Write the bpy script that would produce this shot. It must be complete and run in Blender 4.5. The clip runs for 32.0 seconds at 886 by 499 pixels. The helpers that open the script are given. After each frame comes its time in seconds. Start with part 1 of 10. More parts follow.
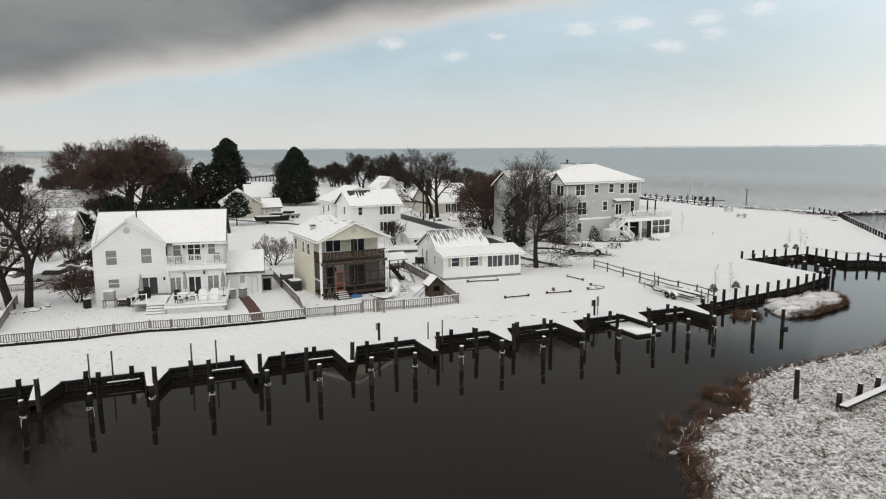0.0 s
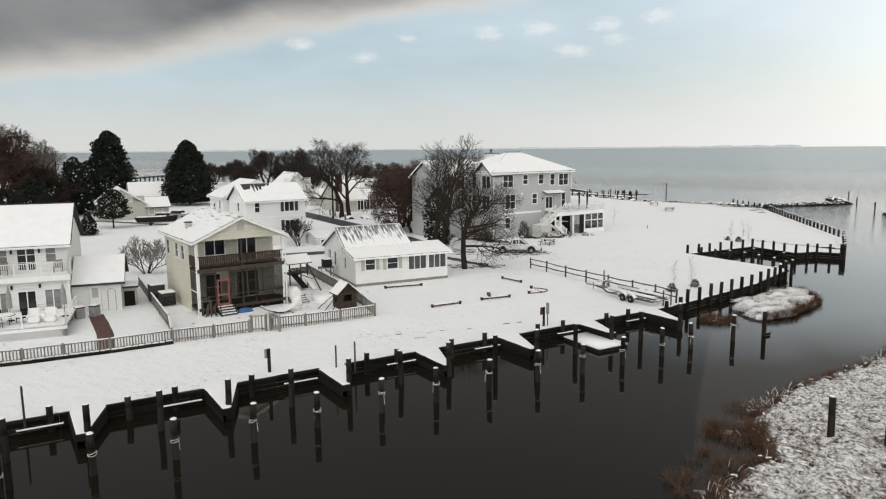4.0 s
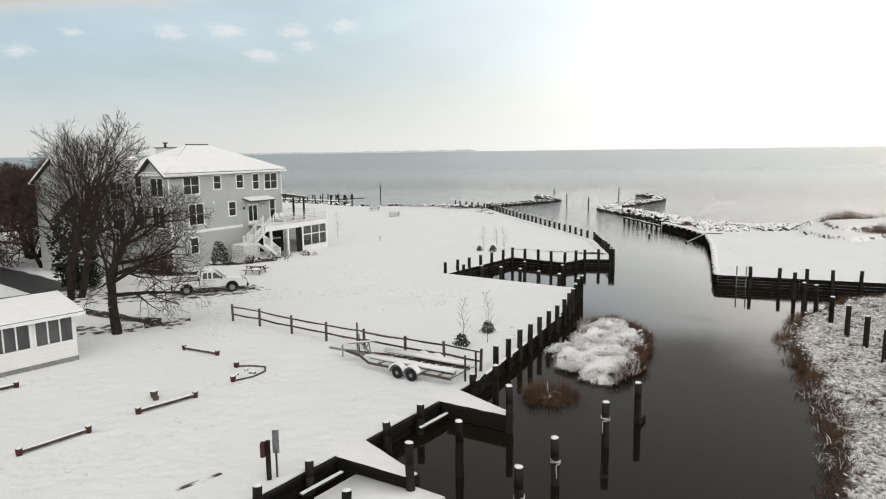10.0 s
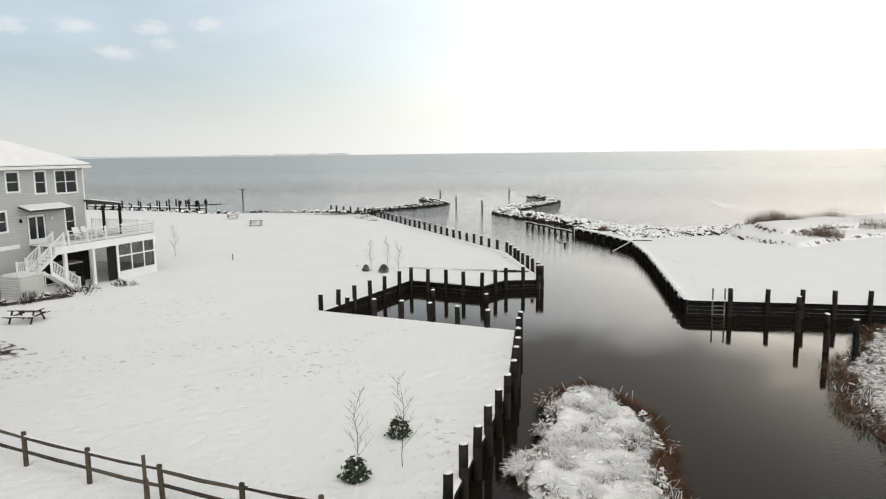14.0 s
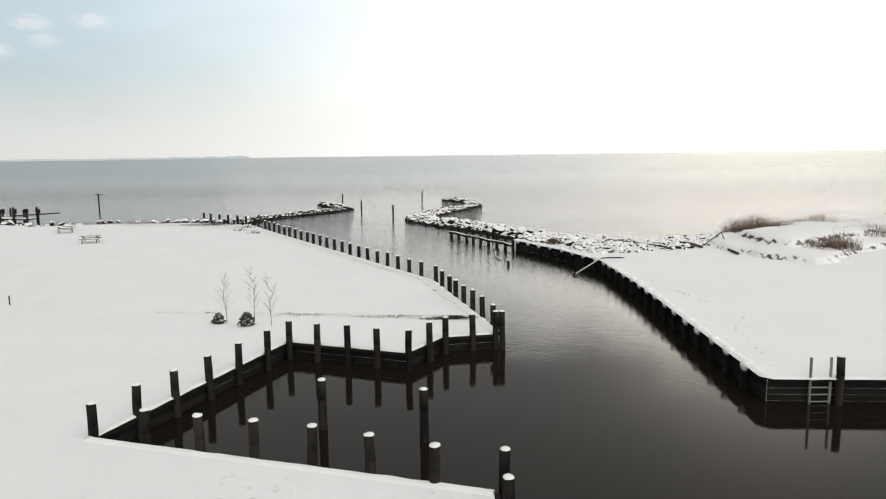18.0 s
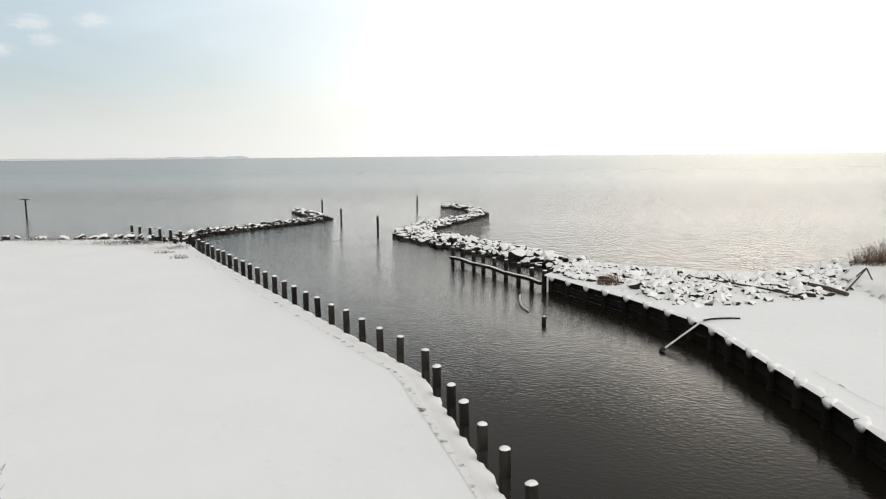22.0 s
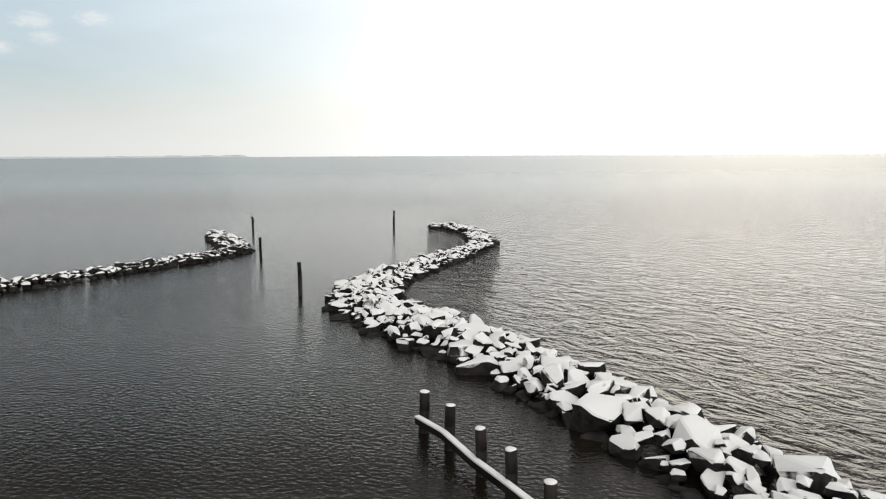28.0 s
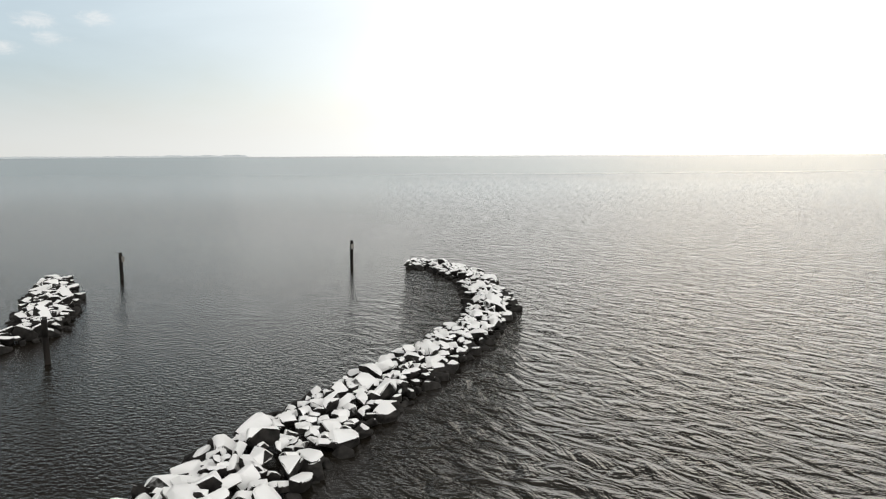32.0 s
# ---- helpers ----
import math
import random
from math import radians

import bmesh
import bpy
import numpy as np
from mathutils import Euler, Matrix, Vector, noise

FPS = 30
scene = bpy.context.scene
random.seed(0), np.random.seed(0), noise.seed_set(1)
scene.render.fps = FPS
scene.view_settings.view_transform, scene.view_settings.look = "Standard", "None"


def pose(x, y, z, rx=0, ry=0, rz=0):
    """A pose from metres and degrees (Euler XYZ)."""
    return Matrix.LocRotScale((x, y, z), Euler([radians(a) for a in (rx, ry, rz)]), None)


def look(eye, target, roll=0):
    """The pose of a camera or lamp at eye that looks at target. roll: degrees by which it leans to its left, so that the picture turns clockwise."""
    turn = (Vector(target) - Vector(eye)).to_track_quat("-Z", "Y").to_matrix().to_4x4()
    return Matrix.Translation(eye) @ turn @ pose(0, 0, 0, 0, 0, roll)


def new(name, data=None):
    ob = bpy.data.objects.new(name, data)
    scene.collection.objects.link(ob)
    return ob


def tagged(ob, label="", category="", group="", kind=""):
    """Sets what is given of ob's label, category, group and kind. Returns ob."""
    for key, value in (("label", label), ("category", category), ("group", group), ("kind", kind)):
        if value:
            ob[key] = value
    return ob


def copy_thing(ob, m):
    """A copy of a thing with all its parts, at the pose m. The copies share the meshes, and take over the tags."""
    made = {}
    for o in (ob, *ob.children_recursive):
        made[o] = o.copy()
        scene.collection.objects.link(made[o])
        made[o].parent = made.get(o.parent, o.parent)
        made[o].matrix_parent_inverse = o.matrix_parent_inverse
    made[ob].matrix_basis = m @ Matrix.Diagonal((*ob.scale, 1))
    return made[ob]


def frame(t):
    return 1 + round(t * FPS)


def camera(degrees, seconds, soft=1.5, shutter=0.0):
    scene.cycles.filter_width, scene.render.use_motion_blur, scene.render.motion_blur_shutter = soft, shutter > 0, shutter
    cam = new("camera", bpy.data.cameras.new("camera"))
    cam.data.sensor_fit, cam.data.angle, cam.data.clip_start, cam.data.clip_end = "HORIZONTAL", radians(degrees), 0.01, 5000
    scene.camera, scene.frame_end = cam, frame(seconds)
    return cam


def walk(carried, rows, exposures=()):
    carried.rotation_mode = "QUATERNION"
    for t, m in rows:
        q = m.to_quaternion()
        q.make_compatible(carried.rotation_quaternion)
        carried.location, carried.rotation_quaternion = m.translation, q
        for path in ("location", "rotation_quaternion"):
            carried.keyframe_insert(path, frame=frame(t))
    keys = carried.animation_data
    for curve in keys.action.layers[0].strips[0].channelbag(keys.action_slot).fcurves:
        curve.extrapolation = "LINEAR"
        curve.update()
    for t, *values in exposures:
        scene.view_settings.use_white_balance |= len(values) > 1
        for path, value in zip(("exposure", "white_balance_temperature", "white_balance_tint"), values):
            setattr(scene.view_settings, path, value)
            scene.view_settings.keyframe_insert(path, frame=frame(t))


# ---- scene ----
cam = camera(65.7, 32.0, soft=1.2)
PATH = [
    (0.0, pose(31.58, -69.53, 15.13, 81.46, 0.34, 50.37)),
    (0.5, pose(30.55, -68.73, 14.83, 81.45, 0.35, 49.90)),
    (1.0, pose(29.51, -67.90, 14.54, 81.46, 0.36, 49.78)),
    (1.5, pose(28.47, -67.04, 14.25, 81.48, 0.36, 49.76)),
    (2.0, pose(27.33, -66.13, 13.95, 81.51, 0.37, 49.55)),
    (2.5, pose(26.18, -65.16, 13.65, 81.52, 0.38, 49.02)),
    (3.0, pose(24.97, -64.11, 13.40, 81.51, 0.38, 47.47)),
    (3.5, pose(23.72, -62.95, 13.22, 81.53, 0.43, 45.33)),
    (5.5, pose(18.13, -57.46, 12.73, 81.61, 0.56, 35.77)),
    (6.0, pose(16.92, -56.01, 12.59, 81.63, 0.63, 32.92)),
    (6.5, pose(15.72, -54.47, 12.44, 81.65, 0.68, 30.15)),
    (7.0, pose(14.57, -52.87, 12.29, 81.64, 0.72, 27.32)),
    (7.5, pose(13.43, -51.16, 12.11, 81.63, 0.70, 24.77)),
    (8.0, pose(12.28, -49.32, 11.95, 81.65, 0.74, 22.60)),
    (8.5, pose(11.17, -47.44, 11.82, 81.67, 0.73, 21.02)),
    (9.0, pose(10.06, -45.50, 11.73, 81.69, 0.74, 20.48)),
    (9.5, pose(9.02, -43.49, 11.61, 81.73, 0.76, 19.90)),
    (10.0, pose(8.02, -41.51, 11.47, 81.76, 0.76, 18.43)),
    (10.5, pose(7.09, -39.48, 11.33, 81.79, 0.78, 16.59)),
    (11.0, pose(6.22, -37.43, 11.19, 81.81, 0.77, 15.06)),
    (11.5, pose(5.43, -35.32, 11.03, 81.82, 0.72, 13.99)),
    (12.0, pose(4.68, -33.28, 10.89, 81.82, 0.68, 12.92)),
    (12.5, pose(4.10, -31.25, 10.74, 81.87, 0.69, 12.04)),
    (13.0, pose(3.56, -29.15, 10.58, 81.90, 0.69, 11.08)),
    (13.5, pose(3.06, -27.03, 10.45, 81.92, 0.72, 9.80)),
    (14.0, pose(2.59, -24.91, 10.28, 81.93, 0.75, 8.00)),
    (14.5, pose(2.12, -22.65, 10.08, 81.96, 0.76, 6.17)),
    (15.0, pose(1.68, -20.00, 9.88, 81.98, 0.80, 4.62)),
    (15.5, pose(1.27, -17.48, 9.61, 82.00, 0.89, 3.18)),
    (17.5, pose(0.29, -7.61, 9.19, 82.07, 0.77, 0.22)),
    (18.0, pose(0.15, -5.15, 9.13, 82.08, 0.76, 0.10)),
    (18.5, pose(0.06, -2.63, 9.10, 82.09, 0.72, 0.04)),
    (19.0, pose(0.00, 0.00, 9.02, 82.11, 0.69, 0.00)),
    (19.5, pose(-0.02, 2.65, 8.97, 82.12, 0.64, 0.04)),
    (20.0, pose(-0.03, 5.35, 8.93, 82.10, 0.62, 0.05)),
    (20.5, pose(0.02, 8.04, 8.88, 82.12, 0.59, 0.08)),
    (21.0, pose(0.03, 10.64, 8.80, 82.15, 0.57, 0.06)),
    (21.5, pose(0.11, 13.34, 8.74, 82.17, 0.55, 0.06)),
    (22.0, pose(0.23, 16.05, 8.69, 82.16, 0.55, 0.09)),
    (22.5, pose(0.33, 18.78, 8.63, 82.19, 0.53, 0.10)),
    (23.0, pose(0.48, 21.52, 8.58, 82.18, 0.53, 0.12)),
    (23.5, pose(0.60, 24.28, 8.54, 82.18, 0.50, 0.13)),
    (24.0, pose(0.70, 27.05, 8.52, 82.16, 0.46, 0.12)),
    (24.5, pose(0.82, 29.83, 8.51, 82.16, 0.43, 0.13)),
    (25.0, pose(0.89, 32.70, 8.53, 82.16, 0.39, 0.12)),
    (25.5, pose(0.90, 35.71, 8.52, 82.13, 0.39, 0.07)),
    (27.5, pose(1.40, 47.91, 8.40, 82.13, 0.33, 0.09)),
    (28.0, pose(1.52, 51.26, 8.38, 82.13, 0.31, 0.12)),
    (28.5, pose(1.66, 54.64, 8.36, 82.12, 0.30, 0.17)),
    (29.0, pose(1.77, 58.00, 8.34, 82.14, 0.31, 0.16)),
    (29.5, pose(1.94, 61.37, 8.32, 82.14, 0.30, 0.20)),
    (30.0, pose(2.11, 64.82, 8.31, 82.13, 0.30, 0.24)),
    (30.5, pose(2.25, 68.35, 8.28, 82.11, 0.34, 0.21)),
    (31.0, pose(2.42, 71.99, 8.28, 82.11, 0.35, 0.26)),
    (31.5, pose(2.60, 75.78, 8.28, 82.11, 0.33, 0.36)),
    (32.0, pose(2.69, 79.61, 8.27, 82.13, 0.30, 0.29)),
]
walk(cam, PATH)

# ---- sky and sun ----
SUN_AZ, SUN_EL = 25.5, 17.0      # degrees to the right of +y, above the horizon
GLOW_EL = 9.0                    # the bright gap below the cloud deck
world = bpy.data.worlds.new("winter_sky")
scene.world = world
world.use_nodes = True
wn, wl = world.node_tree.nodes, world.node_tree.links
wn.clear()


def wnode(kind, **kw):
    n = wn.new(kind)
    for k, v in kw.items():
        if k in n.inputs:
            n.inputs[k].default_value = v
    return n


sky = wn.new("ShaderNodeTexSky")
sky.sky_type, sky.sun_disc = "NISHITA", False
sky.sun_elevation, sky.sun_rotation = radians(SUN_EL), radians(SUN_AZ)
sky.air_density, sky.dust_density, sky.ozone_density = 1.0, 2.5, 2.0
sky_s = wn.new("ShaderNodeVectorMath")
sky_s.operation = "SCALE"
sky_s.inputs["Scale"].default_value = 0.10
wl.new(sky.outputs[0], sky_s.inputs[0])
tc = wn.new("ShaderNodeTexCoord")
mp = wnode("ShaderNodeMapping", Scale=(1.0, 1.0, 3.2), Rotation=(0.0, 0.0, 0.5))
wl.new(tc.outputs["Generated"], mp.inputs["Vector"])
high = wnode("ShaderNodeTexNoise", Scale=2.4, Detail=7.0, Roughness=0.55, Distortion=0.3)
wl.new(mp.outputs[0], high.inputs["Vector"])
veil = wn.new("ShaderNodeMapRange")
veil.inputs["From Min"].default_value, veil.inputs["From Max"].default_value = 0.32, 0.74
veil.inputs["To Min"].default_value, veil.inputs["To Max"].default_value = 0.55, 0.97
wl.new(high.outputs[0], veil.inputs["Value"])
sep = wn.new("ShaderNodeSeparateXYZ")
wl.new(tc.outputs["Generated"], sep.inputs[0])
# towards the sun the thin cloud is brighter
sun_dot = wn.new("ShaderNodeVectorMath")
sun_dot.operation = "DOT_PRODUCT"
sun_dot.inputs[1].default_value = (math.sin(radians(SUN_AZ)) * math.cos(radians(GLOW_EL)),
                                   math.cos(radians(SUN_AZ)) * math.cos(radians(GLOW_EL)), math.sin(radians(GLOW_EL)))
wl.new(tc.outputs["Generated"], sun_dot.inputs[0])
half_dot = wn.new("ShaderNodeMath")
half_dot.operation = "MULTIPLY_ADD"
half_dot.inputs[1].default_value, half_dot.inputs[2].default_value = 0.5, 0.5
wl.new(sun_dot.outputs["Value"], half_dot.inputs[0])
near_sun = wn.new("ShaderNodeMath")
near_sun.operation = "POWER"
near_sun.inputs[1].default_value = 8.5
wl.new(half_dot.outputs[0], near_sun.inputs[0])
glow = wn.new("ShaderNodeMixRGB")
glow.inputs[1].default_value, glow.inputs[2].default_value = (0.53, 0.65, 0.715, 1), (1.18, 1.21, 1.22, 1)
wl.new(near_sun.outputs[0], glow.inputs[0])
core = wn.new("ShaderNodeMath")
core.operation = "POWER"
core.inputs[1].default_value = 30.0
wl.new(half_dot.outputs[0], core.inputs[0])
halo = wn.new("ShaderNodeMixRGB")
halo.blend_type = "ADD"
halo.inputs[2].default_value = (0.62, 0.63, 0.625, 1)
wl.new(core.outputs[0], halo.inputs[0])
wl.new(glow.outputs[0], halo.inputs[1])
mix1 = wn.new("ShaderNodeMixRGB")
wl.new(veil.outputs[0], mix1.inputs[0])
wl.new(sky_s.outputs[0], mix1.inputs[1])
wl.new(halo.outputs[0], mix1.inputs[2])
# pale haze low over the horizon
haze = wn.new("ShaderNodeMapRange")
haze.interpolation_type = "SMOOTHSTEP"
haze.inputs["From Min"].default_value, haze.inputs["From Max"].default_value = 0.0, 0.12
haze.inputs["To Min"].default_value, haze.inputs["To Max"].default_value = 0.92, 0.0
wl.new(sep.outputs["Z"], haze.inputs["Value"])
hglow = wn.new("ShaderNodeMixRGB")
hglow.inputs[1].default_value, hglow.inputs[2].default_value = (0.63, 0.63, 0.60, 1), (1.25, 1.25, 1.22, 1)
wl.new(near_sun.outputs[0], hglow.inputs[0])
mixh = wn.new("ShaderNodeMixRGB")
wl.new(haze.outputs[0], mixh.inputs[0])
wl.new(mix1.outputs[0], mixh.inputs[1])
wl.new(hglow.outputs[0], mixh.inputs[2])
# a heavy grey cloud bank that lies over the land side
bank_mp = wnode("ShaderNodeMapping", Scale=(1.0, 1.0, 2.2))
wl.new(tc.outputs["Generated"], bank_mp.inputs["Vector"])
bank_n = wnode("ShaderNodeTexNoise", Scale=3.0, Detail=8.0, Roughness=0.5)
wl.new(bank_mp.outputs[0], bank_n.inputs["Vector"])
bank_dir = wn.new("ShaderNodeVectorMath")
bank_dir.operation = "DOT_PRODUCT"
bank_dir.inputs[1].default_value = (0.020, -0.245, 0.969)
wl.new(tc.outputs["Generated"], bank_dir.inputs[0])
bank_sum = wn.new("ShaderNodeMath")
bank_sum.operation = "MULTIPLY_ADD"
bank_sum.inputs[1].default_value = 0.10
wl.new(bank_n.outputs[0], bank_sum.inputs[0])
wl.new(bank_dir.outputs["Value"], bank_sum.inputs[2])
bank_f = wn.new("ShaderNodeMapRange")
bank_f.interpolation_type = "SMOOTHSTEP"
bank_f.inputs["From Min"].default_value, bank_f.inputs["From Max"].default_value = 0.030, 0.062
bank_f.inputs["To Max"].default_value = 0.95
wl.new(bank_sum.outputs[0], bank_f.inputs["Value"])
land_dir = wn.new("ShaderNodeVectorMath")
land_dir.operation = "DOT_PRODUCT"
land_dir.inputs[1].default_value = (-0.93, 0.27, 0.25)
wl.new(tc.outputs["Generated"], land_dir.inputs[0])
land_f = wn.new("ShaderNodeMapRange")
land_f.interpolation_type = "SMOOTHSTEP"
land_f.inputs["From Min"].default_value, land_f.inputs["From Max"].default_value = 0.50, 0.84
wl.new(land_dir.outputs["Value"], land_f.inputs["Value"])
bank_m = wn.new("ShaderNodeMath")
bank_m.operation = "MULTIPLY"
wl.new(bank_f.outputs[0], bank_m.inputs[0])
wl.new(land_f.outputs[0], bank_m.inputs[1])
bank_c = wn.new("ShaderNodeValToRGB")
bank_c.color_ramp.elements[0].position, bank_c.color_ramp.elements[0].color = 0.35, (0.135, 0.138, 0.142, 1)
bank_c.color_ramp.elements[1].position, bank_c.color_ramp.elements[1].color = 0.68, (0.27, 0.27, 0.268, 1)
wl.new(high.outputs[0], bank_c.inputs[0])
mix2 = wn.new("ShaderNodeMixRGB")
wl.new(bank_m.outputs[0], mix2.inputs[0])
# a few small pale clouds: direction in degrees, half width
puff_n = wnode("ShaderNodeTexNoise", Scale=34.0, Detail=7.0, Roughness=0.7, Distortion=0.6)
puff_mp = wnode("ShaderNodeMapping", Scale=(1.0, 1.0, 2.4))
wl.new(tc.outputs["Generated"], puff_mp.inputs["Vector"])
wl.new(puff_mp.outputs[0], puff_n.inputs["Vector"])
puff_sum = None
for az_, el_, wide in ((-26.2, 9.8, 0.050), (-29.3, 8.2, 0.045), (-30.2, 9.4, 0.050), (-35.2, 9.3, 0.060), (-39.3, 9.0, 0.055), (-45.9, 8.7, 0.035), (-49.6, 7.2, 0.045), (-32.7, 7.5, 0.055), (-6.2, 9.1, 0.070), (-54.5, 8.2, 0.05), (20.2, 11.8, 0.10)):
    off = wn.new("ShaderNodeVectorMath")
    off.operation = "SUBTRACT"
    ca = math.cos(radians(el_))
    off.inputs[1].default_value = (math.sin(radians(az_)) * ca, math.cos(radians(az_)) * ca, math.sin(radians(el_)))
    wl.new(tc.outputs["Generated"], off.inputs[0])
    flat_ = wn.new("ShaderNodeVectorMath")
    flat_.operation = "MULTIPLY"
    flat_.inputs[1].default_value = (1.0, 1.0, 2.6)
    wl.new(off.outputs[0], flat_.inputs[0])
    far_ = wn.new("ShaderNodeVectorMath")
    far_.operation = "LENGTH"
    wl.new(flat_.outputs[0], far_.inputs[0])
    near_ = wn.new("ShaderNodeMapRange")
    near_.interpolation_type = "SMOOTHSTEP"
    near_.inputs["From Min"].default_value, near_.inputs["From Max"].default_value = 0.0, wide
    near_.inputs["To Min"].default_value, near_.inputs["To Max"].default_value = 1.0, 0.0
    wl.new(far_.outputs["Value"], near_.inputs["Value"])
    if puff_sum is None:
        puff_sum = near_.outputs[0]
    else:
        add_ = wn.new("ShaderNodeMath")
        add_.operation = "MAXIMUM"
        wl.new(puff_sum, add_.inputs[0])
        wl.new(near_.outputs[0], add_.inputs[1])
        puff_sum = add_.outputs[0]
puff_c = wn.new("ShaderNodeMath")
puff_c.operation = "MULTIPLY_ADD"
puff_c.inputs[1].default_value = 0.55
wl.new(puff_sum, puff_c.inputs[0])
wl.new(puff_n.outputs[0], puff_c.inputs[2])
puff_m = wn.new("ShaderNodeMapRange")
puff_m.interpolation_type = "SMOOTHSTEP"
puff_m.inputs["From Min"].default_value, puff_m.inputs["From Max"].default_value = 0.70, 1.25
puff_m.inputs["To Max"].default_value = 0.60
wl.new(puff_c.outputs[0], puff_m.inputs["Value"])
mixp = wn.new("ShaderNodeMixRGB")
mixp.inputs[2].default_value = (0.86, 0.845, 0.83, 1)
wl.new(puff_m.outputs[0], mixp.inputs[0])
wl.new(mixh.outputs[0], mixp.inputs[1])
mixl = wn.new("ShaderNodeMixRGB")
mixl.blend_type = "LIGHTEN"
mixl.inputs[0].default_value = 1.0
wl.new(mixh.outputs[0], mixl.inputs[1])
wl.new(mixp.outputs[0], mixl.inputs[2])
wl.new(mixl.outputs[0], mix2.inputs[1])
# its lit rim
rim_f = wn.new("ShaderNodeMapRange")
rim_f.interpolation_type = "SMOOTHSTEP"
rim_f.inputs["From Min"].default_value, rim_f.inputs["From Max"].default_value = 0.040, 0.095
wl.new(bank_sum.outputs[0], rim_f.inputs["Value"])
rim = wn.new("ShaderNodeMixRGB")
rim.inputs[1].default_value = (0.66, 0.625, 0.58, 1)
wl.new(rim_f.outputs[0], rim.inputs[0])
wl.new(bank_c.outputs[0], rim.inputs[2])
wl.new(rim.outputs[0], mix2.inputs[2])
# the cloud deck overhead
deck_n = wn.new("ShaderNodeMath")
deck_n.operation = "MULTIPLY_ADD"
deck_n.inputs[1].default_value = 0.22
wl.new(high.outputs[0], deck_n.inputs[0])
wl.new(sep.outputs["Z"], deck_n.inputs[2])
deck_f = wn.new("ShaderNodeMapRange")
deck_f.interpolation_type = "SMOOTHSTEP"
deck_f.inputs["From Min"].default_value, deck_f.inputs["From Max"].default_value = 0.335, 0.40
deck_f.inputs["To Max"].default_value = 0.9
wl.new(deck_n.outputs[0], deck_f.inputs["Value"])
mixd = wn.new("ShaderNodeMixRGB")
mixd.inputs[2].default_value = (0.205, 0.203, 0.202, 1)
# the sun burns through the deck round its own place
thin_deck = wn.new("ShaderNodeMath")
thin_deck.operation = "POWER"
thin_deck.inputs[1].default_value = 150.0
wl.new(half_dot.outputs[0], thin_deck.inputs[0])
left_deck = wn.new("ShaderNodeMath")
left_deck.operation = "SUBTRACT"
left_deck.inputs[0].default_value = 1.0
wl.new(thin_deck.outputs[0], left_deck.inputs[1])
deck_m = wn.new("ShaderNodeMath")
deck_m.operation = "MULTIPLY"
wl.new(deck_f.outputs[0], deck_m.inputs[0])
wl.new(left_deck.outputs[0], deck_m.inputs[1])
wl.new(deck_m.outputs[0], mixd.inputs[0])
wl.new(mix2.outputs[0], mixd.inputs[1])
# bright sky added out of view, away from the sun, to lift walls and snow
back_dir = wn.new("ShaderNodeVectorMath")
back_dir.operation = "DOT_PRODUCT"
back_dir.inputs[1].default_value = (0.40, -0.78, 0.48)
wl.new(tc.outputs["Generated"], back_dir.inputs[0])
back_f = wn.new("ShaderNodeMapRange")
back_f.interpolation_type = "SMOOTHSTEP"
back_f.inputs["From Min"].default_value, back_f.inputs["From Max"].default_value = 0.15, 0.80
back_f.inputs["To Max"].default_value = 0.9
wl.new(back_dir.outputs["Value"], back_f.inputs["Value"])
mixb = wn.new("ShaderNodeMixRGB")
mixb.inputs[2].default_value = (1.50, 1.49, 1.45, 1)
wl.new(back_f.outputs[0], mixb.inputs[0])
wl.new(mixd.outputs[0], mixb.inputs[1])
bg = wn.new("ShaderNodeBackground")
bg.inputs["Strength"].default_value = 1.1
wl.new(mixb.outputs[0], bg.inputs[0])
out = wn.new("ShaderNodeOutputWorld")
wl.new(bg.outputs[0], out.inputs[0])

sun = new("sun", bpy.data.lights.new("sun", "SUN"))
sun.data.energy, sun.data.angle, sun.data.color = 0.2, radians(90), (1.0, 0.95, 0.88)
sun.matrix_world = look((math.sin(radians(SUN_AZ)) * 100, math.cos(radians(SUN_AZ)) * 100, 100 * math.tan(radians(SUN_EL))), (0, 0, 0))


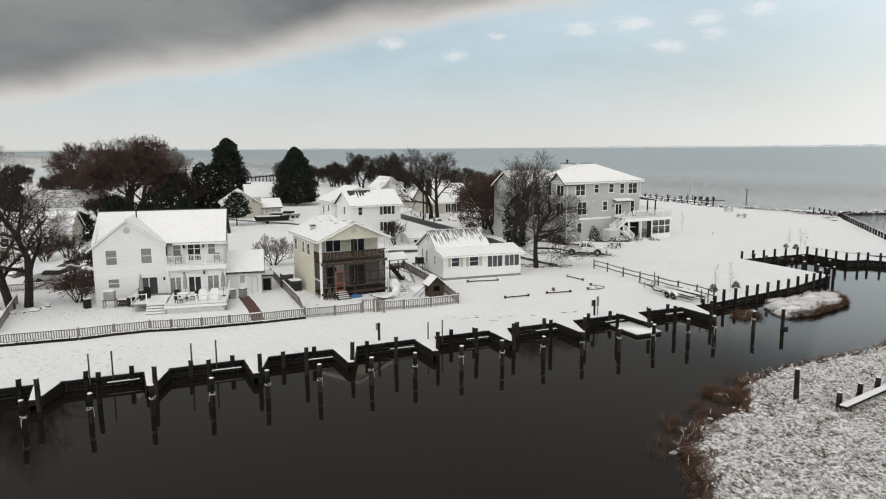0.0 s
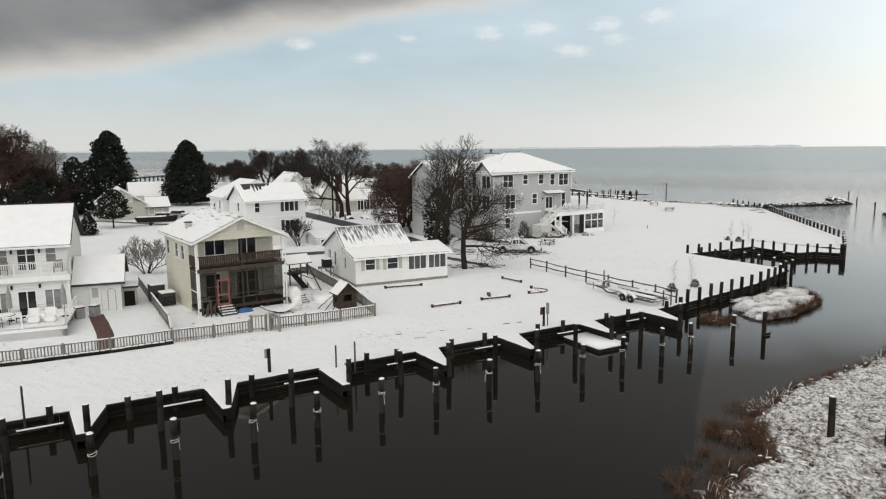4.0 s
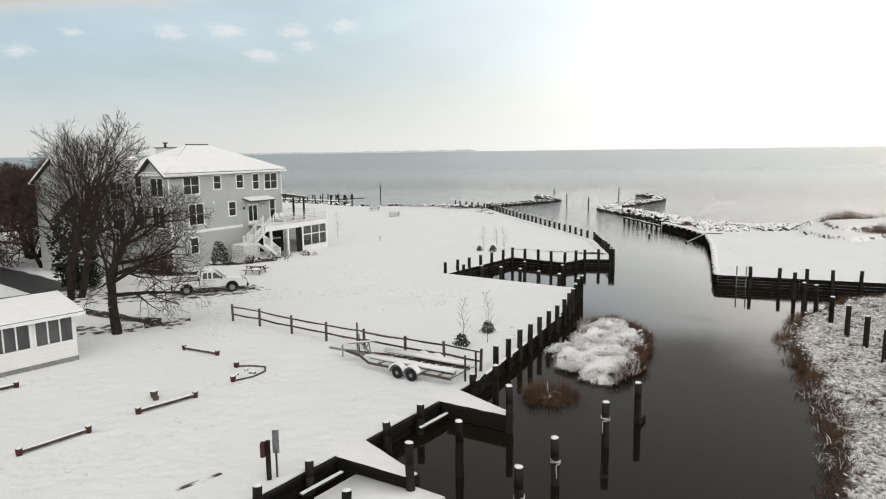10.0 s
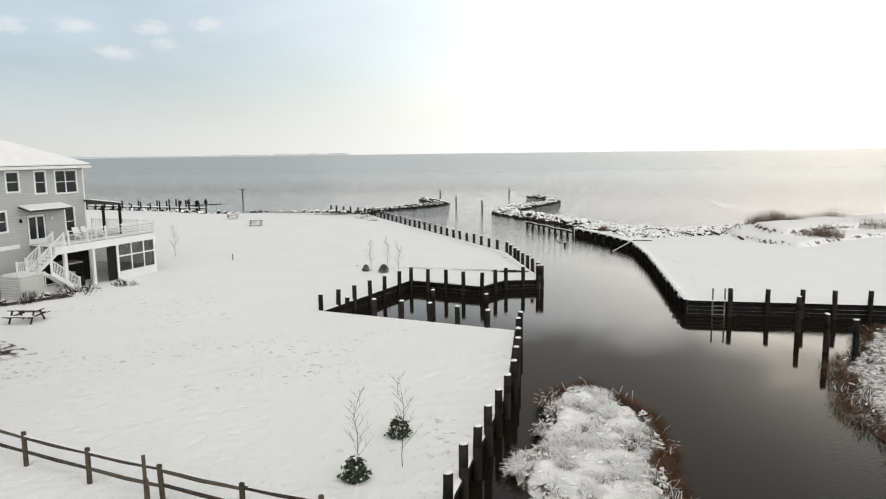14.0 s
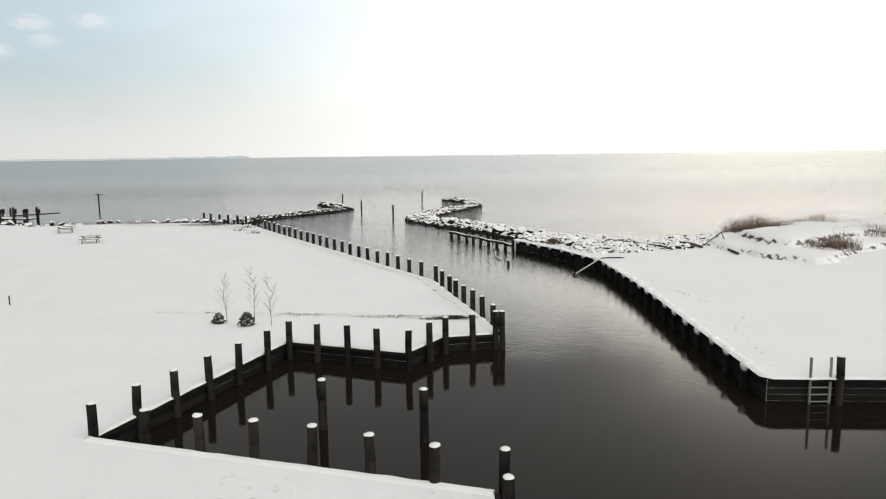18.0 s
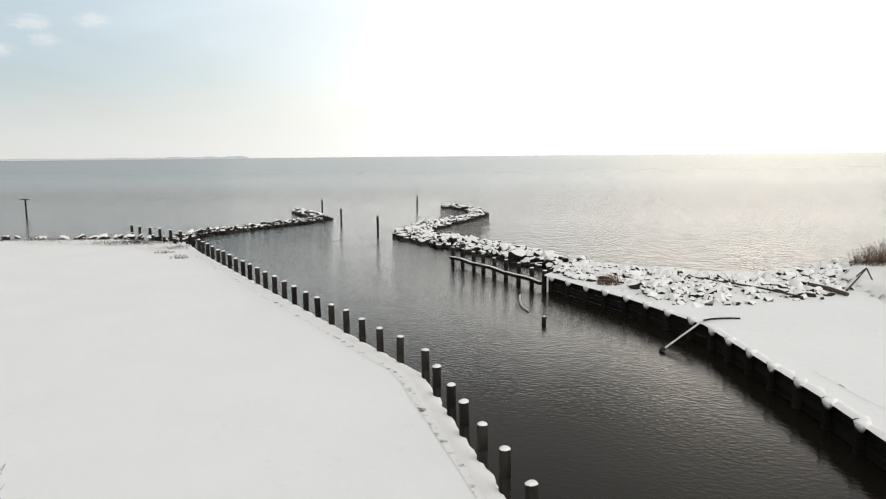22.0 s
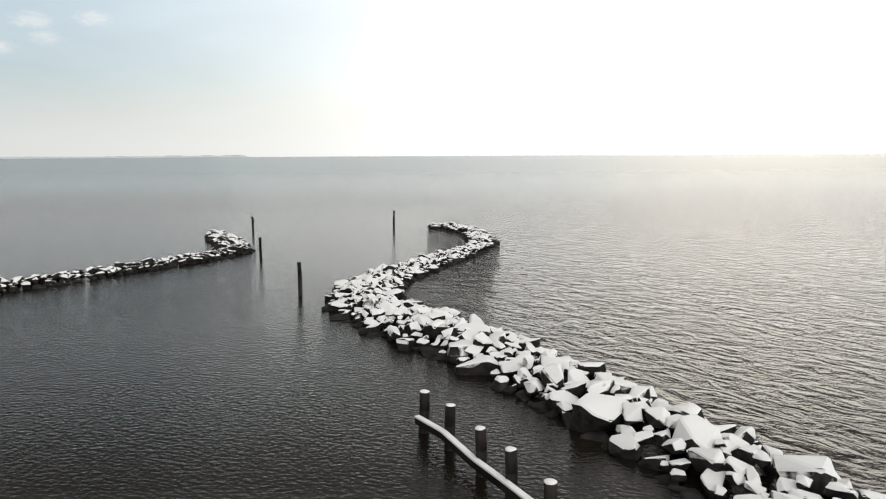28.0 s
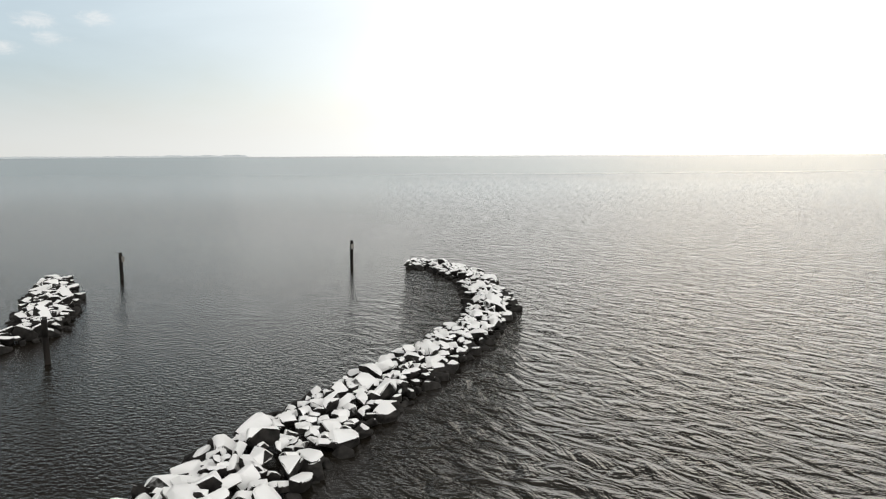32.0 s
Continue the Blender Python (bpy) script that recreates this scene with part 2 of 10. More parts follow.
# ---- materials ----
def mat(name, base, base2=None, rough=0.8, scale=3.0, detail=6.0, bump=0.0, bump_scale=30.0, metal=0.0, stretch=(1, 1, 1), spread=0.5, rnd=0.0):
    """A noisy two-tone surface with a fine relief; rnd shifts the tone from object to object."""
    m = bpy.data.materials.new(name)
    m.use_nodes = True
    nt = m.node_tree
    b = nt.nodes["Principled BSDF"]
    b.inputs["Roughness"].default_value, b.inputs["Metallic"].default_value = rough, metal
    if rough >= 0.7:
        b.inputs["Specular IOR Level"].default_value = 0.15
    tcn = nt.nodes.new("ShaderNodeTexCoord")
    mpn = nt.nodes.new("ShaderNodeMapping")
    mpn.inputs["Scale"].default_value = stretch
    nt.links.new(tcn.outputs["Object"], mpn.inputs[0])
    n = nt.nodes.new("ShaderNodeTexNoise")
    n.inputs["Scale"].default_value, n.inputs["Detail"].default_value = scale, detail
    nt.links.new(mpn.outputs[0], n.inputs["Vector"])
    r = nt.nodes.new("ShaderNodeValToRGB")
    r.color_ramp.elements[0].position, r.color_ramp.elements[1].position = 0.5 - spread / 2, 0.5 + spread / 2
    r.color_ramp.elements[0].color = (*base, 1)
    r.color_ramp.elements[1].color = (*(base2 or base), 1)
    last = n.outputs[0]
    if rnd:
        oi = nt.nodes.new("ShaderNodeObjectInfo")
        ma = nt.nodes.new("ShaderNodeMath")
        ma.operation = "MULTIPLY_ADD"
        ma.inputs[1].default_value = rnd
        nt.links.new(oi.outputs["Random"], ma.inputs[0])
        sub = nt.nodes.new("ShaderNodeMath")
        sub.operation = "SUBTRACT"
        sub.inputs[1].default_value = rnd / 2
        nt.links.new(n.outputs[0], sub.inputs[0])
        nt.links.new(sub.outputs[0], ma.inputs[2])
        last = ma.outputs[0]
    nt.links.new(last, r.inputs[0])
    nt.links.new(r.outputs[0], b.inputs["Base Color"])
    if bump:
        n2 = nt.nodes.new("ShaderNodeTexNoise")
        n2.inputs["Scale"].default_value, n2.inputs["Detail"].default_value = bump_scale, 5.0
        nt.links.new(mpn.outputs[0], n2.inputs["Vector"])
        bp = nt.nodes.new("ShaderNodeBump")
        bp.inputs["Strength"].default_value, bp.inputs["Distance"].default_value = bump, 0.05
        nt.links.new(n2.outputs[0], bp.inputs["Height"])
        nt.links.new(bp.outputs[0], b.inputs["Normal"])
    return m


def siding(name, base, base2, lap=0.2):
    """Painted lap siding: a saw-tooth relief that climbs the wall, with faint grime."""
    m = mat(name, base, base2, rough=0.55, scale=0.7, spread=0.7)
    nt = m.node_tree
    tcn = [n for n in nt.nodes if n.type == "TEX_COORD"][0]
    w = nt.nodes.new("ShaderNodeTexWave")
    w.wave_type, w.bands_direction, w.wave_profile = "BANDS", "Z", "SIN"
    w.inputs["Scale"].default_value = 0.314 / lap
    nt.links.new(tcn.outputs["Object"], w.inputs["Vector"])
    bp = nt.nodes.new("ShaderNodeBump")
    bp.inputs["Strength"].default_value, bp.inputs["Distance"].default_value = 1.0, 0.014
    nt.links.new(w.outputs["Fac"], bp.inputs["Height"])
    nt.links.new(bp.outputs[0], nt.nodes["Principled BSDF"].inputs["Normal"])
    return m


def snowed(name, under, under2, lo, hi, noise_scale=6.0, noise_amp=0.5, rough=0.85, under_scale=8.0, washed=0.0, bump_scale=9.0, bump=0.5):
    """Snow lying on a surface: it covers what faces up, broken by drift noise, and leaves the rest bare."""
    m = bpy.data.materials.new(name)
    m.use_nodes = True
    nt = m.node_tree
    b = nt.nodes["Principled BSDF"]
    b.inputs["Roughness"].default_value = rough
    b.inputs["Specular IOR Level"].default_value = 0.15
    geo = nt.nodes.new("ShaderNodeNewGeometry")
    sp = nt.nodes.new("ShaderNodeSeparateXYZ")
    nt.links.new(geo.outputs["Normal"], sp.inputs[0])
    n = nt.nodes.new("ShaderNodeTexNoise")
    n.inputs["Scale"].default_value, n.inputs["Detail"].default_value = noise_scale, 6.0
    nt.links.new(geo.outputs["Position"], n.inputs["Vector"])
    ma = nt.nodes.new("ShaderNodeMath")
    ma.operation = "MULTIPLY_ADD"
    ma.inputs[1].default_value = noise_amp
    nt.links.new(n.outputs[0], ma.inputs[0])
    nt.links.new(sp.outputs["Z"], ma.inputs[2])
    mr = nt.nodes.new("ShaderNodeMapRange")
    mr.interpolation_type = "SMOOTHSTEP"
    mr.inputs["From Min"].default_value, mr.inputs["From Max"].default_value = lo, hi
    last = ma.outputs[0]
    if washed:
        # the waves keep the stones bare up to this height
        ps = nt.nodes.new("ShaderNodeSeparateXYZ")
        nt.links.new(geo.outputs["Position"], ps.inputs[0])
        wr = nt.nodes.new("ShaderNodeMapRange")
        wr.inputs["From Min"].default_value, wr.inputs["From Max"].default_value = washed * 0.75, washed
        wr.inputs["To Min"].default_value, wr.inputs["To Max"].default_value = -1.2, 0.0
        nt.links.new(ps.outputs["Z"], wr.inputs["Value"])
        ad = nt.nodes.new("ShaderNodeMath")
        nt.links.new(last, ad.inputs[0])
        nt.links.new(wr.outputs[0], ad.inputs[1])
        last = ad.outputs[0]
    nt.links.new(last, mr.inputs["Value"])
    n2 = nt.nodes.new("ShaderNodeTexNoise")
    n2.inputs["Scale"].default_value, n2.inputs["Detail"].default_value = under_scale, 6.0
    nt.links.new(geo.outputs["Position"], n2.inputs["Vector"])
    r = nt.nodes.new("ShaderNodeValToRGB")
    r.color_ramp.elements[0].position, r.color_ramp.elements[1].position = 0.3, 0.7
    r.color_ramp.elements[0].color, r.color_ramp.elements[1].color = (*under, 1), (*under2, 1)
    nt.links.new(n2.outputs[0], r.inputs[0])
    mx = nt.nodes.new("ShaderNodeMixRGB")
    mx.inputs[2].default_value = (0.86, 0.85, 0.835, 1)
    nt.links.new(mr.outputs[0], mx.inputs[0])
    nt.links.new(r.outputs[0], mx.inputs[1])
    nt.links.new(mx.outputs[0], b.inputs["Base Color"])
    n3 = nt.nodes.new("ShaderNodeTexNoise")
    n3.inputs["Scale"].default_value, n3.inputs["Detail"].default_value = bump_scale, 6.0
    nt.links.new(geo.outputs["Position"], n3.inputs["Vector"])
    bp = nt.nodes.new("ShaderNodeBump")
    bp.inputs["Strength"].default_value, bp.inputs["Distance"].default_value = bump, 0.06
    nt.links.new(n3.outputs[0], bp.inputs["Height"])
    nt.links.new(bp.outputs[0], b.inputs["Normal"])
    return m


SNOW = mat("snow", (0.84, 0.83, 0.82), (0.90, 0.89, 0.88), rough=0.85, scale=1.5, bump=0.25, bump_scale=7.0)
PILE = mat("weathered_piling", (0.007, 0.0062, 0.0055), (0.036, 0.031, 0.027), rough=0.85, scale=4.0, bump=0.6, bump_scale=18, stretch=(1, 1, 0.15), rnd=0.35)
DARKWOOD = mat("wet_black_timber", (0.006, 0.0055, 0.005), (0.022, 0.019, 0.016), rough=0.75, scale=3.0, bump=0.5, bump_scale=14, stretch=(0.3, 0.3, 3), rnd=0.4)
GREYWOOD = mat("weathered_grey_wood", (0.14, 0.13, 0.115), (0.30, 0.28, 0.255), rough=0.85, scale=6, bump=0.4, bump_scale=30, stretch=(1, 1, 0.3), rnd=0.5)
RAILWOOD = mat("split_rail_wood", (0.045, 0.035, 0.028), (0.11, 0.09, 0.07), rough=0.85, scale=6, bump=0.5, bump_scale=25, rnd=0.4)
DECKWOOD = mat("brown_stained_wood", (0.030, 0.022, 0.016), (0.075, 0.056, 0.042), rough=0.8, scale=5, bump=0.3, rnd=0.3)
BARK = mat("bark", (0.014, 0.011, 0.009), (0.042, 0.033, 0.027), rough=0.9, scale=5, bump=0.8, bump_scale=20, stretch=(1, 1, 0.3))
TWIG = mat("twigs", (0.022, 0.017, 0.014), (0.060, 0.046, 0.038), rough=0.9, scale=2)
REDTWIG = mat("reddish_twigs", (0.042, 0.026, 0.022), (0.098, 0.062, 0.052), rough=0.9, scale=1.5)
NEEDLE = mat("evergreen_foliage", (0.008, 0.011, 0.008), (0.030, 0.037, 0.026), rough=0.8, scale=1.2)
SHRUBLEAF = mat("evergreen_shrub_leaf", (0.016, 0.028, 0.014), (0.05, 0.07, 0.035), rough=0.6, scale=4)
GRASS = mat("dead_reed_grass", (0.050, 0.026, 0.016), (0.150, 0.084, 0.050), rough=0.9, scale=0.9)
MUD = mat("dark_marsh_mud", (0.02, 0.016, 0.012), (0.06, 0.045, 0.03), rough=0.7, scale=2, bump=0.6, bump_scale=6)
WHITE = mat("white_paint", (0.79, 0.785, 0.77), (0.87, 0.865, 0.85), rough=0.5, scale=2.0)
WSIDE = siding("white_lap_siding", (0.73, 0.725, 0.71), (0.81, 0.805, 0.79))
GSIDE = siding("grey_lap_siding", (0.415, 0.425, 0.415), (0.465, 0.475, 0.465))
CSIDE = siding("cream_lap_siding", (0.58, 0.555, 0.45), (0.66, 0.635, 0.525))
TSIDE = siding("tan_lap_siding", (0.42, 0.40, 0.35), (0.50, 0.48, 0.42))
BLOCK = mat("grey_foundation_block", (0.18, 0.175, 0.16), (0.30, 0.29, 0.27), rough=0.9, scale=3)
SHINGLE = mat("dark_roof_shingle", (0.035, 0.034, 0.034), (0.08, 0.078, 0.075), rough=0.9, scale=6, bump=0.5, bump_scale=25)
PATCHROOF = snowed("patchy_snowed_shingle", (0.12, 0.118, 0.115), (0.30, 0.295, 0.29), 1.04, 1.30, noise_scale=2.2, noise_amp=0.62, under_scale=6)
GLASS = mat("dark_window_glass", (0.012, 0.014, 0.016), (0.03, 0.033, 0.036), rough=0.06, scale=0.6)
BLINDGLASS = mat("window_with_pale_blind", (0.16, 0.16, 0.155), (0.30, 0.30, 0.29), rough=0.15, scale=0.8, stretch=(0.2, 0.2, 6))
DIMGLASS = mat("window_before_dim_room", (0.03, 0.032, 0.033), (0.12, 0.122, 0.12), rough=0.1, scale=1.1, stretch=(1, 1, 0.3))
SCREEN = mat("dark_insect_screen", (0.009, 0.008, 0.007), (0.024, 0.022, 0.020), rough=0.9, scale=1.0)
screen_tree = SCREEN.node_tree
mesh_gap = screen_tree.nodes.new("ShaderNodeBsdfTransparent")
mesh_mix = screen_tree.nodes.new("ShaderNodeMixShader")
mesh_mix.inputs[0].default_value = 0.62
screen_tree.links.new(screen_tree.nodes["Principled BSDF"].outputs[0], mesh_mix.inputs[1])
screen_tree.links.new(mesh_gap.outputs[0], mesh_mix.inputs[2])
screen_tree.links.new(mesh_mix.outputs[0], [n for n in screen_tree.nodes if n.type == "OUTPUT_MATERIAL"][0].inputs[0])
BRICK = mat("brick_path", (0.075, 0.045, 0.036), (0.16, 0.095, 0.075), rough=0.9, scale=5, bump=0.5, bump_scale=18)
DARKBRICK = mat("dark_brick", (0.05, 0.032, 0.028), (0.11, 0.07, 0.06), rough=0.9, scale=7)
ASPHALT = mat("wet_asphalt", (0.022, 0.022, 0.023), (0.06, 0.06, 0.06), rough=0.5, scale=1.2, bump=0.2)
METAL = mat("galvanised_metal", (0.20, 0.205, 0.21), (0.34, 0.345, 0.35), rough=0.5, metal=0.6, scale=6)
BLACK = mat("black_rubber", (0.012, 0.012, 0.012), (0.03, 0.03, 0.03), rough=0.8, scale=8)
REDPAINT = mat("faded_red_paint", (0.17, 0.05, 0.038), (0.27, 0.10, 0.075), rough=0.6, scale=4)
CARWHITE = mat("white_car_paint", (0.62, 0.62, 0.61), (0.74, 0.74, 0.73), rough=0.25, scale=2)
BLUE = mat("blue_plastic", (0.02, 0.09, 0.22), (0.03, 0.12, 0.28), rough=0.4)
CANVAS = mat("grey_canvas", (0.22, 0.22, 0.21), (0.36, 0.36, 0.35), rough=0.9, scale=2.5, bump=0.4, bump_scale=8)
ROCK = snowed("snow_topped_riprap", (0.008, 0.0075, 0.007), (0.038, 0.035, 0.032), 0.38, 0.50, noise_scale=2.6, noise_amp=0.42, under_scale=4, washed=0.30, bump_scale=7, bump=0.35)
RUBBLE = snowed("snow_buried_rubble", (0.012, 0.011, 0.010), (0.055, 0.050, 0.046), 0.22, 0.38, noise_scale=2.2, noise_amp=0.42, under_scale=4, bump_scale=6, bump=0.4)
BAREROCK = snowed("half_bare_riprap", (0.008, 0.0075, 0.007), (0.038, 0.035, 0.032), 0.78, 0.92, noise_scale=2.6, noise_amp=0.42, under_scale=4, washed=0.30, bump_scale=7, bump=0.35)
ISLANDSNOW = snowed("snow_mounds_over_reeds", (0.030, 0.020, 0.015), (0.10, 0.066, 0.050), 1.10, 1.22, noise_scale=3.0, noise_amp=0.66, under_scale=7, bump_scale=7, bump=0.9)
MARSHSNOW = snowed("snowed_marsh_thatch", (0.040, 0.026, 0.019), (0.13, 0.085, 0.064), 1.22, 1.56, noise_scale=6.0, noise_amp=0.8, under_scale=7, bump_scale=6, bump=0.9)


def ground_material():
    """Snow over a lawn: trodden, thin stretches where grass and leaves stick through, soft drifts."""
    m = bpy.data.materials.new("snowed_lawn")
    m.use_nodes = True
    nt = m.node_tree
    b = nt.nodes["Principled BSDF"]
    b.inputs["Roughness"].default_value = 0.85
    geo = nt.nodes.new("ShaderNodeNewGeometry")

    def noise_at(scale, detail=5.0, rough=0.5):
        n = nt.nodes.new("ShaderNodeTexNoise")
        n.inputs["Scale"].default_value, n.inputs["Detail"].default_value, n.inputs["Roughness"].default_value = scale, detail, rough
        nt.links.new(geo.outputs["Position"], n.inputs["Vector"])
        return n.outputs[0]

    def ranged(x, a, c, lo=0.0, hi=1.0):
        n = nt.nodes.new("ShaderNodeMapRange")
        n.interpolation_type = "SMOOTHSTEP"
        n.inputs["From Min"].default_value, n.inputs["From Max"].default_value = a, c
        n.inputs["To Min"].default_value, n.inputs["To Max"].default_value = lo, hi
        nt.links.new(x, n.inputs["Value"])
        return n.outputs[0]

    def times(x, y):
        n = nt.nodes.new("ShaderNodeMath")
        n.operation = "MULTIPLY"
        nt.links.new(x, n.inputs[0])
        nt.links.new(y, n.inputs[1])
        return n.outputs[0]

    thin = ranged(noise_at(0.11, 3.0), 0.47, 0.62)
    speck = ranged(noise_at(3.2, 7.0, 0.65), 0.575, 0.65)
    spot = nt.nodes.new("ShaderNodeSeparateXYZ")
    nt.links.new(geo.outputs["Position"], spot.inputs[0])
    bare = times(times(thin, speck), ranged(spot.outputs["Y"], 8.0, 24.0, 0.5, 0.06))
    tone = nt.nodes.new("ShaderNodeMixRGB")
    tone.inputs[1].default_value, tone.inputs[2].default_value = (0.82, 0.82, 0.82, 1), (0.89, 0.89, 0.89, 1)
    nt.links.new(noise_at(0.25), tone.inputs[0])
    grass = nt.nodes.new("ShaderNodeMixRGB")
    grass.inputs[1].default_value, grass.inputs[2].default_value = (0.10, 0.085, 0.055, 1), (0.22, 0.19, 0.14, 1)
    nt.links.new(noise_at(6.0), grass.inputs[0])
    mx = nt.nodes.new("ShaderNodeMixRGB")
    nt.links.new(bare, mx.inputs[0])
    nt.links.new(tone.outputs[0], mx.inputs[1])
    nt.links.new(grass.outputs[0], mx.inputs[2])
    nt.links.new(mx.outputs[0], b.inputs["Base Color"])
    bp = nt.nodes.new("ShaderNodeBump")
    bp.inputs["Distance"].default_value = 0.26
    nt.links.new(ranged(spot.outputs["Y"], 2.0, 16.0, 0.8, 0.22), bp.inputs["Strength"])
    nt.links.new(noise_at(1.3, 7.0, 0.58), bp.inputs["Height"])
    nt.links.new(bp.outputs[0], b.inputs["Normal"])
    return m


LAWN = ground_material()


def melting_roof(name, z0, z1):
    """Roof snow that melts off shingles from the ridge down, in streaks along the slope."""
    m = mat(name, (0.085, 0.083, 0.081), (0.24, 0.235, 0.23), rough=0.9, scale=5.0, bump=0.4, bump_scale=14)
    nt = m.node_tree
    b = nt.nodes["Principled BSDF"]
    tcn = [n for n in nt.nodes if n.type == "TEX_COORD"][0]
    ramp = [n for n in nt.nodes if n.type == "VALTORGB"][0]
    mpn = nt.nodes.new("ShaderNodeMapping")
    mpn.inputs["Scale"].default_value = (4.2, 0.55, 0.55)
    nt.links.new(tcn.outputs["Object"], mpn.inputs[0])
    n = nt.nodes.new("ShaderNodeTexNoise")
    n.inputs["Scale"].default_value, n.inputs["Detail"].default_value = 1.3, 5.0
    nt.links.new(mpn.outputs[0], n.inputs["Vector"])
    sp = nt.nodes.new("ShaderNodeSeparateXYZ")
    nt.links.new(tcn.outputs["Object"], sp.inputs[0])
    r = nt.nodes.new("ShaderNodeMapRange")
    r.inputs["From Min"].default_value, r.inputs["From Max"].default_value = z0, z1
    r.inputs["To Min"].default_value, r.inputs["To Max"].default_value = -0.16, 0.17
    nt.links.new(sp.outputs["Z"], r.inputs["Value"])
    ad = nt.nodes.new("ShaderNodeMath")
    nt.links.new(n.outputs[0], ad.inputs[0])
    nt.links.new(r.outputs[0], ad.inputs[1])
    f = nt.nodes.new("ShaderNodeMapRange")
    f.interpolation_type = "SMOOTHSTEP"
    f.inputs["From Min"].default_value, f.inputs["From Max"].default_value = 0.47, 0.66
    nt.links.new(ad.outputs[0], f.inputs["Value"])
    mx = nt.nodes.new("ShaderNodeMixRGB")
    mx.inputs[1].default_value = (0.85, 0.845, 0.835, 1)
    nt.links.new(f.outputs[0], mx.inputs[0])
    nt.links.new(ramp.outputs[0], mx.inputs[2])
    nt.links.new(mx.outputs[0], b.inputs["Base Color"])
    return m


COTTAGEROOF = melting_roof("melting_cottage_roof", 4.0, 5.7)


WAVE = -47.0     # the way the wind waves run, degrees


def water_material():
    """Dark estuary water, glassy in the sheltered creek and wind-rippled towards the open bay."""
    m = bpy.data.materials.new("estuary_water")
    m.use_nodes = True
    nt = m.node_tree
    b = nt.nodes["Principled BSDF"]
    b.inputs["Base Color"].default_value = (0.008, 0.0075, 0.006, 1)
    b.inputs["Roughness"].default_value = 0.06
    b.inputs["IOR"].default_value = 1.31
    geo = nt.nodes.new("ShaderNodeNewGeometry")
    sp = nt.nodes.new("ShaderNodeSeparateXYZ")
    nt.links.new(geo.outputs["Position"], sp.inputs[0])

    def ranged(x, a, c, lo, hi):
        n = nt.nodes.new("ShaderNodeMapRange")
        n.interpolation_type = "SMOOTHSTEP"
        n.inputs["From Min"].default_value, n.inputs["From Max"].default_value = a, c
        n.inputs["To Min"].default_value, n.inputs["To Max"].default_value = lo, hi
        nt.links.new(x, n.inputs["Value"])
        return n.outputs[0]

    reach = ranged(sp.outputs["Y"], 8.0, 105.0, 0.005, 0.60)
    # the breakwater shelters what lies on the harbour side of it
    side = nt.nodes.new("ShaderNodeMath")
    side.operation = "SUBTRACT"
    nt.links.new(sp.outputs["X"], side.inputs[0])
    nt.links.new(ranged(sp.outputs["Y"], 55.0, 90.0, 15.0, -1.0), side.inputs[1])
    lee = ranged(side.outputs[0], -3.0, 5.0, 0.06, 1.2)
    far = ranged(sp.outputs["Y"], 122.0, 185.0, 0.0, 1.2)
    most = nt.nodes.new("ShaderNodeMath")
    most.operation = "MAXIMUM"
    nt.links.new(lee, most.inputs[0])
    nt.links.new(far, most.inputs[1])
    wm = nt.nodes.new("ShaderNodeMath")
    wm.operation = "MULTIPLY"
    nt.links.new(reach, wm.inputs[0])
    nt.links.new(most.outputs[0], wm.inputs[1])
    calm = nt.nodes.new("ShaderNodeMath")
    calm.operation = "MULTIPLY"
    nt.links.new(wm.outputs[0], calm.inputs[0])
    nt.links.new(ranged(sp.outputs["Y"], 125.0, 260.0, 1.0, 0.75), calm.inputs[1])
    wind = calm.outputs[0]
    # the base colour pales and turns bluer seaward, standing in for mirrored sky
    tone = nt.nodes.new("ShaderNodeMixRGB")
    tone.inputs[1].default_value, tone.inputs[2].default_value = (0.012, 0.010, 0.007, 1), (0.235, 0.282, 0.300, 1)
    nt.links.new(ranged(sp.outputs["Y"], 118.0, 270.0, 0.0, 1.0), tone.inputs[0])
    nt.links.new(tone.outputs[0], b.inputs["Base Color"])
    nt.links.new(ranged(sp.outputs["Y"], 60.0, 400.0, 0.05, 0.13), b.inputs["Roughness"])
    mpn = nt.nodes.new("ShaderNodeMapping")
    mpn.inputs["Rotation"].default_value = (0, 0, radians(WAVE))
    mpn.vector_type = "TEXTURE"
    mpn.inputs["Scale"].default_value = (2.0, 1.0, 1.0)
    nt.links.new(geo.outputs["Position"], mpn.inputs[0])
    n1 = nt.nodes.new("ShaderNodeTexNoise")
    n1.inputs["Scale"].default_value, n1.inputs["Detail"].default_value, n1.inputs["Distortion"].default_value = 1.5, 4.3, 1.0
    n1.inputs["Roughness"].default_value = 0.5
    nt.links.new(mpn.outputs[0], n1.inputs["Vector"])
    bp = nt.nodes.new("ShaderNodeBump")
    bp.inputs["Distance"].default_value = 0.58
    nt.links.new(wind, bp.inputs["Strength"])
    nt.links.new(n1.outputs[0], bp.inputs["Height"])
    n2 = nt.nodes.new("ShaderNodeTexNoise")
    n2.inputs["Scale"].default_value, n2.inputs["Detail"].default_value = 6.5, 3.0
    fine = nt.nodes.new("ShaderNodeMapping")
    fine.vector_type = "TEXTURE"
    fine.inputs["Rotation"].default_value = (0, 0, radians(WAVE + 30))
    fine.inputs["Scale"].default_value = (1.45, 1.0, 1.0)
    nt.links.new(geo.outputs["Position"], fine.inputs[0])
    nt.links.new(fine.outputs[0], n2.inputs["Vector"])
    bp2 = nt.nodes.new("ShaderNodeBump")
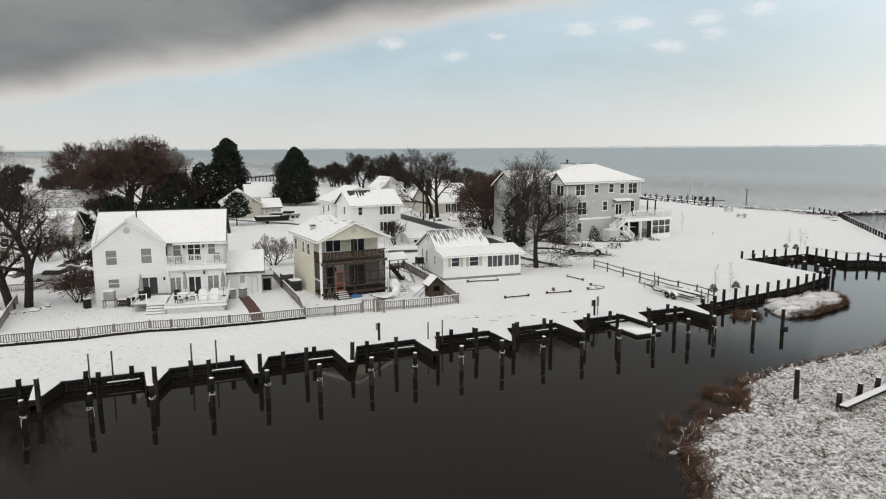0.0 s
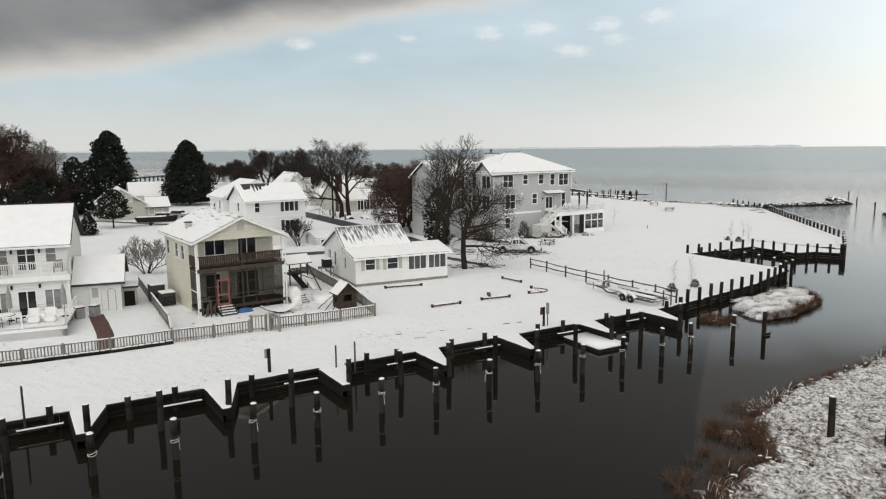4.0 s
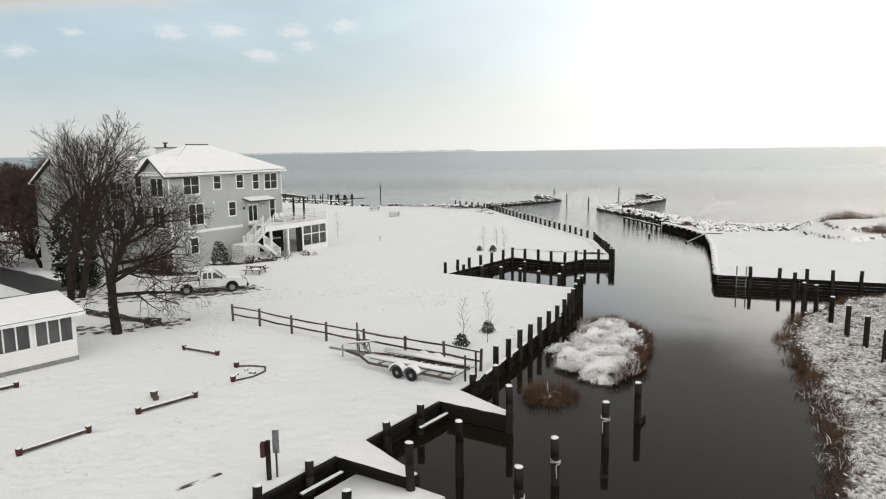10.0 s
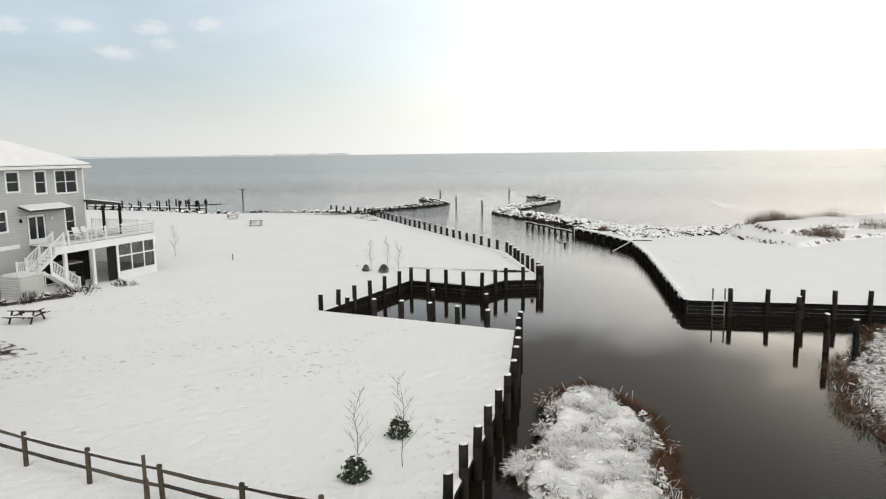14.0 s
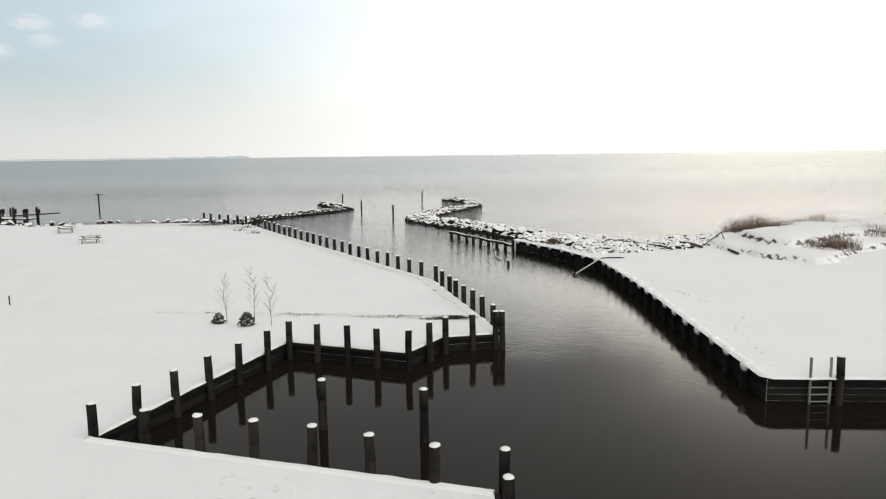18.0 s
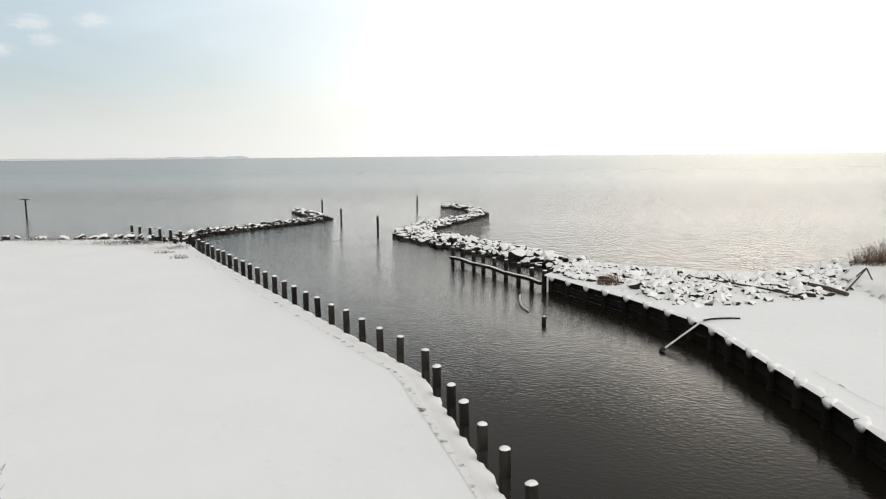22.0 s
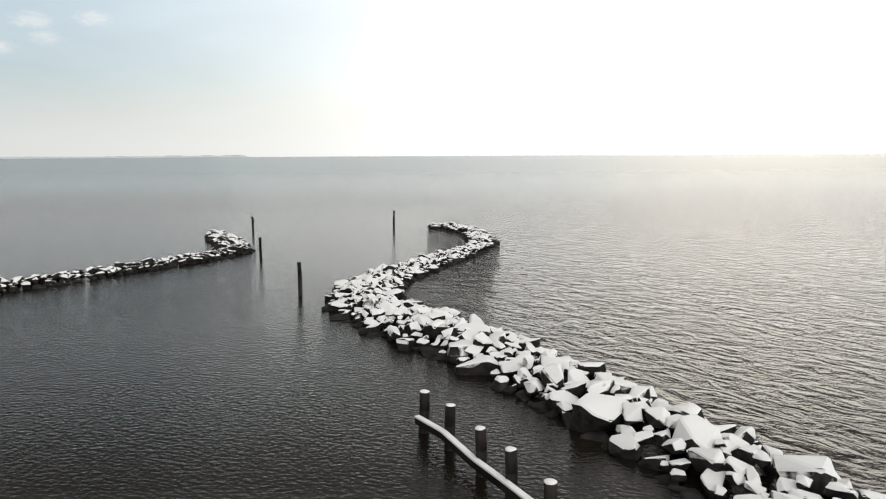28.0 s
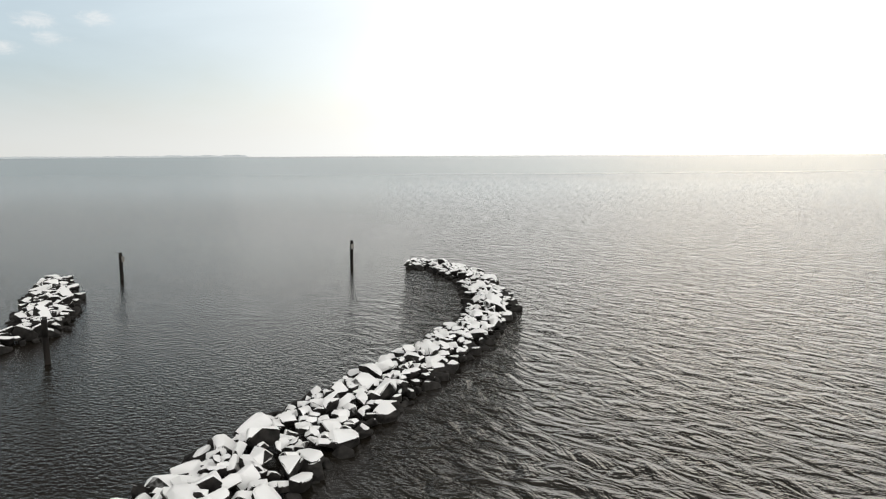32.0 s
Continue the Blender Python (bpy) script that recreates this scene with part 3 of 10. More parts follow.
    bp2.inputs["Distance"].default_value = 0.075
    # light airs ruffle the creek in patches
    airs = nt.nodes.new("ShaderNodeTexNoise")
    airs.inputs["Scale"].default_value, airs.inputs["Detail"].default_value = 0.11, 3.0
    nt.links.new(geo.outputs["Position"], airs.inputs["Vector"])
    ruffle = nt.nodes.new("ShaderNodeMath")
    ruffle.operation = "MULTIPLY"
    nt.links.new(ranged(airs.outputs[0], 0.50, 0.68, 0.0, 0.07), ruffle.inputs[0])
    nt.links.new(ranged(sp.outputs["Y"], -22.0, 4.0, 0.0, 1.0), ruffle.inputs[1])
    stir = nt.nodes.new("ShaderNodeMath")
    nt.links.new(reach, stir.inputs[0])
    nt.links.new(ruffle.outputs[0], stir.inputs[1])
    nt.links.new(stir.outputs[0], bp2.inputs["Strength"])
    nt.links.new(n2.outputs[0], bp2.inputs["Height"])
    nt.links.new(bp.outputs[0], bp2.inputs["Normal"])
    nt.links.new(bp2.outputs[0], b.inputs["Normal"])
    # far out only wave faces turned this way are seen; matte pale colour stands in for their weaker reflection
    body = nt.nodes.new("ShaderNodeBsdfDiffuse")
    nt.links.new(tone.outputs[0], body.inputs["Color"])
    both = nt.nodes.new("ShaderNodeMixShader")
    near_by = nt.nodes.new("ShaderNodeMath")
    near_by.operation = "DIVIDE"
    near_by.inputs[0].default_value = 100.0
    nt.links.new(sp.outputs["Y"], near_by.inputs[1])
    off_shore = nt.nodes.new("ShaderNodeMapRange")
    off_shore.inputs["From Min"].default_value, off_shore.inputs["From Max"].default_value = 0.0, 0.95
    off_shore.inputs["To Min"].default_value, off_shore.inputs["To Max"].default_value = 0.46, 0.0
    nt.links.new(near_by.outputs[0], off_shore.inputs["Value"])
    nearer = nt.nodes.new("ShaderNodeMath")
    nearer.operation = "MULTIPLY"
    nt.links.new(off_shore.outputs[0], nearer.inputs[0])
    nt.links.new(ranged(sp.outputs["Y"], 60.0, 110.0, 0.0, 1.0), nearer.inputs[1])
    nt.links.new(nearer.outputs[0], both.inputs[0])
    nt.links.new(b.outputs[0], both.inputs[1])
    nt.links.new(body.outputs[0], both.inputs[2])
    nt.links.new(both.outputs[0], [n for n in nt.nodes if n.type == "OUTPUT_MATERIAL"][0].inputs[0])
    return m


WATER = water_material()


# ---- building blocks ----
def thing(name, x=0.0, y=0.0, z=0.0, rz=0.0, label="", category="", group="", kind=""):
    ob = new(name)
    ob.empty_display_size = 0.3
    ob.matrix_world = pose(x, y, z, 0, 0, rz)
    return tagged(ob, label, category, group, kind)


def mesh_of(bm, material, smooth=False):
    me = bpy.data.meshes.new("mesh")
    bm.normal_update()
    bm.to_mesh(me)
    bm.free()
    me.materials.append(material)
    if smooth:
        me.polygons.foreach_set("use_smooth", [True] * len(me.polygons))
    return me


def part(name, bm, material=None, parent=None, label="", smooth=False):
    ob = new(name, mesh_of(bm, material, smooth) if isinstance(bm, bmesh.types.BMesh) else bm)
    if parent:
        ob.parent = parent
    if label:
        ob["label"] = label
    return ob


def raw(verts, faces, material, smooth=False):
    me = bpy.data.meshes.new("mesh")
    me.from_pydata(verts, [], faces)
    me.materials.append(material)
    if smooth:
        me.polygons.foreach_set("use_smooth", [True] * len(me.polygons))
    return me


def box(bm, x0, x1, y0, y1, z0, z1):
    v = [bm.verts.new((x, y, z)) for z in (z0, z1) for y in (y0, y1) for x in (x0, x1)]
    for f in ((0, 2, 3, 1), (4, 5, 7, 6), (0, 1, 5, 4), (1, 3, 7, 5), (3, 2, 6, 7), (2, 0, 4, 6)):
        bm.faces.new([v[i] for i in f])
    return v


def boxes(*dims):
    bm = bmesh.new()
    for d in dims:
        box(bm, *d)
    return bm


def rounded(bm, width=0.02, segments=1):
    bmesh.ops.bevel(bm, geom=bm.edges[:], offset=width, segments=segments, affect="EDGES", clamp_overlap=True)
    return bm


def tube(bm, p, q, r0, r1, n=8, caps=True):
    p, q = Vector(p), Vector(q)
    d = q - p
    if d.length < 1e-6:
        return
    rot = d.to_track_quat("Z", "Y").to_matrix()
    a = [bm.verts.new(p + rot @ Vector((math.cos(2 * math.pi * i / n) * r0, math.sin(2 * math.pi * i / n) * r0, 0))) for i in range(n)]
    b = [bm.verts.new(q + rot @ Vector((math.cos(2 * math.pi * i / n) * r1, math.sin(2 * math.pi * i / n) * r1, 0))) for i in range(n)]
    for i in range(n):
        bm.faces.new((a[i], a[(i + 1) % n], b[(i + 1) % n], b[i]))
    if caps:
        bm.faces.new(a[::-1])
        bm.faces.new(b)


def beam(bm, p, q, w, h):
    """A straight timber of section w by h from p to q."""
    p, q = Vector(p), Vector(q)
    rot = (q - p).to_track_quat("Y", "Z").to_matrix()
    v = box(bm, -w / 2, w / 2, 0, (q - p).length, -h / 2, h / 2)
    for i in v:
        i.co = p + rot @ i.co


def prism(bm, outline, z0, z1):
    a = [bm.verts.new((x, y, z0)) for x, y in outline]
    b = [bm.verts.new((x, y, z1)) for x, y in outline]
    n = len(a)
    bm.faces.new(a[::-1])
    bm.faces.new(b)
    for i in range(n):
        bm.faces.new((a[i], a[(i + 1) % n], b[(i + 1) % n], b[i]))


def slab(bm, corners, thick):
    """A sloping plate: its top corners, and its thickness straight down."""
    t = [bm.verts.new(c) for c in corners]
    d = [bm.verts.new((c[0], c[1], c[2] - thick)) for c in corners]
    n = len(t)
    bm.faces.new(t)
    bm.faces.new(d[::-1])
    for i in range(n):
        bm.faces.new((t[i], d[i], d[(i + 1) % n], t[(i + 1) % n]))
    bmesh.ops.recalc_face_normals(bm, faces=bm.faces[:])


def lumpy(bm, amp, scale, seed=0.0):
    for v in bm.verts:
        v.co += noise.noise_vector(v.co * scale + Vector((seed, seed * 1.7, 3.1))) * amp


def along(points, step, start=0.0):
    """Places at even steps along a polyline, each with the direction there."""
    out_, left = [], start
    for (x0, y0), (x1, y1) in zip(points, points[1:]):
        d = math.hypot(x1 - x0, y1 - y0)
        s = left
        while s < d:
            out_.append((x0 + (x1 - x0) * s / d, y0 + (y1 - y0) * s / d, math.atan2(y1 - y0, x1 - x0)))
            s += step
        left = s - d
    return out_


# ---- water, land, far shore ----
bm = bmesh.new()
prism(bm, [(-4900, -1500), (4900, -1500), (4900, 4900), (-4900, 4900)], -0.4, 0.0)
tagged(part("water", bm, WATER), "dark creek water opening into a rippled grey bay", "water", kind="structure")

BANK = [(-32.0, -116.0), (-14.0, -56.5), (-4.75, -26.3), (-0.35, -11.3)]
SPIT = [(-0.35, -10.6), (1.30, 2.3), (1.28, 11.0)]
BASIN_NEAR = [(1.28, 11.0), (-10.75, 14.6)]
BASIN_FAR = [(-10.75, 14.6), (-7.15, 25.5), (-1.55, 23.45), (-0.05, 25.95), (2.55, 26.45)]
NORTH = [(2.55, 26.45), (-0.85, 40.3), (-21.7, 75.2), (-24.2, 80.5)]
EAST = [(60.0, 16.2), (24.0, 18.3), (11.8, 18.95), (12.1, 28.0), (12.4, 37.0), (12.2, 46.5), (10.3, 52.3), (6.75, 60.0)]
land_outline = BANK + SPIT + BASIN_NEAR[1:] + BASIN_FAR[1:] + NORTH[1:] + [(-31, 83.0), (-41, 83.8), (-52, 80.8), (-62, 86), (-85, 91), (-110, 86), (-150, 80), (-190, 78), (-225, 70), (-250, 55), (-285, 35), (-335, 3), (-365, -25), (-420, -120), (-440, -260), (-80, -260)]
east_outline = EAST + [(8.0, 62.0), (12.5, 61.5), (22.0, 60.0), (31.0, 65.0), (50.0, 72.0), (120.0, 96.0), (220.0, 80.0), (220.0, 10.0)]


def sheet(name, outline, z, depth, material, label, category):
    b = bmesh.new()
    vs = [b.verts.new((x, y, z)) for x, y in outline]
    es = [b.edges.new((vs[i], vs[(i + 1) % len(vs)])) for i in range(len(vs))]
    fill = bmesh.ops.triangle_fill(b, use_beauty=True, use_dissolve=False, edges=es)
    for f in b.faces:
        if f.normal.z < 0:
            f.normal_flip()
    low = [b.verts.new((x, y, z - depth)) for x, y in outline]
    for i in range(len(vs)):
        j = (i + 1) % len(vs)
        b.faces.new((vs[i], low[i], low[j], vs[j]))
    return tagged(part(name, b, material), label, category, kind="structure")


GROUND, GROUND_EAST = 0.74, 0.96
sheet("ground", land_outline, GROUND, 1.4, LAWN, "snow-covered lawn with thin grassy patches", "ground")
sheet("ground_east", east_outline, GROUND_EAST, 1.4, LAWN, "smooth snow field behind the channel bulkhead", "ground")


def far_shore(name, az0, az1, dist, h, seed):
    """A low wooded coast on the far side of the bay."""
    n, vs, fs = 90, [], []
    for i in range(n + 1):
        a = radians(az0 + (az1 - az0) * i / n)
        top = h * (0.55 + 0.75 * abs(noise.noise(Vector((i * 0.13, seed, 0)))) + 0.25 * noise.noise(Vector((i * 0.9, seed, 5))))
        if i in (0, n):
            top = 0.4
        for d, z in ((0, -1.0), (12, top), (90, top * 0.9), (110, -1.0)):
            vs.append((-math.sin(a) * (dist + d), math.cos(a) * (dist + d), z))
    for i in range(n):
        for k in range(3):
            a, c = i * 4 + k, (i + 1) * 4 + k
            fs.append((a, c, c + 1, a + 1))
    return tagged(part(name, raw(vs, fs, FARLAND)), "low hazy wooded coast across the bay", "coast", kind="structure")


# distance haze is mixed into the woods' colour, hence the pale bluish grey
FARLAND = mat("haze_tinted_far_woods", (0.46, 0.49, 0.51), (0.60, 0.63, 0.64), rough=1.0, scale=0.02)
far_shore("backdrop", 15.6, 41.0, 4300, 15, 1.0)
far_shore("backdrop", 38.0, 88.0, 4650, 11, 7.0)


# ---- pilings and bulkheads ----
def pile_meshes(r, low, top, cap=0.07, n=10, seed=0):
    """A round timber shaft that leans and wanders a little, and the snow on its head."""
    rng = random.Random(seed)
    b = bmesh.new()
    z, steps = low, 4
    cx = cy = 0.0
    for k in range(steps):
        z1 = low + (top - low) * (k + 1) / steps
        dx, dy = rng.uniform(-.02, .02), rng.uniform(-.02, .02)
        tube(b, (cx, cy, z), (cx + dx, cy + dy, z1), r * (1.06 - 0.03 * k), r * (1.03 - 0.03 * k), n, caps=k == steps - 1)
        z, cx, cy = z1, cx + dx, cy + dy
    shaft = mesh_of(b, PILE, True)
    c = bmesh.new()
    bmesh.ops.create_uvsphere(c, u_segments=10, v_segments=6, radius=1.0)
    for v in c.verts:
        v.co = Vector((cx + v.co.x * r * 0.97, cy + v.co.y * r * 0.97, top + max(v.co.z, -0.25) * cap * 0.8))
    lumpy(c, 0.025, 5.0, seed)
    return shaft, mesh_of(c, SNOW, True)


SHORT = [pile_meshes(0.15, -1.0, 1.76 + d, seed=i) for i, d in enumerate((-0.04, 0.0, 0.05, 0.02))]
TALL = [pile_meshes(0.15, -1.0, 2.0 + d, seed=9 + i) for i, d in enumerate((-0.05, 0.03))]
LOW = [pile_meshes(0.16, -1.0, 1.27 + d, cap=0.05, seed=20 + i) for i, d in enumerate((-0.05, 0.04, 0.0))]
MARSHY = [pile_meshes(0.15, -1.0, 2.2 + d, seed=40 + i) for i, d in enumerate((-0.06, 0.0, 0.06))]
pile_rng = random.Random(4)


def posts_of(parent, places, kinds):
    for x, y in places:
        shaft, cap = kinds[pile_rng.randrange(len(kinds))]
        p = part("post", shaft, None, parent)
        p.matrix_world = pose(x, y, 0, pile_rng.uniform(-1.2, 1.2), pile_rng.uniform(-1.2, 1.2), pile_rng.uniform(0, 360))
        c = part("snow_cap", cap, None, p, "round cap of snow")


def bulkhead(name, line, label, inward, z1=0.70, board=0.24, cap_snow=0.0, drop=0.0):
    """Timber sheeting along a line: stacked boards, a heavy cap and a low wale. inward: +1 where the land lies to the left of the line."""
    ob = thing(name, label=label, category="bulkhead", kind="")
    for (x0, y0), (x1, y1) in zip(line, line[1:]):
        d = math.hypot(x1 - x0, y1 - y0)
        n = max(1, round(d / 5.0))
        a = math.degrees(math.atan2(y1 - y0, x1 - x0))
        for k in range(n):
            s0, s1 = d * k / n, d * (k + 1) / n
            m = pose(x0 + (x1 - x0) * k / n, y0 + (y1 - y0) * k / n, 0, 0, 0, a)
            for r in range(4):
                zb = z1 - 0.16 - (r + 1) * board
                off = pile_rng.uniform(-0.012, 0.012)
                b = rounded(boxes((0.006, s1 - s0 - 0.006, -0.04 + off, 0.04 + off, zb + 0.008, zb + board - 0.008)), 0.008)
                q = part("board", b, DARKWOOD, ob)
                q.matrix_world = m
            dz = pile_rng.uniform(-0.012, 0.012)
            b = rounded(boxes((0.004, s1 - s0 - 0.004, -0.16, 0.16, z1 - 0.14 + dz, z1 + dz)), 0.015)
            q = part("cap_timber", b, DARKWOOD, ob)
            q.matrix_world = m
    return ob


def snow_edge(name, line, z, w, amp, seed, label):
    """A ragged lip of snow along the top of a bulkhead, hanging over here and there."""
    pts = along(line, 0.22)
    vs, fs = [], []
    prof = ((-1.0, 0.0), (-0.45, 0.055), (0.15, 0.06), (0.62, 0.015), (0.70, -0.06))
    for i, (x, y, a) in enumerate(pts):
        k = 1 + amp * noise.noise(Vector((i * 0.35, seed, 0)))
        hang = max(0.0, noise.noise(Vector((i * 0.22, seed, 9)))) * amp
        nx, ny = math.sin(a), -math.cos(a)
        for j, (o, h) in enumerate(prof):
            oo = o * w * (k if o > 0 else 1)
            zz = z + h * (0.8 + 0.4 * k) - (hang * 0.32 if j == 4 else 0)
            vs.append((x + nx * oo, y + ny * oo, zz))
    m = len(prof)
    for i in range(len(pts) - 1):
        for j in range(m - 1):
            fs.append((i * m + j, i * m + j + 1, (i + 1) * m + j + 1, (i + 1) * m + j))
    return tagged(part(name, raw(vs, fs, SNOW, True)), label, "snow", kind="stuff")


# marina bank
marina = bulkhead("marina_bulkhead", BANK, "black timber bulkhead along the marina bank, snow on its cap", 1)
U = Vector((0.2930, 0.9561, 0))
N = Vector((0.9561, -0.2930, 0))
finger_bases = [(-14.05, -56.5), (-12.0, -50.5), (-9.95, -44.6), (-8.25, -38.6), (-6.52, -32.6), (-4.7, -26.7), (-2.8, -20.2), (-0.95, -14.0)]
for i in range(1, 8):
    finger_bases.insert(0, (-14.05 - 1.9 * i, -56.5 - 6.0 * i))


def finger_pier(x, y):
    """A short wedge of decking that runs out from the bank at a slant: boards under snow, fascias, a bearer."""
    ob = thing("finger_pier", x, y, 0, math.degrees(math.atan2(-0.38, 0.925)), "short wedge-shaped black timber finger pier deep in snow", "pier", "marina finger piers")
    a, c, d, e = (0.05, -0.66), (3.12, -0.16), (3.12, 0.26), (0.12, 0.98)
    b = bmesh.new()
    prism(b, [(-0.1, -0.62), (3.10, -0.07), (3.10, 0.17), (-0.1, 0.96)], 0.56, 0.66)
    part("deck", b, DARKWOOD, ob)
    for p, q in ((a, c), (e, d)):
        b = bmesh.new()
        beam(b, (*p, 0.52), (*q, 0.52), 0.06, 0.28)
        part("fascia", b, DARKWOOD, ob)
        b = bmesh.new()
        beam(b, (p[0], p[1], 0.20), (q[0], q[1], 0.20), 0.05, 0.34)
        part("bearer", b, DARKWOOD, ob)
    part("end_board", rounded(boxes((3.12, 3.18, -0.19, 0.29, 0.34, 0.67)), 0.01), DARKWOOD, ob)
    vs, fs, n, m = [], [], 14, 6
    for i in range(n + 1):
        u = -0.95 + 4.09 * i / n
        f = max(0.0, u) / 3.14
        lo, hi = -0.62 + 0.47 * f + (0.35 * u if u < 0 else 0), 0.94 - 0.69 * f - (0.25 * u if u < 0 else 0)
        for k in range(m + 1):
            g = k / m
            edge = 0.055 if k in (0, m) or i == n else 0.0
            vs.append((u, lo + (hi - lo) * g, 0.752 + 0.02 * noise.noise(Vector((u * 1.7, g * 3, x))) - edge - (0.02 if i == 0 else 0)))
    for i in range(n):
        for k in range(m):
            q = i * (m + 1) + k
            fs.append((q, q + m + 1, q + m + 2, q + 1))
    part("snow_cover", raw(vs, fs, SNOW, True), None, ob, "snow on the deck, level with the bank")
    return ob


for x, y in finger_bases:
    finger_pier(x, y)
tall_places = [(-10.96, -57.37), (-9.17, -51.36), (-7.35, -45.47), (-5.5, -39.42), (-3.57, -33.62), (-1.56, -27.89), (0.1, -21.55), (1.98, -15.3)]
tall_places += [(-10.96 - 1.9 * i, -57.37 - 6 * i) for i in range(1, 8)]
mid_places = [(-10.12, -54.34), (-8.47, -48.37), (-6.38, -42.47), (-4.63, -36.4), (-2.57, -30.61), (-0.5, -25.05), (1.17, -19.53)]
mid_places += [(-10.12 - 1.9 * i, -54.34 - 6 * i) for i in range(1, 7)]
moor_places = [(-8.02, -58.45), (-6.97, -55.38), (-6.12, -52.25), (-5.01, -49.31), (-4.03, -46.14), (-3.21, -43.21), (-2.34, -39.92), (-1.32, -37.04), (-0.28, -34.03),
               (0.78, -31.0), (1.9, -28.1), (2.8, -25.1), (3.82, -21.9), (4.5, -19.19), (5.85, -15.6)]
moor_places += [(-8.02 - 0.98 * i, -58.45 - 3.05 * i) for i in range(1, 9)]
short_places = [(-13.1, -54.4), (-12.25, -51.9), (-10.9, -48.8), (-10.35, -46.7), (-9.2, -43.1), (-7.4, -36.6), (-6.8, -34.7), (-5.75, -31.0), (-5.15, -28.5), (-3.95, -24.4), (-3.3, -22.3), (-2.05, -18.4), (-1.45, -16.5), (-0.35, -12.4)]
short_places += [(-13.1 - 1.9 * i, -54.4 - 6.0 * i) for i in range(1, 7)] + [(-12.25 - 1.9 * i, -51.9 - 6.0 * i) for i in range(1, 7)]


def mooring(x, y, kinds, label, group, rope=False):
    shaft, cap = kinds[pile_rng.randrange(len(kinds))]
    ob = thing("mooring_piling", x, y, 0, pile_rng.uniform(0, 360), label, "piling", group)
    lean = pose(0, 0, 0, pile_rng.uniform(-1.3, 1.3), pile_rng.uniform(-1.3, 1.3), 0)
    s = part("shaft", shaft, None, ob)
    s.matrix_basis = lean
    part("snow_cap", cap, None, s, "round cap of snow")
    if rope:
        b = bmesh.new()
        turns = 2.2
        z = pile_rng.uniform(0.7, 1.1)
        pts = [Vector((math.cos(t_) * 0.175, math.sin(t_) * 0.175, z + 0.012 * t_ + 0.03 * math.sin(1.3 * t_))) for t_ in np.linspace(0, turns * 6.28, 22)]
        for p, q in zip(pts, pts[1:]):
            tube(b, p, q, 0.016, 0.016, 5, False)
        tube(b, pts[0], pts[0] + Vector((0.03, 0.02, -0.45)), 0.018, 0.014, 5)
        part("rope", b, ROPE, ob, "snow-crusted mooring rope")
    return ob


ROPE = mat("pale_rope", (0.42, 0.41, 0.39), (0.70, 0.69, 0.68), rough=0.9, scale=9)
for x, y in tall_places:
    mooring(x, y, TALL, "tall dark timber piling at a finger pier, snow-capped", "finger pier pilings")
for x, y in mid_places:
    mooring(x, y, TALL, "tall dark timber piling standing in the berth", "berth pilings")
for i, (x, y) in enumerate(moor_places):
    mooring(x, y, SHORT, "free-standing dark mooring piling with rope and snow cap", "outer mooring pilings", rope=True)
posts_of(marina, short_places, LOW)
# low walkway stringers along the bank, snow on top
for x, y in finger_bases[7:]:
    b = bmesh.new()
    q0 = Vector((x, y, 0.34)) - U * 0.9 + N * 0.45
    beam(b, q0, q0 - U * 1.9, 0.16, 0.07)
    st = tagged(part("berth_plank", b, DARKWOOD), "narrow black plank along the bank with snow", "plank", "berth planks")
    b = bmesh.new()
    beam(b, q0 + Vector((0, 0, 0.055)), q0 - U * 1.9 + Vector((0, 0, 0.055)), 0.13, 0.035)
    part("snow_strip", b, SNOW, st)
# swimming float and the piling through it
fl = thing("floating_dock", -0.72, -22.3, 0, 73.0, "low square floating dock under smooth snow", "dock")
part("frame", rounded(boxes((-1.22, 1.22, -1.75, 1.75, -0.15, 0.20)), 0.03), DARKWOOD, fl)
b = boxes((-1.24, 1.24, -1.77, 1.77, 0.204, 0.30))
bmesh.ops.bevel(b, geom=b.edges[:], offset=0.025, segments=2, affect="EDGES")
part("snow_cover", b, SNOW, fl, "thick smooth snow", True)

# spit bulkhead
spit = bulkhead("spit_bulkhead", SPIT, "black timber bulkhead round the point, tall posts before it", 1)
posts_of(spit, [(0.62, -12.2), (-0.05, -9.38), (0.17, -7.61), (0.41, -5.88), (0.66, -4.4), (0.92, -2.68), (1.14, -1.06), (1.39, 0.67), (1.6, 2.39), (1.61, 4.3), (1.6, 6.1), (1.57, 7.8), (1.56, 9.6), (1.56, 11.3)], SHORT)
corner = bulkhead("corner_bulkhead", [(-0.35, -11.3), (-0.35, -10.6)], "short black timber return at the corner of the bank", 1)
basin = bulkhead("basin_bulkhead", BASIN_NEAR + BASIN_FAR[1:], "black timber bulkhead round a small boat basin", 1)
posts_of(basin, [(-10.7, 14.84), (-8.89, 14.32), (-7.03, 13.81), (-5.33, 13.25), (-3.6, 12.76), (-1.91, 12.22), (-0.21, 11.53), (-10.1, 16.51), (-9.49, 18.22), (-8.85, 19.91), (-8.25, 21.61), (-7.56, 23.44), (-7.0, 25.1),
                 (-5.62, 24.6), (-4.19, 24.05), (-2.86, 23.6), (-1.48, 23.1), (-0.6, 24.5), (0.1, 25.6), (1.39, 26.05), (2.46, 26.28), (2.78, 26.26)], SHORT)
for x, y in [(-4.06, 16.94), (-0.59, 15.81)]:
    mooring(x, y, SHORT, "slim dark mooring piling in the boat basin", "basin mooring pilings")
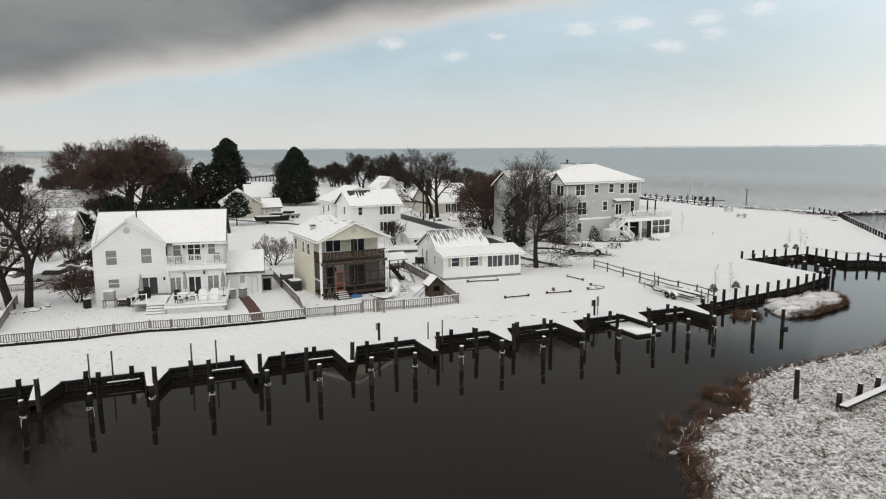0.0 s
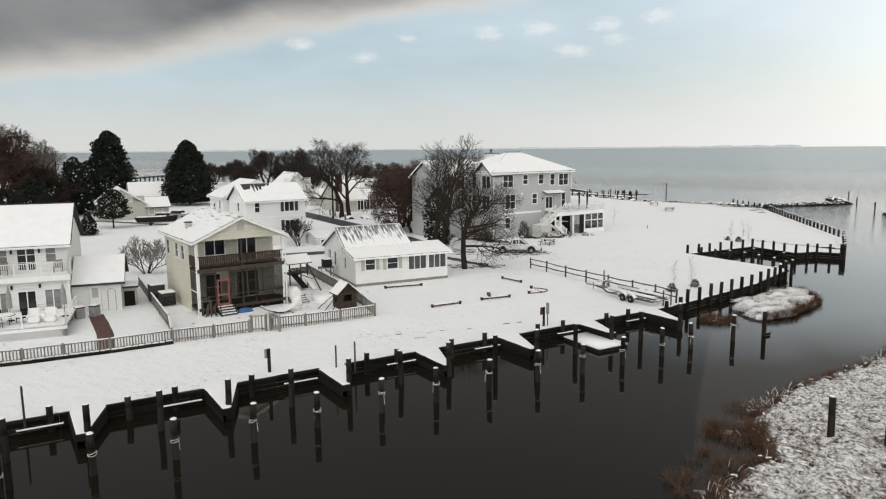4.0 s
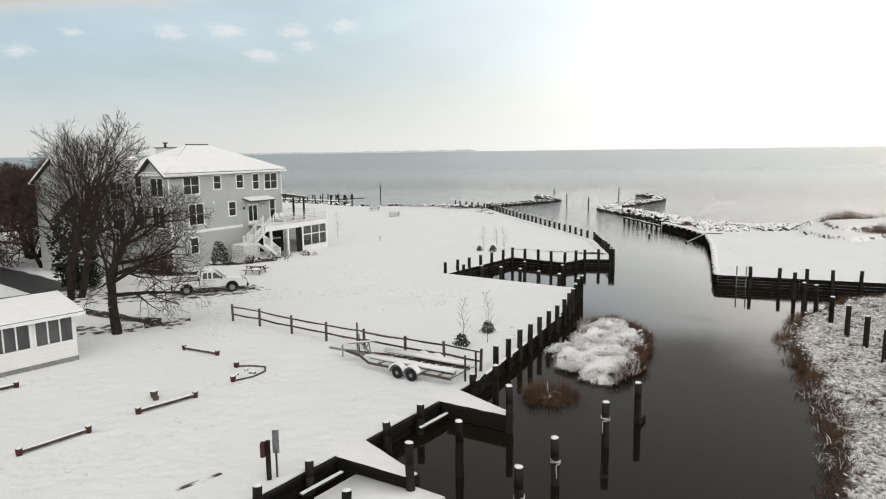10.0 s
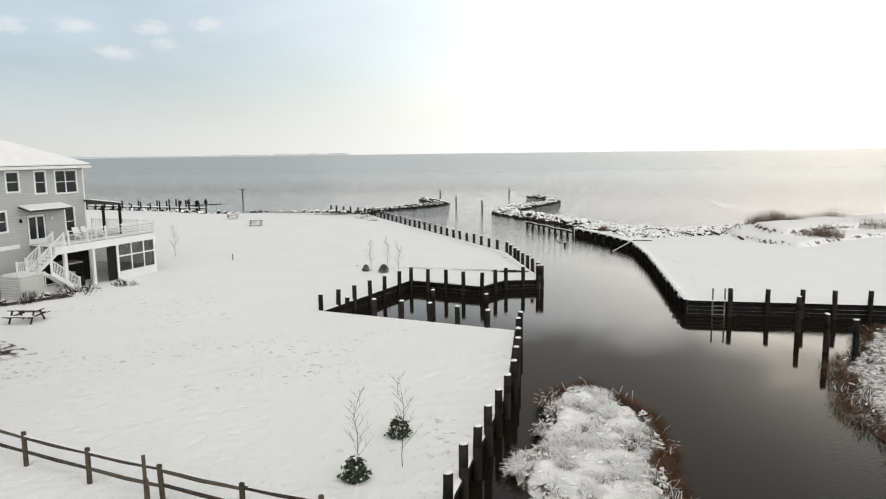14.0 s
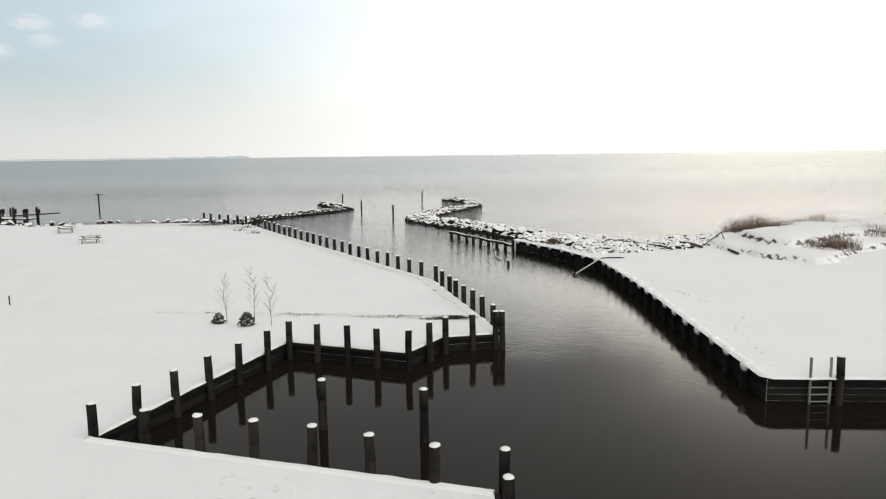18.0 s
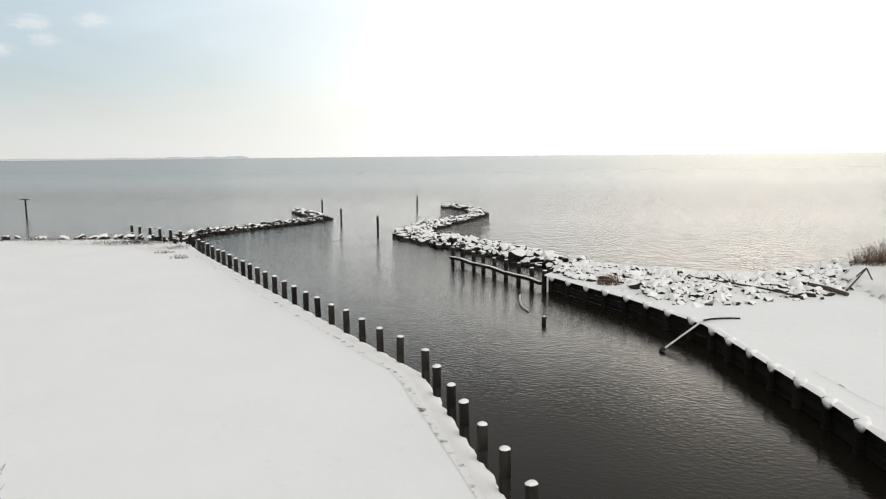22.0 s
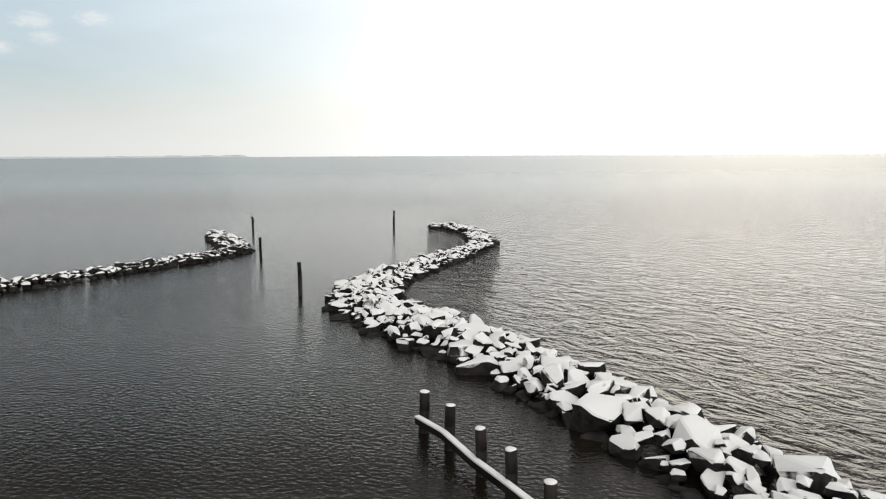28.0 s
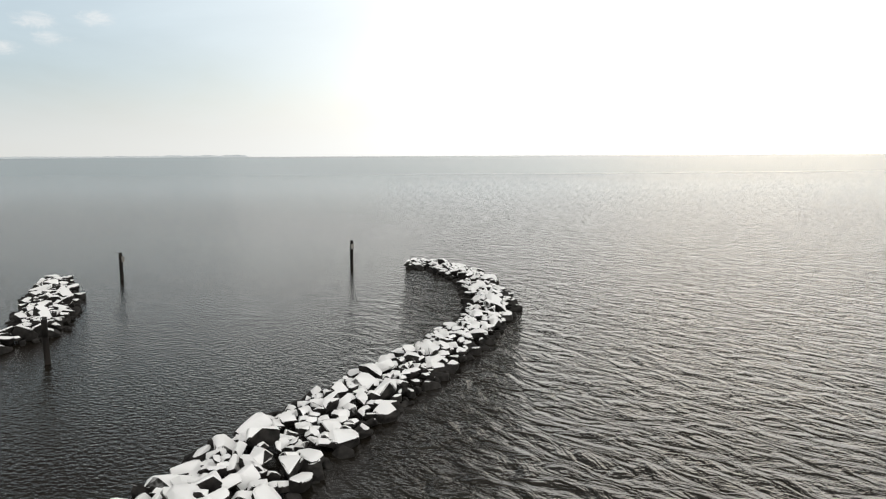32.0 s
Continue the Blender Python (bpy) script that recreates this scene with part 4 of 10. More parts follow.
north = bulkhead("north_bulkhead", NORTH, "timber bulkhead along the channel, posts close together", 1)
north_posts = [(2.45, 27.9), (2.05, 29.7), (1.6, 31.4), (1.15, 33.1), (0.75, 34.7), (0.39, 36.3), (-0.07, 38.0), (-0.5, 39.9)]
north_posts += [(x, y) for x, y, a in along([(-1.53, 41.74), (-21.25, 74.77)], 1.78)] + [(-22.2, 76.6), (-23.1, 78.4)]
posts_of(north, north_posts, SHORT)
posts_of(north, [(-23.55, 78.9), (-24.91, 79.6), (-26.41, 80.7), (-27.98, 81.9), (-29.79, 83.4), (-31.06, 84.3)], LOW)
# east channel wall, lower, with close ribs on its face
east = bulkhead("channel_wall", EAST[1:], "black vertical timber channel wall with snow hanging over its edge", 1, z1=0.94)
def rib_meshes(seed):
    """A squared rib that stands proud of the wall, and the wedge of snow that hangs over its head."""
    rng_ = random.Random(seed)
    t_ = 1.02 + rng_.uniform(-0.04, 0.05)
    shaft = mesh_of(rounded(boxes((-0.11, 0.11, -0.12, 0.12, -0.9, t_)), 0.02), DARKWOOD)
    c = bmesh.new()
    bmesh.ops.create_icosphere(c, subdivisions=2, radius=1.0)
    for v in c.verts:
        down = 0.34 if v.co.z < 0 and v.co.x < 0 else 0.10
        v.co = Vector((v.co.x * 0.22 + 0.02, v.co.y * 0.24 - 0.14, t_ - 0.02 + v.co.z * (down if v.co.z < 0 else 0.09)))
    lumpy(c, 0.04, 6.0, seed)
    return shaft, mesh_of(c, SNOW, True)


RIBS = [rib_meshes(300 + i) for i in range(4)]
rib_rng = random.Random(12)
for x, y, a in along([(11.86, 20.6), (12.1, 28.0), (12.4, 37.0), (12.2, 46.5), (10.3, 52.3), (6.75, 60.0)], 1.8):
    shaft, cap = RIBS[rib_rng.randrange(4)]
    p = part("rib", shaft, None, east)
    p.matrix_world = pose(x - 0.18 * math.sin(a), y + 0.18 * math.cos(a), 0, 0, rib_rng.uniform(-1.5, 1.5), math.degrees(a) - 90)
    part("snow_cap", cap, None, p, "wedge of snow over the rib")
posts_of(north, [(-24.9, 80.9), (-26.4, 82.2), (-28.0, 83.6), (-29.6, 85.0), (-31.2, 86.3), (-32.4, 87.2)], SHORT)
posts_of(east, [(14.25, 18.62), (16.4, 18.5), (18.35, 18.4), (20.2, 18.3), (22.1, 18.2), (24.0, 18.1), (26.0, 18.0)], SHORT)
for x, y in [(16.95, 15.0), (17.0, 11.2)]:
    mooring(x, y, TALL, "tall dark piling before the channel wall", "channel pilings")
ob = mooring(6.92, -12.73, SHORT, "free-standing dark piling with a short board across its foot", "outer mooring pilings")
part("cross_board", rounded(boxes((-0.42, 0.42, 0.16, 0.24, 0.02, 0.20)), 0.015), DARKWOOD, ob)
marsh_piles = [(17.37, 8.78), (17.65, 5.75), (17.97, 3.09), (18.4, 0.7), (18.6, -2.1), (18.9, -5.0), (22.3, 11.6), (15.2, -29.4)]
for x, y in marsh_piles:
    mooring(x, y, MARSHY, "old dark piling standing in the snowed marsh", "marsh pilings")
snow_edge("snow_lip", EAST[1:], 0.94, 0.26, 1.5, 2.0, "ragged snow hanging over the channel wall")
snow_edge("snow_lip", NORTH, 0.72, 0.34, 0.5, 5.0, "rounded snow edge above the channel bulkhead")
snow_edge("snow_lip", SPIT[:2], 0.71, 0.2, 0.4, 6.0, "snow on the cap of the point")
snow_edge("snow_lip", BASIN_NEAR, 0.72, 0.24, 0.3, 8.0, "snow along the near side of the basin")
snow_edge("snow_lip", BASIN_FAR, 0.71, 0.15, 0.3, 7.0, "snow along the far side of the basin")

# ladder on the channel wall
lad = thing("dock_ladder", 13.6, 18.72, 0, 0, "grey metal ladder over the edge of the channel wall", "ladder")
for s in (-0.36, 0.36):
    b = bmesh.new()
    tube(b, (s, 0, -0.5), (s, 0, 1.72), 0.05, 0.05, 7)
    part("rail", b, GREYWOOD, lad)
for k in range(5):
    b = bmesh.new()
    tube(b, (-0.36, 0, -0.2 + 0.27 * k), (0.36, 0, -0.2 + 0.27 * k), 0.025, 0.025, 6)
    part("rung", b, METAL, lad)

# broken-down jetty beyond the end of the channel wall
jet = thing("broken_jetty", 0, 0, 0, 0, "row of short pilings with a sagging snowed beam", "jetty")
jp = [(0.85, 71.24), (1.64, 70.0), (2.45, 68.4), (3.11, 67.1), (3.85, 65.6), (4.55, 64.1), (5.27, 62.6), (6.02, 61.1), (6.6, 59.9)]
posts_of(jet, jp, LOW)
for k, ((xa, ya), (xb, yb)) in enumerate(zip(jp, jp[1:])):
    b = bmesh.new()
    za, zb = 0.42 + 0.05 * math.sin(k * 2.1), 0.42 + 0.05 * math.sin((k + 1) * 2.1)
    beam(b, (xa - 0.2, ya - 0.1, za), (xb - 0.2, yb - 0.1, zb), 0.16, 0.2)
    part("wale", b, DARKWOOD, jet)
    b = bmesh.new()
    beam(b, (xa - 0.2, ya - 0.1, za + 0.125), (xb - 0.2, yb - 0.1, zb + 0.125), 0.17, 0.05)
    part("snow_strip", b, SNOW, jet)
# pale pole standing at the end of the wall, stump and bent hose in the channel
b = bmesh.new()
tube(b, (6.72, 58.9, -0.6), (6.72, 58.9, 1.0), 0.06, 0.06, 8)
tagged(part("marker_pipe", b, WHITE), "thin white pipe at the end of the channel wall", "pipe")
mooring(5.33, 50.75, [pile_meshes(0.12, -0.8, 0.38, cap=0.02, seed=77)], "rotten piling stump just above the water", "stump")
b = bmesh.new()
pts = [Vector((4.75 - 0.28 * math.sin(s * 2.6) + 0.25 * s, 56.8 - 3.4 * s, 0.05 + 0.22 * (1 - s) ** 2)) for s in np.linspace(0, 1, 10)]
for p, q in zip(pts, pts[1:]):
    tube(b, p, q, 0.05, 0.05, 6, False)
bmesh.ops.remove_doubles(b, verts=b.verts[:], dist=0.03)
tagged(part("drift_branch", b, ROPE), "bent branch with snow adrift by the channel wall", "branch")
b = bmesh.new()
pts = [Vector(p) for p in ((9.9, 45.5, 0.15), (10.95, 46.1, 0.62), (12.0, 46.7, 1.08))]
for k, (p, q) in enumerate(zip(pts, pts[1:])):
    tube(b, p, q, 0.05, 0.05, 8, True)
bmesh.ops.remove_doubles(b, verts=b.verts[:], dist=0.04)
tagged(part("drain_pipe", b, ROPE), "pale pipe hanging over the channel wall to the water", "pipe")
b = bmesh.new()
pts = [Vector(p) for p in ((12.0, 46.7, 1.08), (12.5, 47.0, 1.08), (12.95, 47.25, 1.04), (13.4, 47.4, 1.01), (14.0, 47.4, 0.99))]
for p, q in zip(pts, pts[1:]):
    tube(b, p, q, 0.045, 0.045, 7, True)
tagged(part("drain_hose", b, BLACK), "dark hose lying on the snow behind the wall", "hose")
b = bmesh.new()
bmesh.ops.create_icosphere(b, subdivisions=2, radius=0.3)
for v in b.verts:
    v.co = Vector((9.8 + v.co.x * 0.5, 45.5 + v.co.y * 0.5, 0.08 + v.co.z * 0.4))
lumpy(b, 0.1, 3)
tagged(part("hose_weight", b, BLACK), "dark weight at the hose end in the water", "weight")

# channel markers
MARK = [(-7.2, 91.8, 2.05, 0.13), (-13.4, 106.3, 1.82, 0.12), (-4.33, 129.3, 2.1, 0.12), (-19.23, 125.1, 1.86, 0.12)]
for k, (x, y, h, r) in enumerate(MARK):
    ob = thing("channel_marker", x, y, 0, 30 * k, "lone dark piling that marks the harbour channel", "channel marker", "channel markers")
    sh, cp = pile_meshes(r, -1, h, cap=0.03, seed=50 + k)
    part("shaft", sh, None, ob)
    if k >= 2:
        part("board", rounded(boxes((-0.17, 0.17, -0.16, -0.12, h - 0.62, h - 0.25)), 0.01), GREYWOOD, ob, "small day-mark board")


# ---- rock breakwaters ----
def stone_mesh(seed, material=None):
    """A quarried block: the hull of a few corners of a leaning box, its arrises broken."""
    rng = random.Random(seed)
    b = bmesh.new()
    sx, sy, sz = 0.56, 0.56 * rng.uniform(0.55, 0.95), 0.56 * rng.uniform(0.5, 0.8)
    for i in range(15):
        v = Vector((rng.uniform(-1, 1), rng.uniform(-1, 1), rng.uniform(-1, 1)))
        v /= max(abs(c) for c in v) ** 0.75 * v.length ** 0.25
        b.verts.new((v.x * sx, v.y * sy, v.z * sz))
    bmesh.ops.convex_hull(b, input=b.verts[:])
    bmesh.ops.delete(b, geom=[v for v in b.verts if not v.link_faces], context="VERTS")
    bmesh.ops.dissolve_limit(b, angle_limit=0.22, verts=b.verts[:], edges=b.edges[:])
    bmesh.ops.bevel(b, geom=b.edges[:], offset=0.035, segments=1, affect="EDGES")
    bmesh.ops.recalc_face_normals(b, faces=b.faces[:])
    return mesh_of(b, material or ROCK)


STONES = [stone_mesh(100 + i) for i in range(14)]
STONES_OF = {m_.name: [stone_mesh(100 + i, m_) for i in range(14)] for m_ in (RUBBLE, BAREROCK)}


def stone_data():
    """Vertices and faces of each stone, for joining many into one mesh."""
    out_ = []
    for me in STONES:
        out_.append(([v.co.copy() for v in me.vertices], [tuple(p.vertices) for p in me.polygons]))
    return out_


STONE_DATA = stone_data()


def riprap_places(line, widths, height, per_m, seed, size=(0.55, 1.35), ends=1.0):
    """Stones thrown along a line, each clear of its neighbours' hearts; ends: how far size and height shrink towards the line's end."""
    rng = random.Random(seed)
    pts = along(line, 0.25)
    res, cells = [], {}
    n = len(pts)
    want = int(n * 0.25 * per_m)
    for i in range(want * 6):
        if len(res) >= want:
            break
        f = rng.random() * (n - 1)
        x, y, a = pts[int(f)]
        shrink = 1 + (ends - 1) * min(1.0, f / n * 1.5)
        w = np.interp(f / n, np.linspace(0, 1, len(widths)), widths)
        o = rng.uniform(-1, 1)
        s = (size[0] + (size[1] - size[0]) * rng.random() ** 1.5) * shrink
        h = height * shrink * (1 - abs(o) ** 1.8) - 0.10 + rng.uniform(-0.10, 0.16)
        p = Vector((x - math.sin(a) * o * w, y + math.cos(a) * o * w, h))
        key = (int(p.x // 1.5), int(p.y // 1.5))
        near = [q for dx in (-1, 0, 1) for dy in (-1, 0, 1) for q in cells.get((key[0] + dx, key[1] + dy), ())]
        if any((p - q).length < 0.33 * (s + t_) for q, t_ in near):
            continue
        cells.setdefault(key, []).append((p, s))
        res.append((p.x, p.y, p.z, s, rng.uniform(0, 360), rng.uniform(-20, 20), rng.uniform(-20, 20), rng.randrange(14)))
    return res


def lay_stones(ob, places, single, material=None):
    """Stones as parts of their breakwater; beyond the first so many, one joined mass."""
    vs, fs = [], []
    for i, (x, y, z, s, rz, rx, ry, k) in enumerate(places):
        m = pose(x, y, z, rx, ry, rz) @ Matrix.Diagonal((s * (0.85 + 0.3 * ((i * 7) % 10) / 10), s * (0.75 + 0.3 * ((i * 3) % 10) / 10), s * 0.9, 1))
        if i < single:
            q = part("stone", (STONES_OF[material.name] if material else STONES)[k], None, ob)
            q.matrix_world = m
        else:
            base = len(vs)
            v_, f_ = STONE_DATA[k]
            vs += [m @ c for c in v_]
            fs += [tuple(base + j for j in f) for f in f_]
    if vs:
        q = part("stone_mass", raw(vs, fs, material or ROCK), None, ob)
        q["kind"] = "stuff"


right_line = [(10.5, 65.2), (8.4, 69.5), (6.3, 74.0), (3.6, 79.3), (0.2, 84.0), (-2.6, 88.2), (-3.4, 92.5), (-2.4, 97.5), (-0.3, 102.0), (2.4, 107.5), (4.6, 113.0), (5.2, 118.3), (4.4, 124.5), (2.3, 129.0), (0.1, 131.0)]
br = thing("right_breakwater", label="hooked breakwater of dark boulders topped with snow", category="breakwater")
rp = riprap_places(right_line, (1.9, 1.75, 2.1, 2.5, 2.2, 1.9, 1.55, 1.4, 1.3, 1.3, 1.2), 0.80, 25, 3, (0.45, 1.75), 0.62)
near_first = sorted(rp, key=lambda p: 0 if p[1] < 104 else 1)
lay_stones(br, near_first, 300)
left_line = [(-26.0, 84.5), (-28.3, 89.5), (-26.6, 93.6), (-24.4, 97.0), (-20.3, 103.0), (-17.9, 107.0), (-16.6, 111.0), (-19.2, 116.5), (-21.6, 121.0), (-22.8, 123.8)]
bl = thing("left_breakwater", label="long low breakwater of dark stones, snow on top", category="breakwater")
lay_stones(bl, sorted(riprap_places(left_line, (0.9, 0.9, 1.0, 1.0, 1.0, 1.05, 1.2, 1.5, 1.4, 1.0), 0.50, 16, 5, (0.38, 1.05)), key=lambda p: -p[1]), 200, BAREROCK)
# stone revetments along both shores
rv = thing("east_revetment", label="snow-buried stone revetment behind the channel wall", category="revetment")
rng = random.Random(11)
places = []
near_line = along([(7.3, 60.4), (12.2, 50.0), (15.6, 50.2), (19.5, 50.8), (24.2, 54.6), (30.0, 57.5)], 0.1)
far_line = along([(10.4, 66.6), (15.0, 65.8), (19.8, 63.6), (25.5, 64.6), (31.0, 69.5)], 0.1)
for i in range(2100):
    f, o = rng.random(), rng.random() ** 0.85
    xa, ya, _ = near_line[int(f * (len(near_line) - 1))]
    xb, yb, _ = far_line[int(f * (len(far_line) - 1))]
    p = Vector((xa, ya)).lerp(Vector((xb, yb)), o)
    z = 1.0 - 0.95 * max(0, o - 0.6) / 0.4
    if f > 0.45 and o < 0.35 and rng.random() < 0.5:
        continue
    places.append((p.x, p.y, z + rng.uniform(-0.14, 0.10), rng.uniform(0.25, 0.52) + 0.45 * rng.random() ** 3, rng.uniform(0, 360), rng.uniform(-22, 22), rng.uniform(-22, 22), rng.randrange(14)))
places.sort(key=lambda p: math.hypot(p[0] - 9.0, p[1] - 56.0))
lay_stones(rv, places, 280, RUBBLE)
wv = thing("bay_revetment", label="line of dark shore stones with snow along the bay", category="revetment")
lay_stones(wv, riprap_places([(-25, 82.0), (-31, 84.2), (-41, 84.6), (-52, 81.8), (-62, 86.6), (-85, 92), (-110, 87)], (0.8, 0.9, 1.1, 1.0, 1.0), 0.95, 2.6, 8, (0.45, 1.0)), 60)


# ---- marshes ----
def marsh(name, outline, label, z=0.35, cell=0.35, seed=1.0, tufts=900, lumps=260, tall=0.55, box_=None, fringe=0.8, dense=0.55, blade=0.017, brush=0.28, rim=0.5, lump=(0.02, 0.07), skirt=0.45, spill=0.6, windward=None, cover=None, open_=-0.08):
    """A low thatch mound with reeds bent under snow and a fringe of standing stalks."""
    xs, ys = [p[0] for p in outline], [p[1] for p in outline]
    x0, x1, y0, y1 = box_ or (min(xs), max(xs), min(ys), max(ys))

    def inside(x, y):
        """Signed distance to the outline, positive within."""
        c, best = False, 1e9
        for (xa, ya), (xb, yb) in zip(outline, outline[1:] + outline[:1]):
            if (ya > y) != (yb > y) and x < (xb - xa) * (y - ya) / (yb - ya) + xa:
                c = not c
            t_ = max(0, min(1, ((x - xa) * (xb - xa) + (y - ya) * (yb - ya)) / ((xb - xa) ** 2 + (yb - ya) ** 2 + 1e-9)))
            best = min(best, math.hypot(x - xa - t_ * (xb - xa), y - ya - t_ * (yb - ya)))
        return best if c else -best

    ob = thing(name, label=label, category="marsh")
    nx, ny = int((x1 - x0) / cell) + 4, int((y1 - y0) / cell) + 4
    vs, fs, dist = [], [], {}
    for j in range(ny):
        for i in range(nx):
            x, y = x0 - cell * 1.5 + i * cell, y0 - cell * 1.5 + j * cell
            d = inside(x, y) + 0.5 * noise.noise(Vector((x * 0.8, y * 0.8, seed)))
            dist[i, j] = d
            h = -0.35 + (z + 0.35) * max(0, min(1, (d + 0.5) / 1.1)) + (0.20 * noise.noise(Vector((x * 1.3, y * 1.3, seed))) + 0.13 * noise.noise(Vector((x * 3.7, y * 3.7, seed)))) * max(0, min(1, d + 0.4))
            vs.append((x + random.uniform(-.1, .1) * cell, y + random.uniform(-.1, .1) * cell, h))
    for j in range(ny - 1):
        for i in range(nx - 1):
            if max(dist[i, j], dist[i + 1, j], dist[i, j + 1], dist[i + 1, j + 1]) > -0.9:
                a = j * nx + i
                fs.append((a, a + 1, a + nx + 1, a + nx))
    q = part("thatch", raw(vs, fs, cover or MARSHSNOW, True), None, ob, "matted dead grass half under snow")
    rng = random.Random(int(seed * 10))
    tv, tf, sv, sf = [], [], [], []
    made = 0
    while made < tufts:
        x, y = rng.uniform(x0 - 0.6, x1 + 0.6), rng.uniform(y0 - 0.6, y1 + 0.6)
        d = inside(x, y) + 0.35 * noise.noise(Vector((x * 0.8, y * 0.8, seed)))
        if d < -spill:
            continue
        made += 1
        stand = noise.noise(Vector((x * 0.45, y * 0.45, seed + 3))) > brush
        gap = noise.noise(Vector((x * 1.1, y * 1.1, seed + 8))) < open_
        edge = d < skirt + rim * max(0.0, noise.noise(Vector((x * 0.3, y * 0.3, seed + 6))))
        if windward is not None and math.cos(math.atan2(y - (y0 + y1) / 2, x - (x0 + x1) / 2) - windward) < -0.12:
            edge = False
        base = z * max(0.0, min(1, (d + 0.5) / 1.1)) - 0.04
        if gap and not edge:
            continue
        bushy = noise.noise(Vector((x * 0.28, y * 0.28, seed + 5))) > -0.22
        white = 0.0 if lumps == 0 else (0.01 if bushy else 0.10) if edge else 0.18 if stand else dense
        way, n_ = rng.uniform(0, 6.283), 18 if edge else 24
        root = 0.2 if edge else 0.09
        if not edge:
            white = 0.88 if rng.random() < white else 0.10
        for k in range(n_):
            snowy = rng.random() < white
            a = way + rng.gauss(0, 1.1 if edge else 2.0)
            L_ = tall * rng.uniform(0.5, 1.2) * (fringe if edge else 0.85)
            lean = rng.uniform(0.3, 1.25) if edge or (stand and not snowy) else rng.uniform(0.65, 1.5)
            w = rng.uniform(0.006, blade) if snowy else rng.uniform(0.004, 0.009)
            px, py = x + rng.uniform(-root, root), y + rng.uniform(-root, root)
            c, s = math.cos(a), math.sin(a)
            t_v, t_f = (sv, sf) if snowy else (tv, tf)
            lift = rng.uniform(0.0, 0.10) if snowy else 0.0
            b0 = len(t_v)
            for q_, bend in ((0, 0), (0.5, 0.3), (1.0, 1.0)):
                r = L_ * q_ * math.sin(lean) * (0.6 + 0.6 * bend)
                h = L_ * q_ * math.cos(lean * (0.5 + 0.6 * bend)) + lift
                ww = w * (1 - 0.6 * q_)
                t_v.append((px + c * r - s * ww, py + s * r + c * ww, base + h))
                t_v.append((px + c * r + s * ww, py + s * r - c * ww, base + h))
            t_f += [(b0, b0 + 1, b0 + 3, b0 + 2), (b0 + 2, b0 + 3, b0 + 5, b0 + 4)]
    for nm, v_, f_, m_, lb in (("reeds", tv, tf, GRASS, "brown standing reed stalks"), ("snowed_reeds", sv, sf, SNOW, "reeds bent down and coated by snow")):
        if not v_:
            continue
        q = part(nm, raw(v_, f_, m_), None, ob, lb)
        q["kind"] = "stuff"
    if not lumps:
        return ob
    lv, lf = [], []
    b = bmesh.new()
    bmesh.ops.create_icosphere(b, subdivisions=1, radius=1.0)
    unit = [v.co.copy() for v in b.verts]
    uf = [tuple(v.index for v in f.verts) for f in b.faces]
    b.free()
    made = 0
    while made < lumps:
        x, y = rng.uniform(x0, x1), rng.uniform(y0, y1)
        d = inside(x, y)
        if d < 0.15 or noise.noise(Vector((x * 0.6, y * 0.6, seed + 4))) < -0.25:
            continue
        made += 1
        r, a = rng.uniform(*lump), rng.uniform(0, 6.28)
        h = z + 0.20 * noise.noise(Vector((x * 1.3, y * 1.3, seed))) + rng.uniform(0.0, 0.16)
        b0 = len(lv)
        for v in unit:
            k = 1 + 0.35 * noise.noise(v * 1.6 + Vector((x * 3, y * 3, 0)))
            lx, ly = v.x * r * 2.6 * k, v.y * r * k
            lv.append((x + lx * math.cos(a) - ly * math.sin(a), y + lx * math.sin(a) + ly * math.cos(a), h + v.z * r * 0.5 * k))
        lf += [tuple(b0 + j for j in f) for f in uf]
    q = part("snow_clumps", raw(lv, lf, SNOW, True), None, ob, "clumps of snow caught on the grass")
    q["kind"] = "stuff"
    return ob


marsh("marsh_island", [(1.75, -4.7), (2.5, -1.5), (2.7, 1.2), (3.2, 3.0), (4.5, 3.9), (5.7, 3.2), (6.7, 1.0), (6.9, -2.6), (6.6, -5.4), (5.7, -7.6), (4.9, -8.4), (3.4, -7.2)],
      "small marsh island of snowed grass ringed by brown reeds", cell=0.2, seed=1.3, tufts=2600, lumps=500, tall=0.36, dense=0.80, fringe=1.5, blade=0.018, rim=0.5, lump=(0.02, 0.06), skirt=0.20, spill=0.25, windward=0.3, cover=ISLANDSNOW, open_=0.05)
marsh("reed_clump", [(2.2, -10.6), (3.0, -9.9), (3.6, -10.4), (3.3, -11.4), (2.5, -11.5)], "clump of bare brown reeds standing in the water", z=0.02, cell=0.3, seed=2.1, tufts=95, lumps=0, tall=0.85)
EM = [(60, 15.5), (24.5, 17.3), (20.7, 15.0), (18.6, 11.3), (16.2, 8.2), (14.7, 2.0), (14.7, -3.5), (14.6, -11.5), (13.7, -16.0), (12.5, -20.5), (11.8, -24.0), (11.7, -28.5), (12.9, -31.2), (13.5, -32.8), (13.1, -35.8), (14.4, -39.2), (16.3, -41.8), (18, -44), (34, -56), (60, -60)]
marsh("east_marsh", EM, "wide snowed marsh of flattened reeds, brown at its edge", z=0.38, cell=0.3, seed=3.7, tufts=12500, lumps=2500, tall=0.27, dense=0.55, box_=(11.0, 32.0, -48.0, 17.0), fringe=1.6, blade=0.014, brush=0.18)
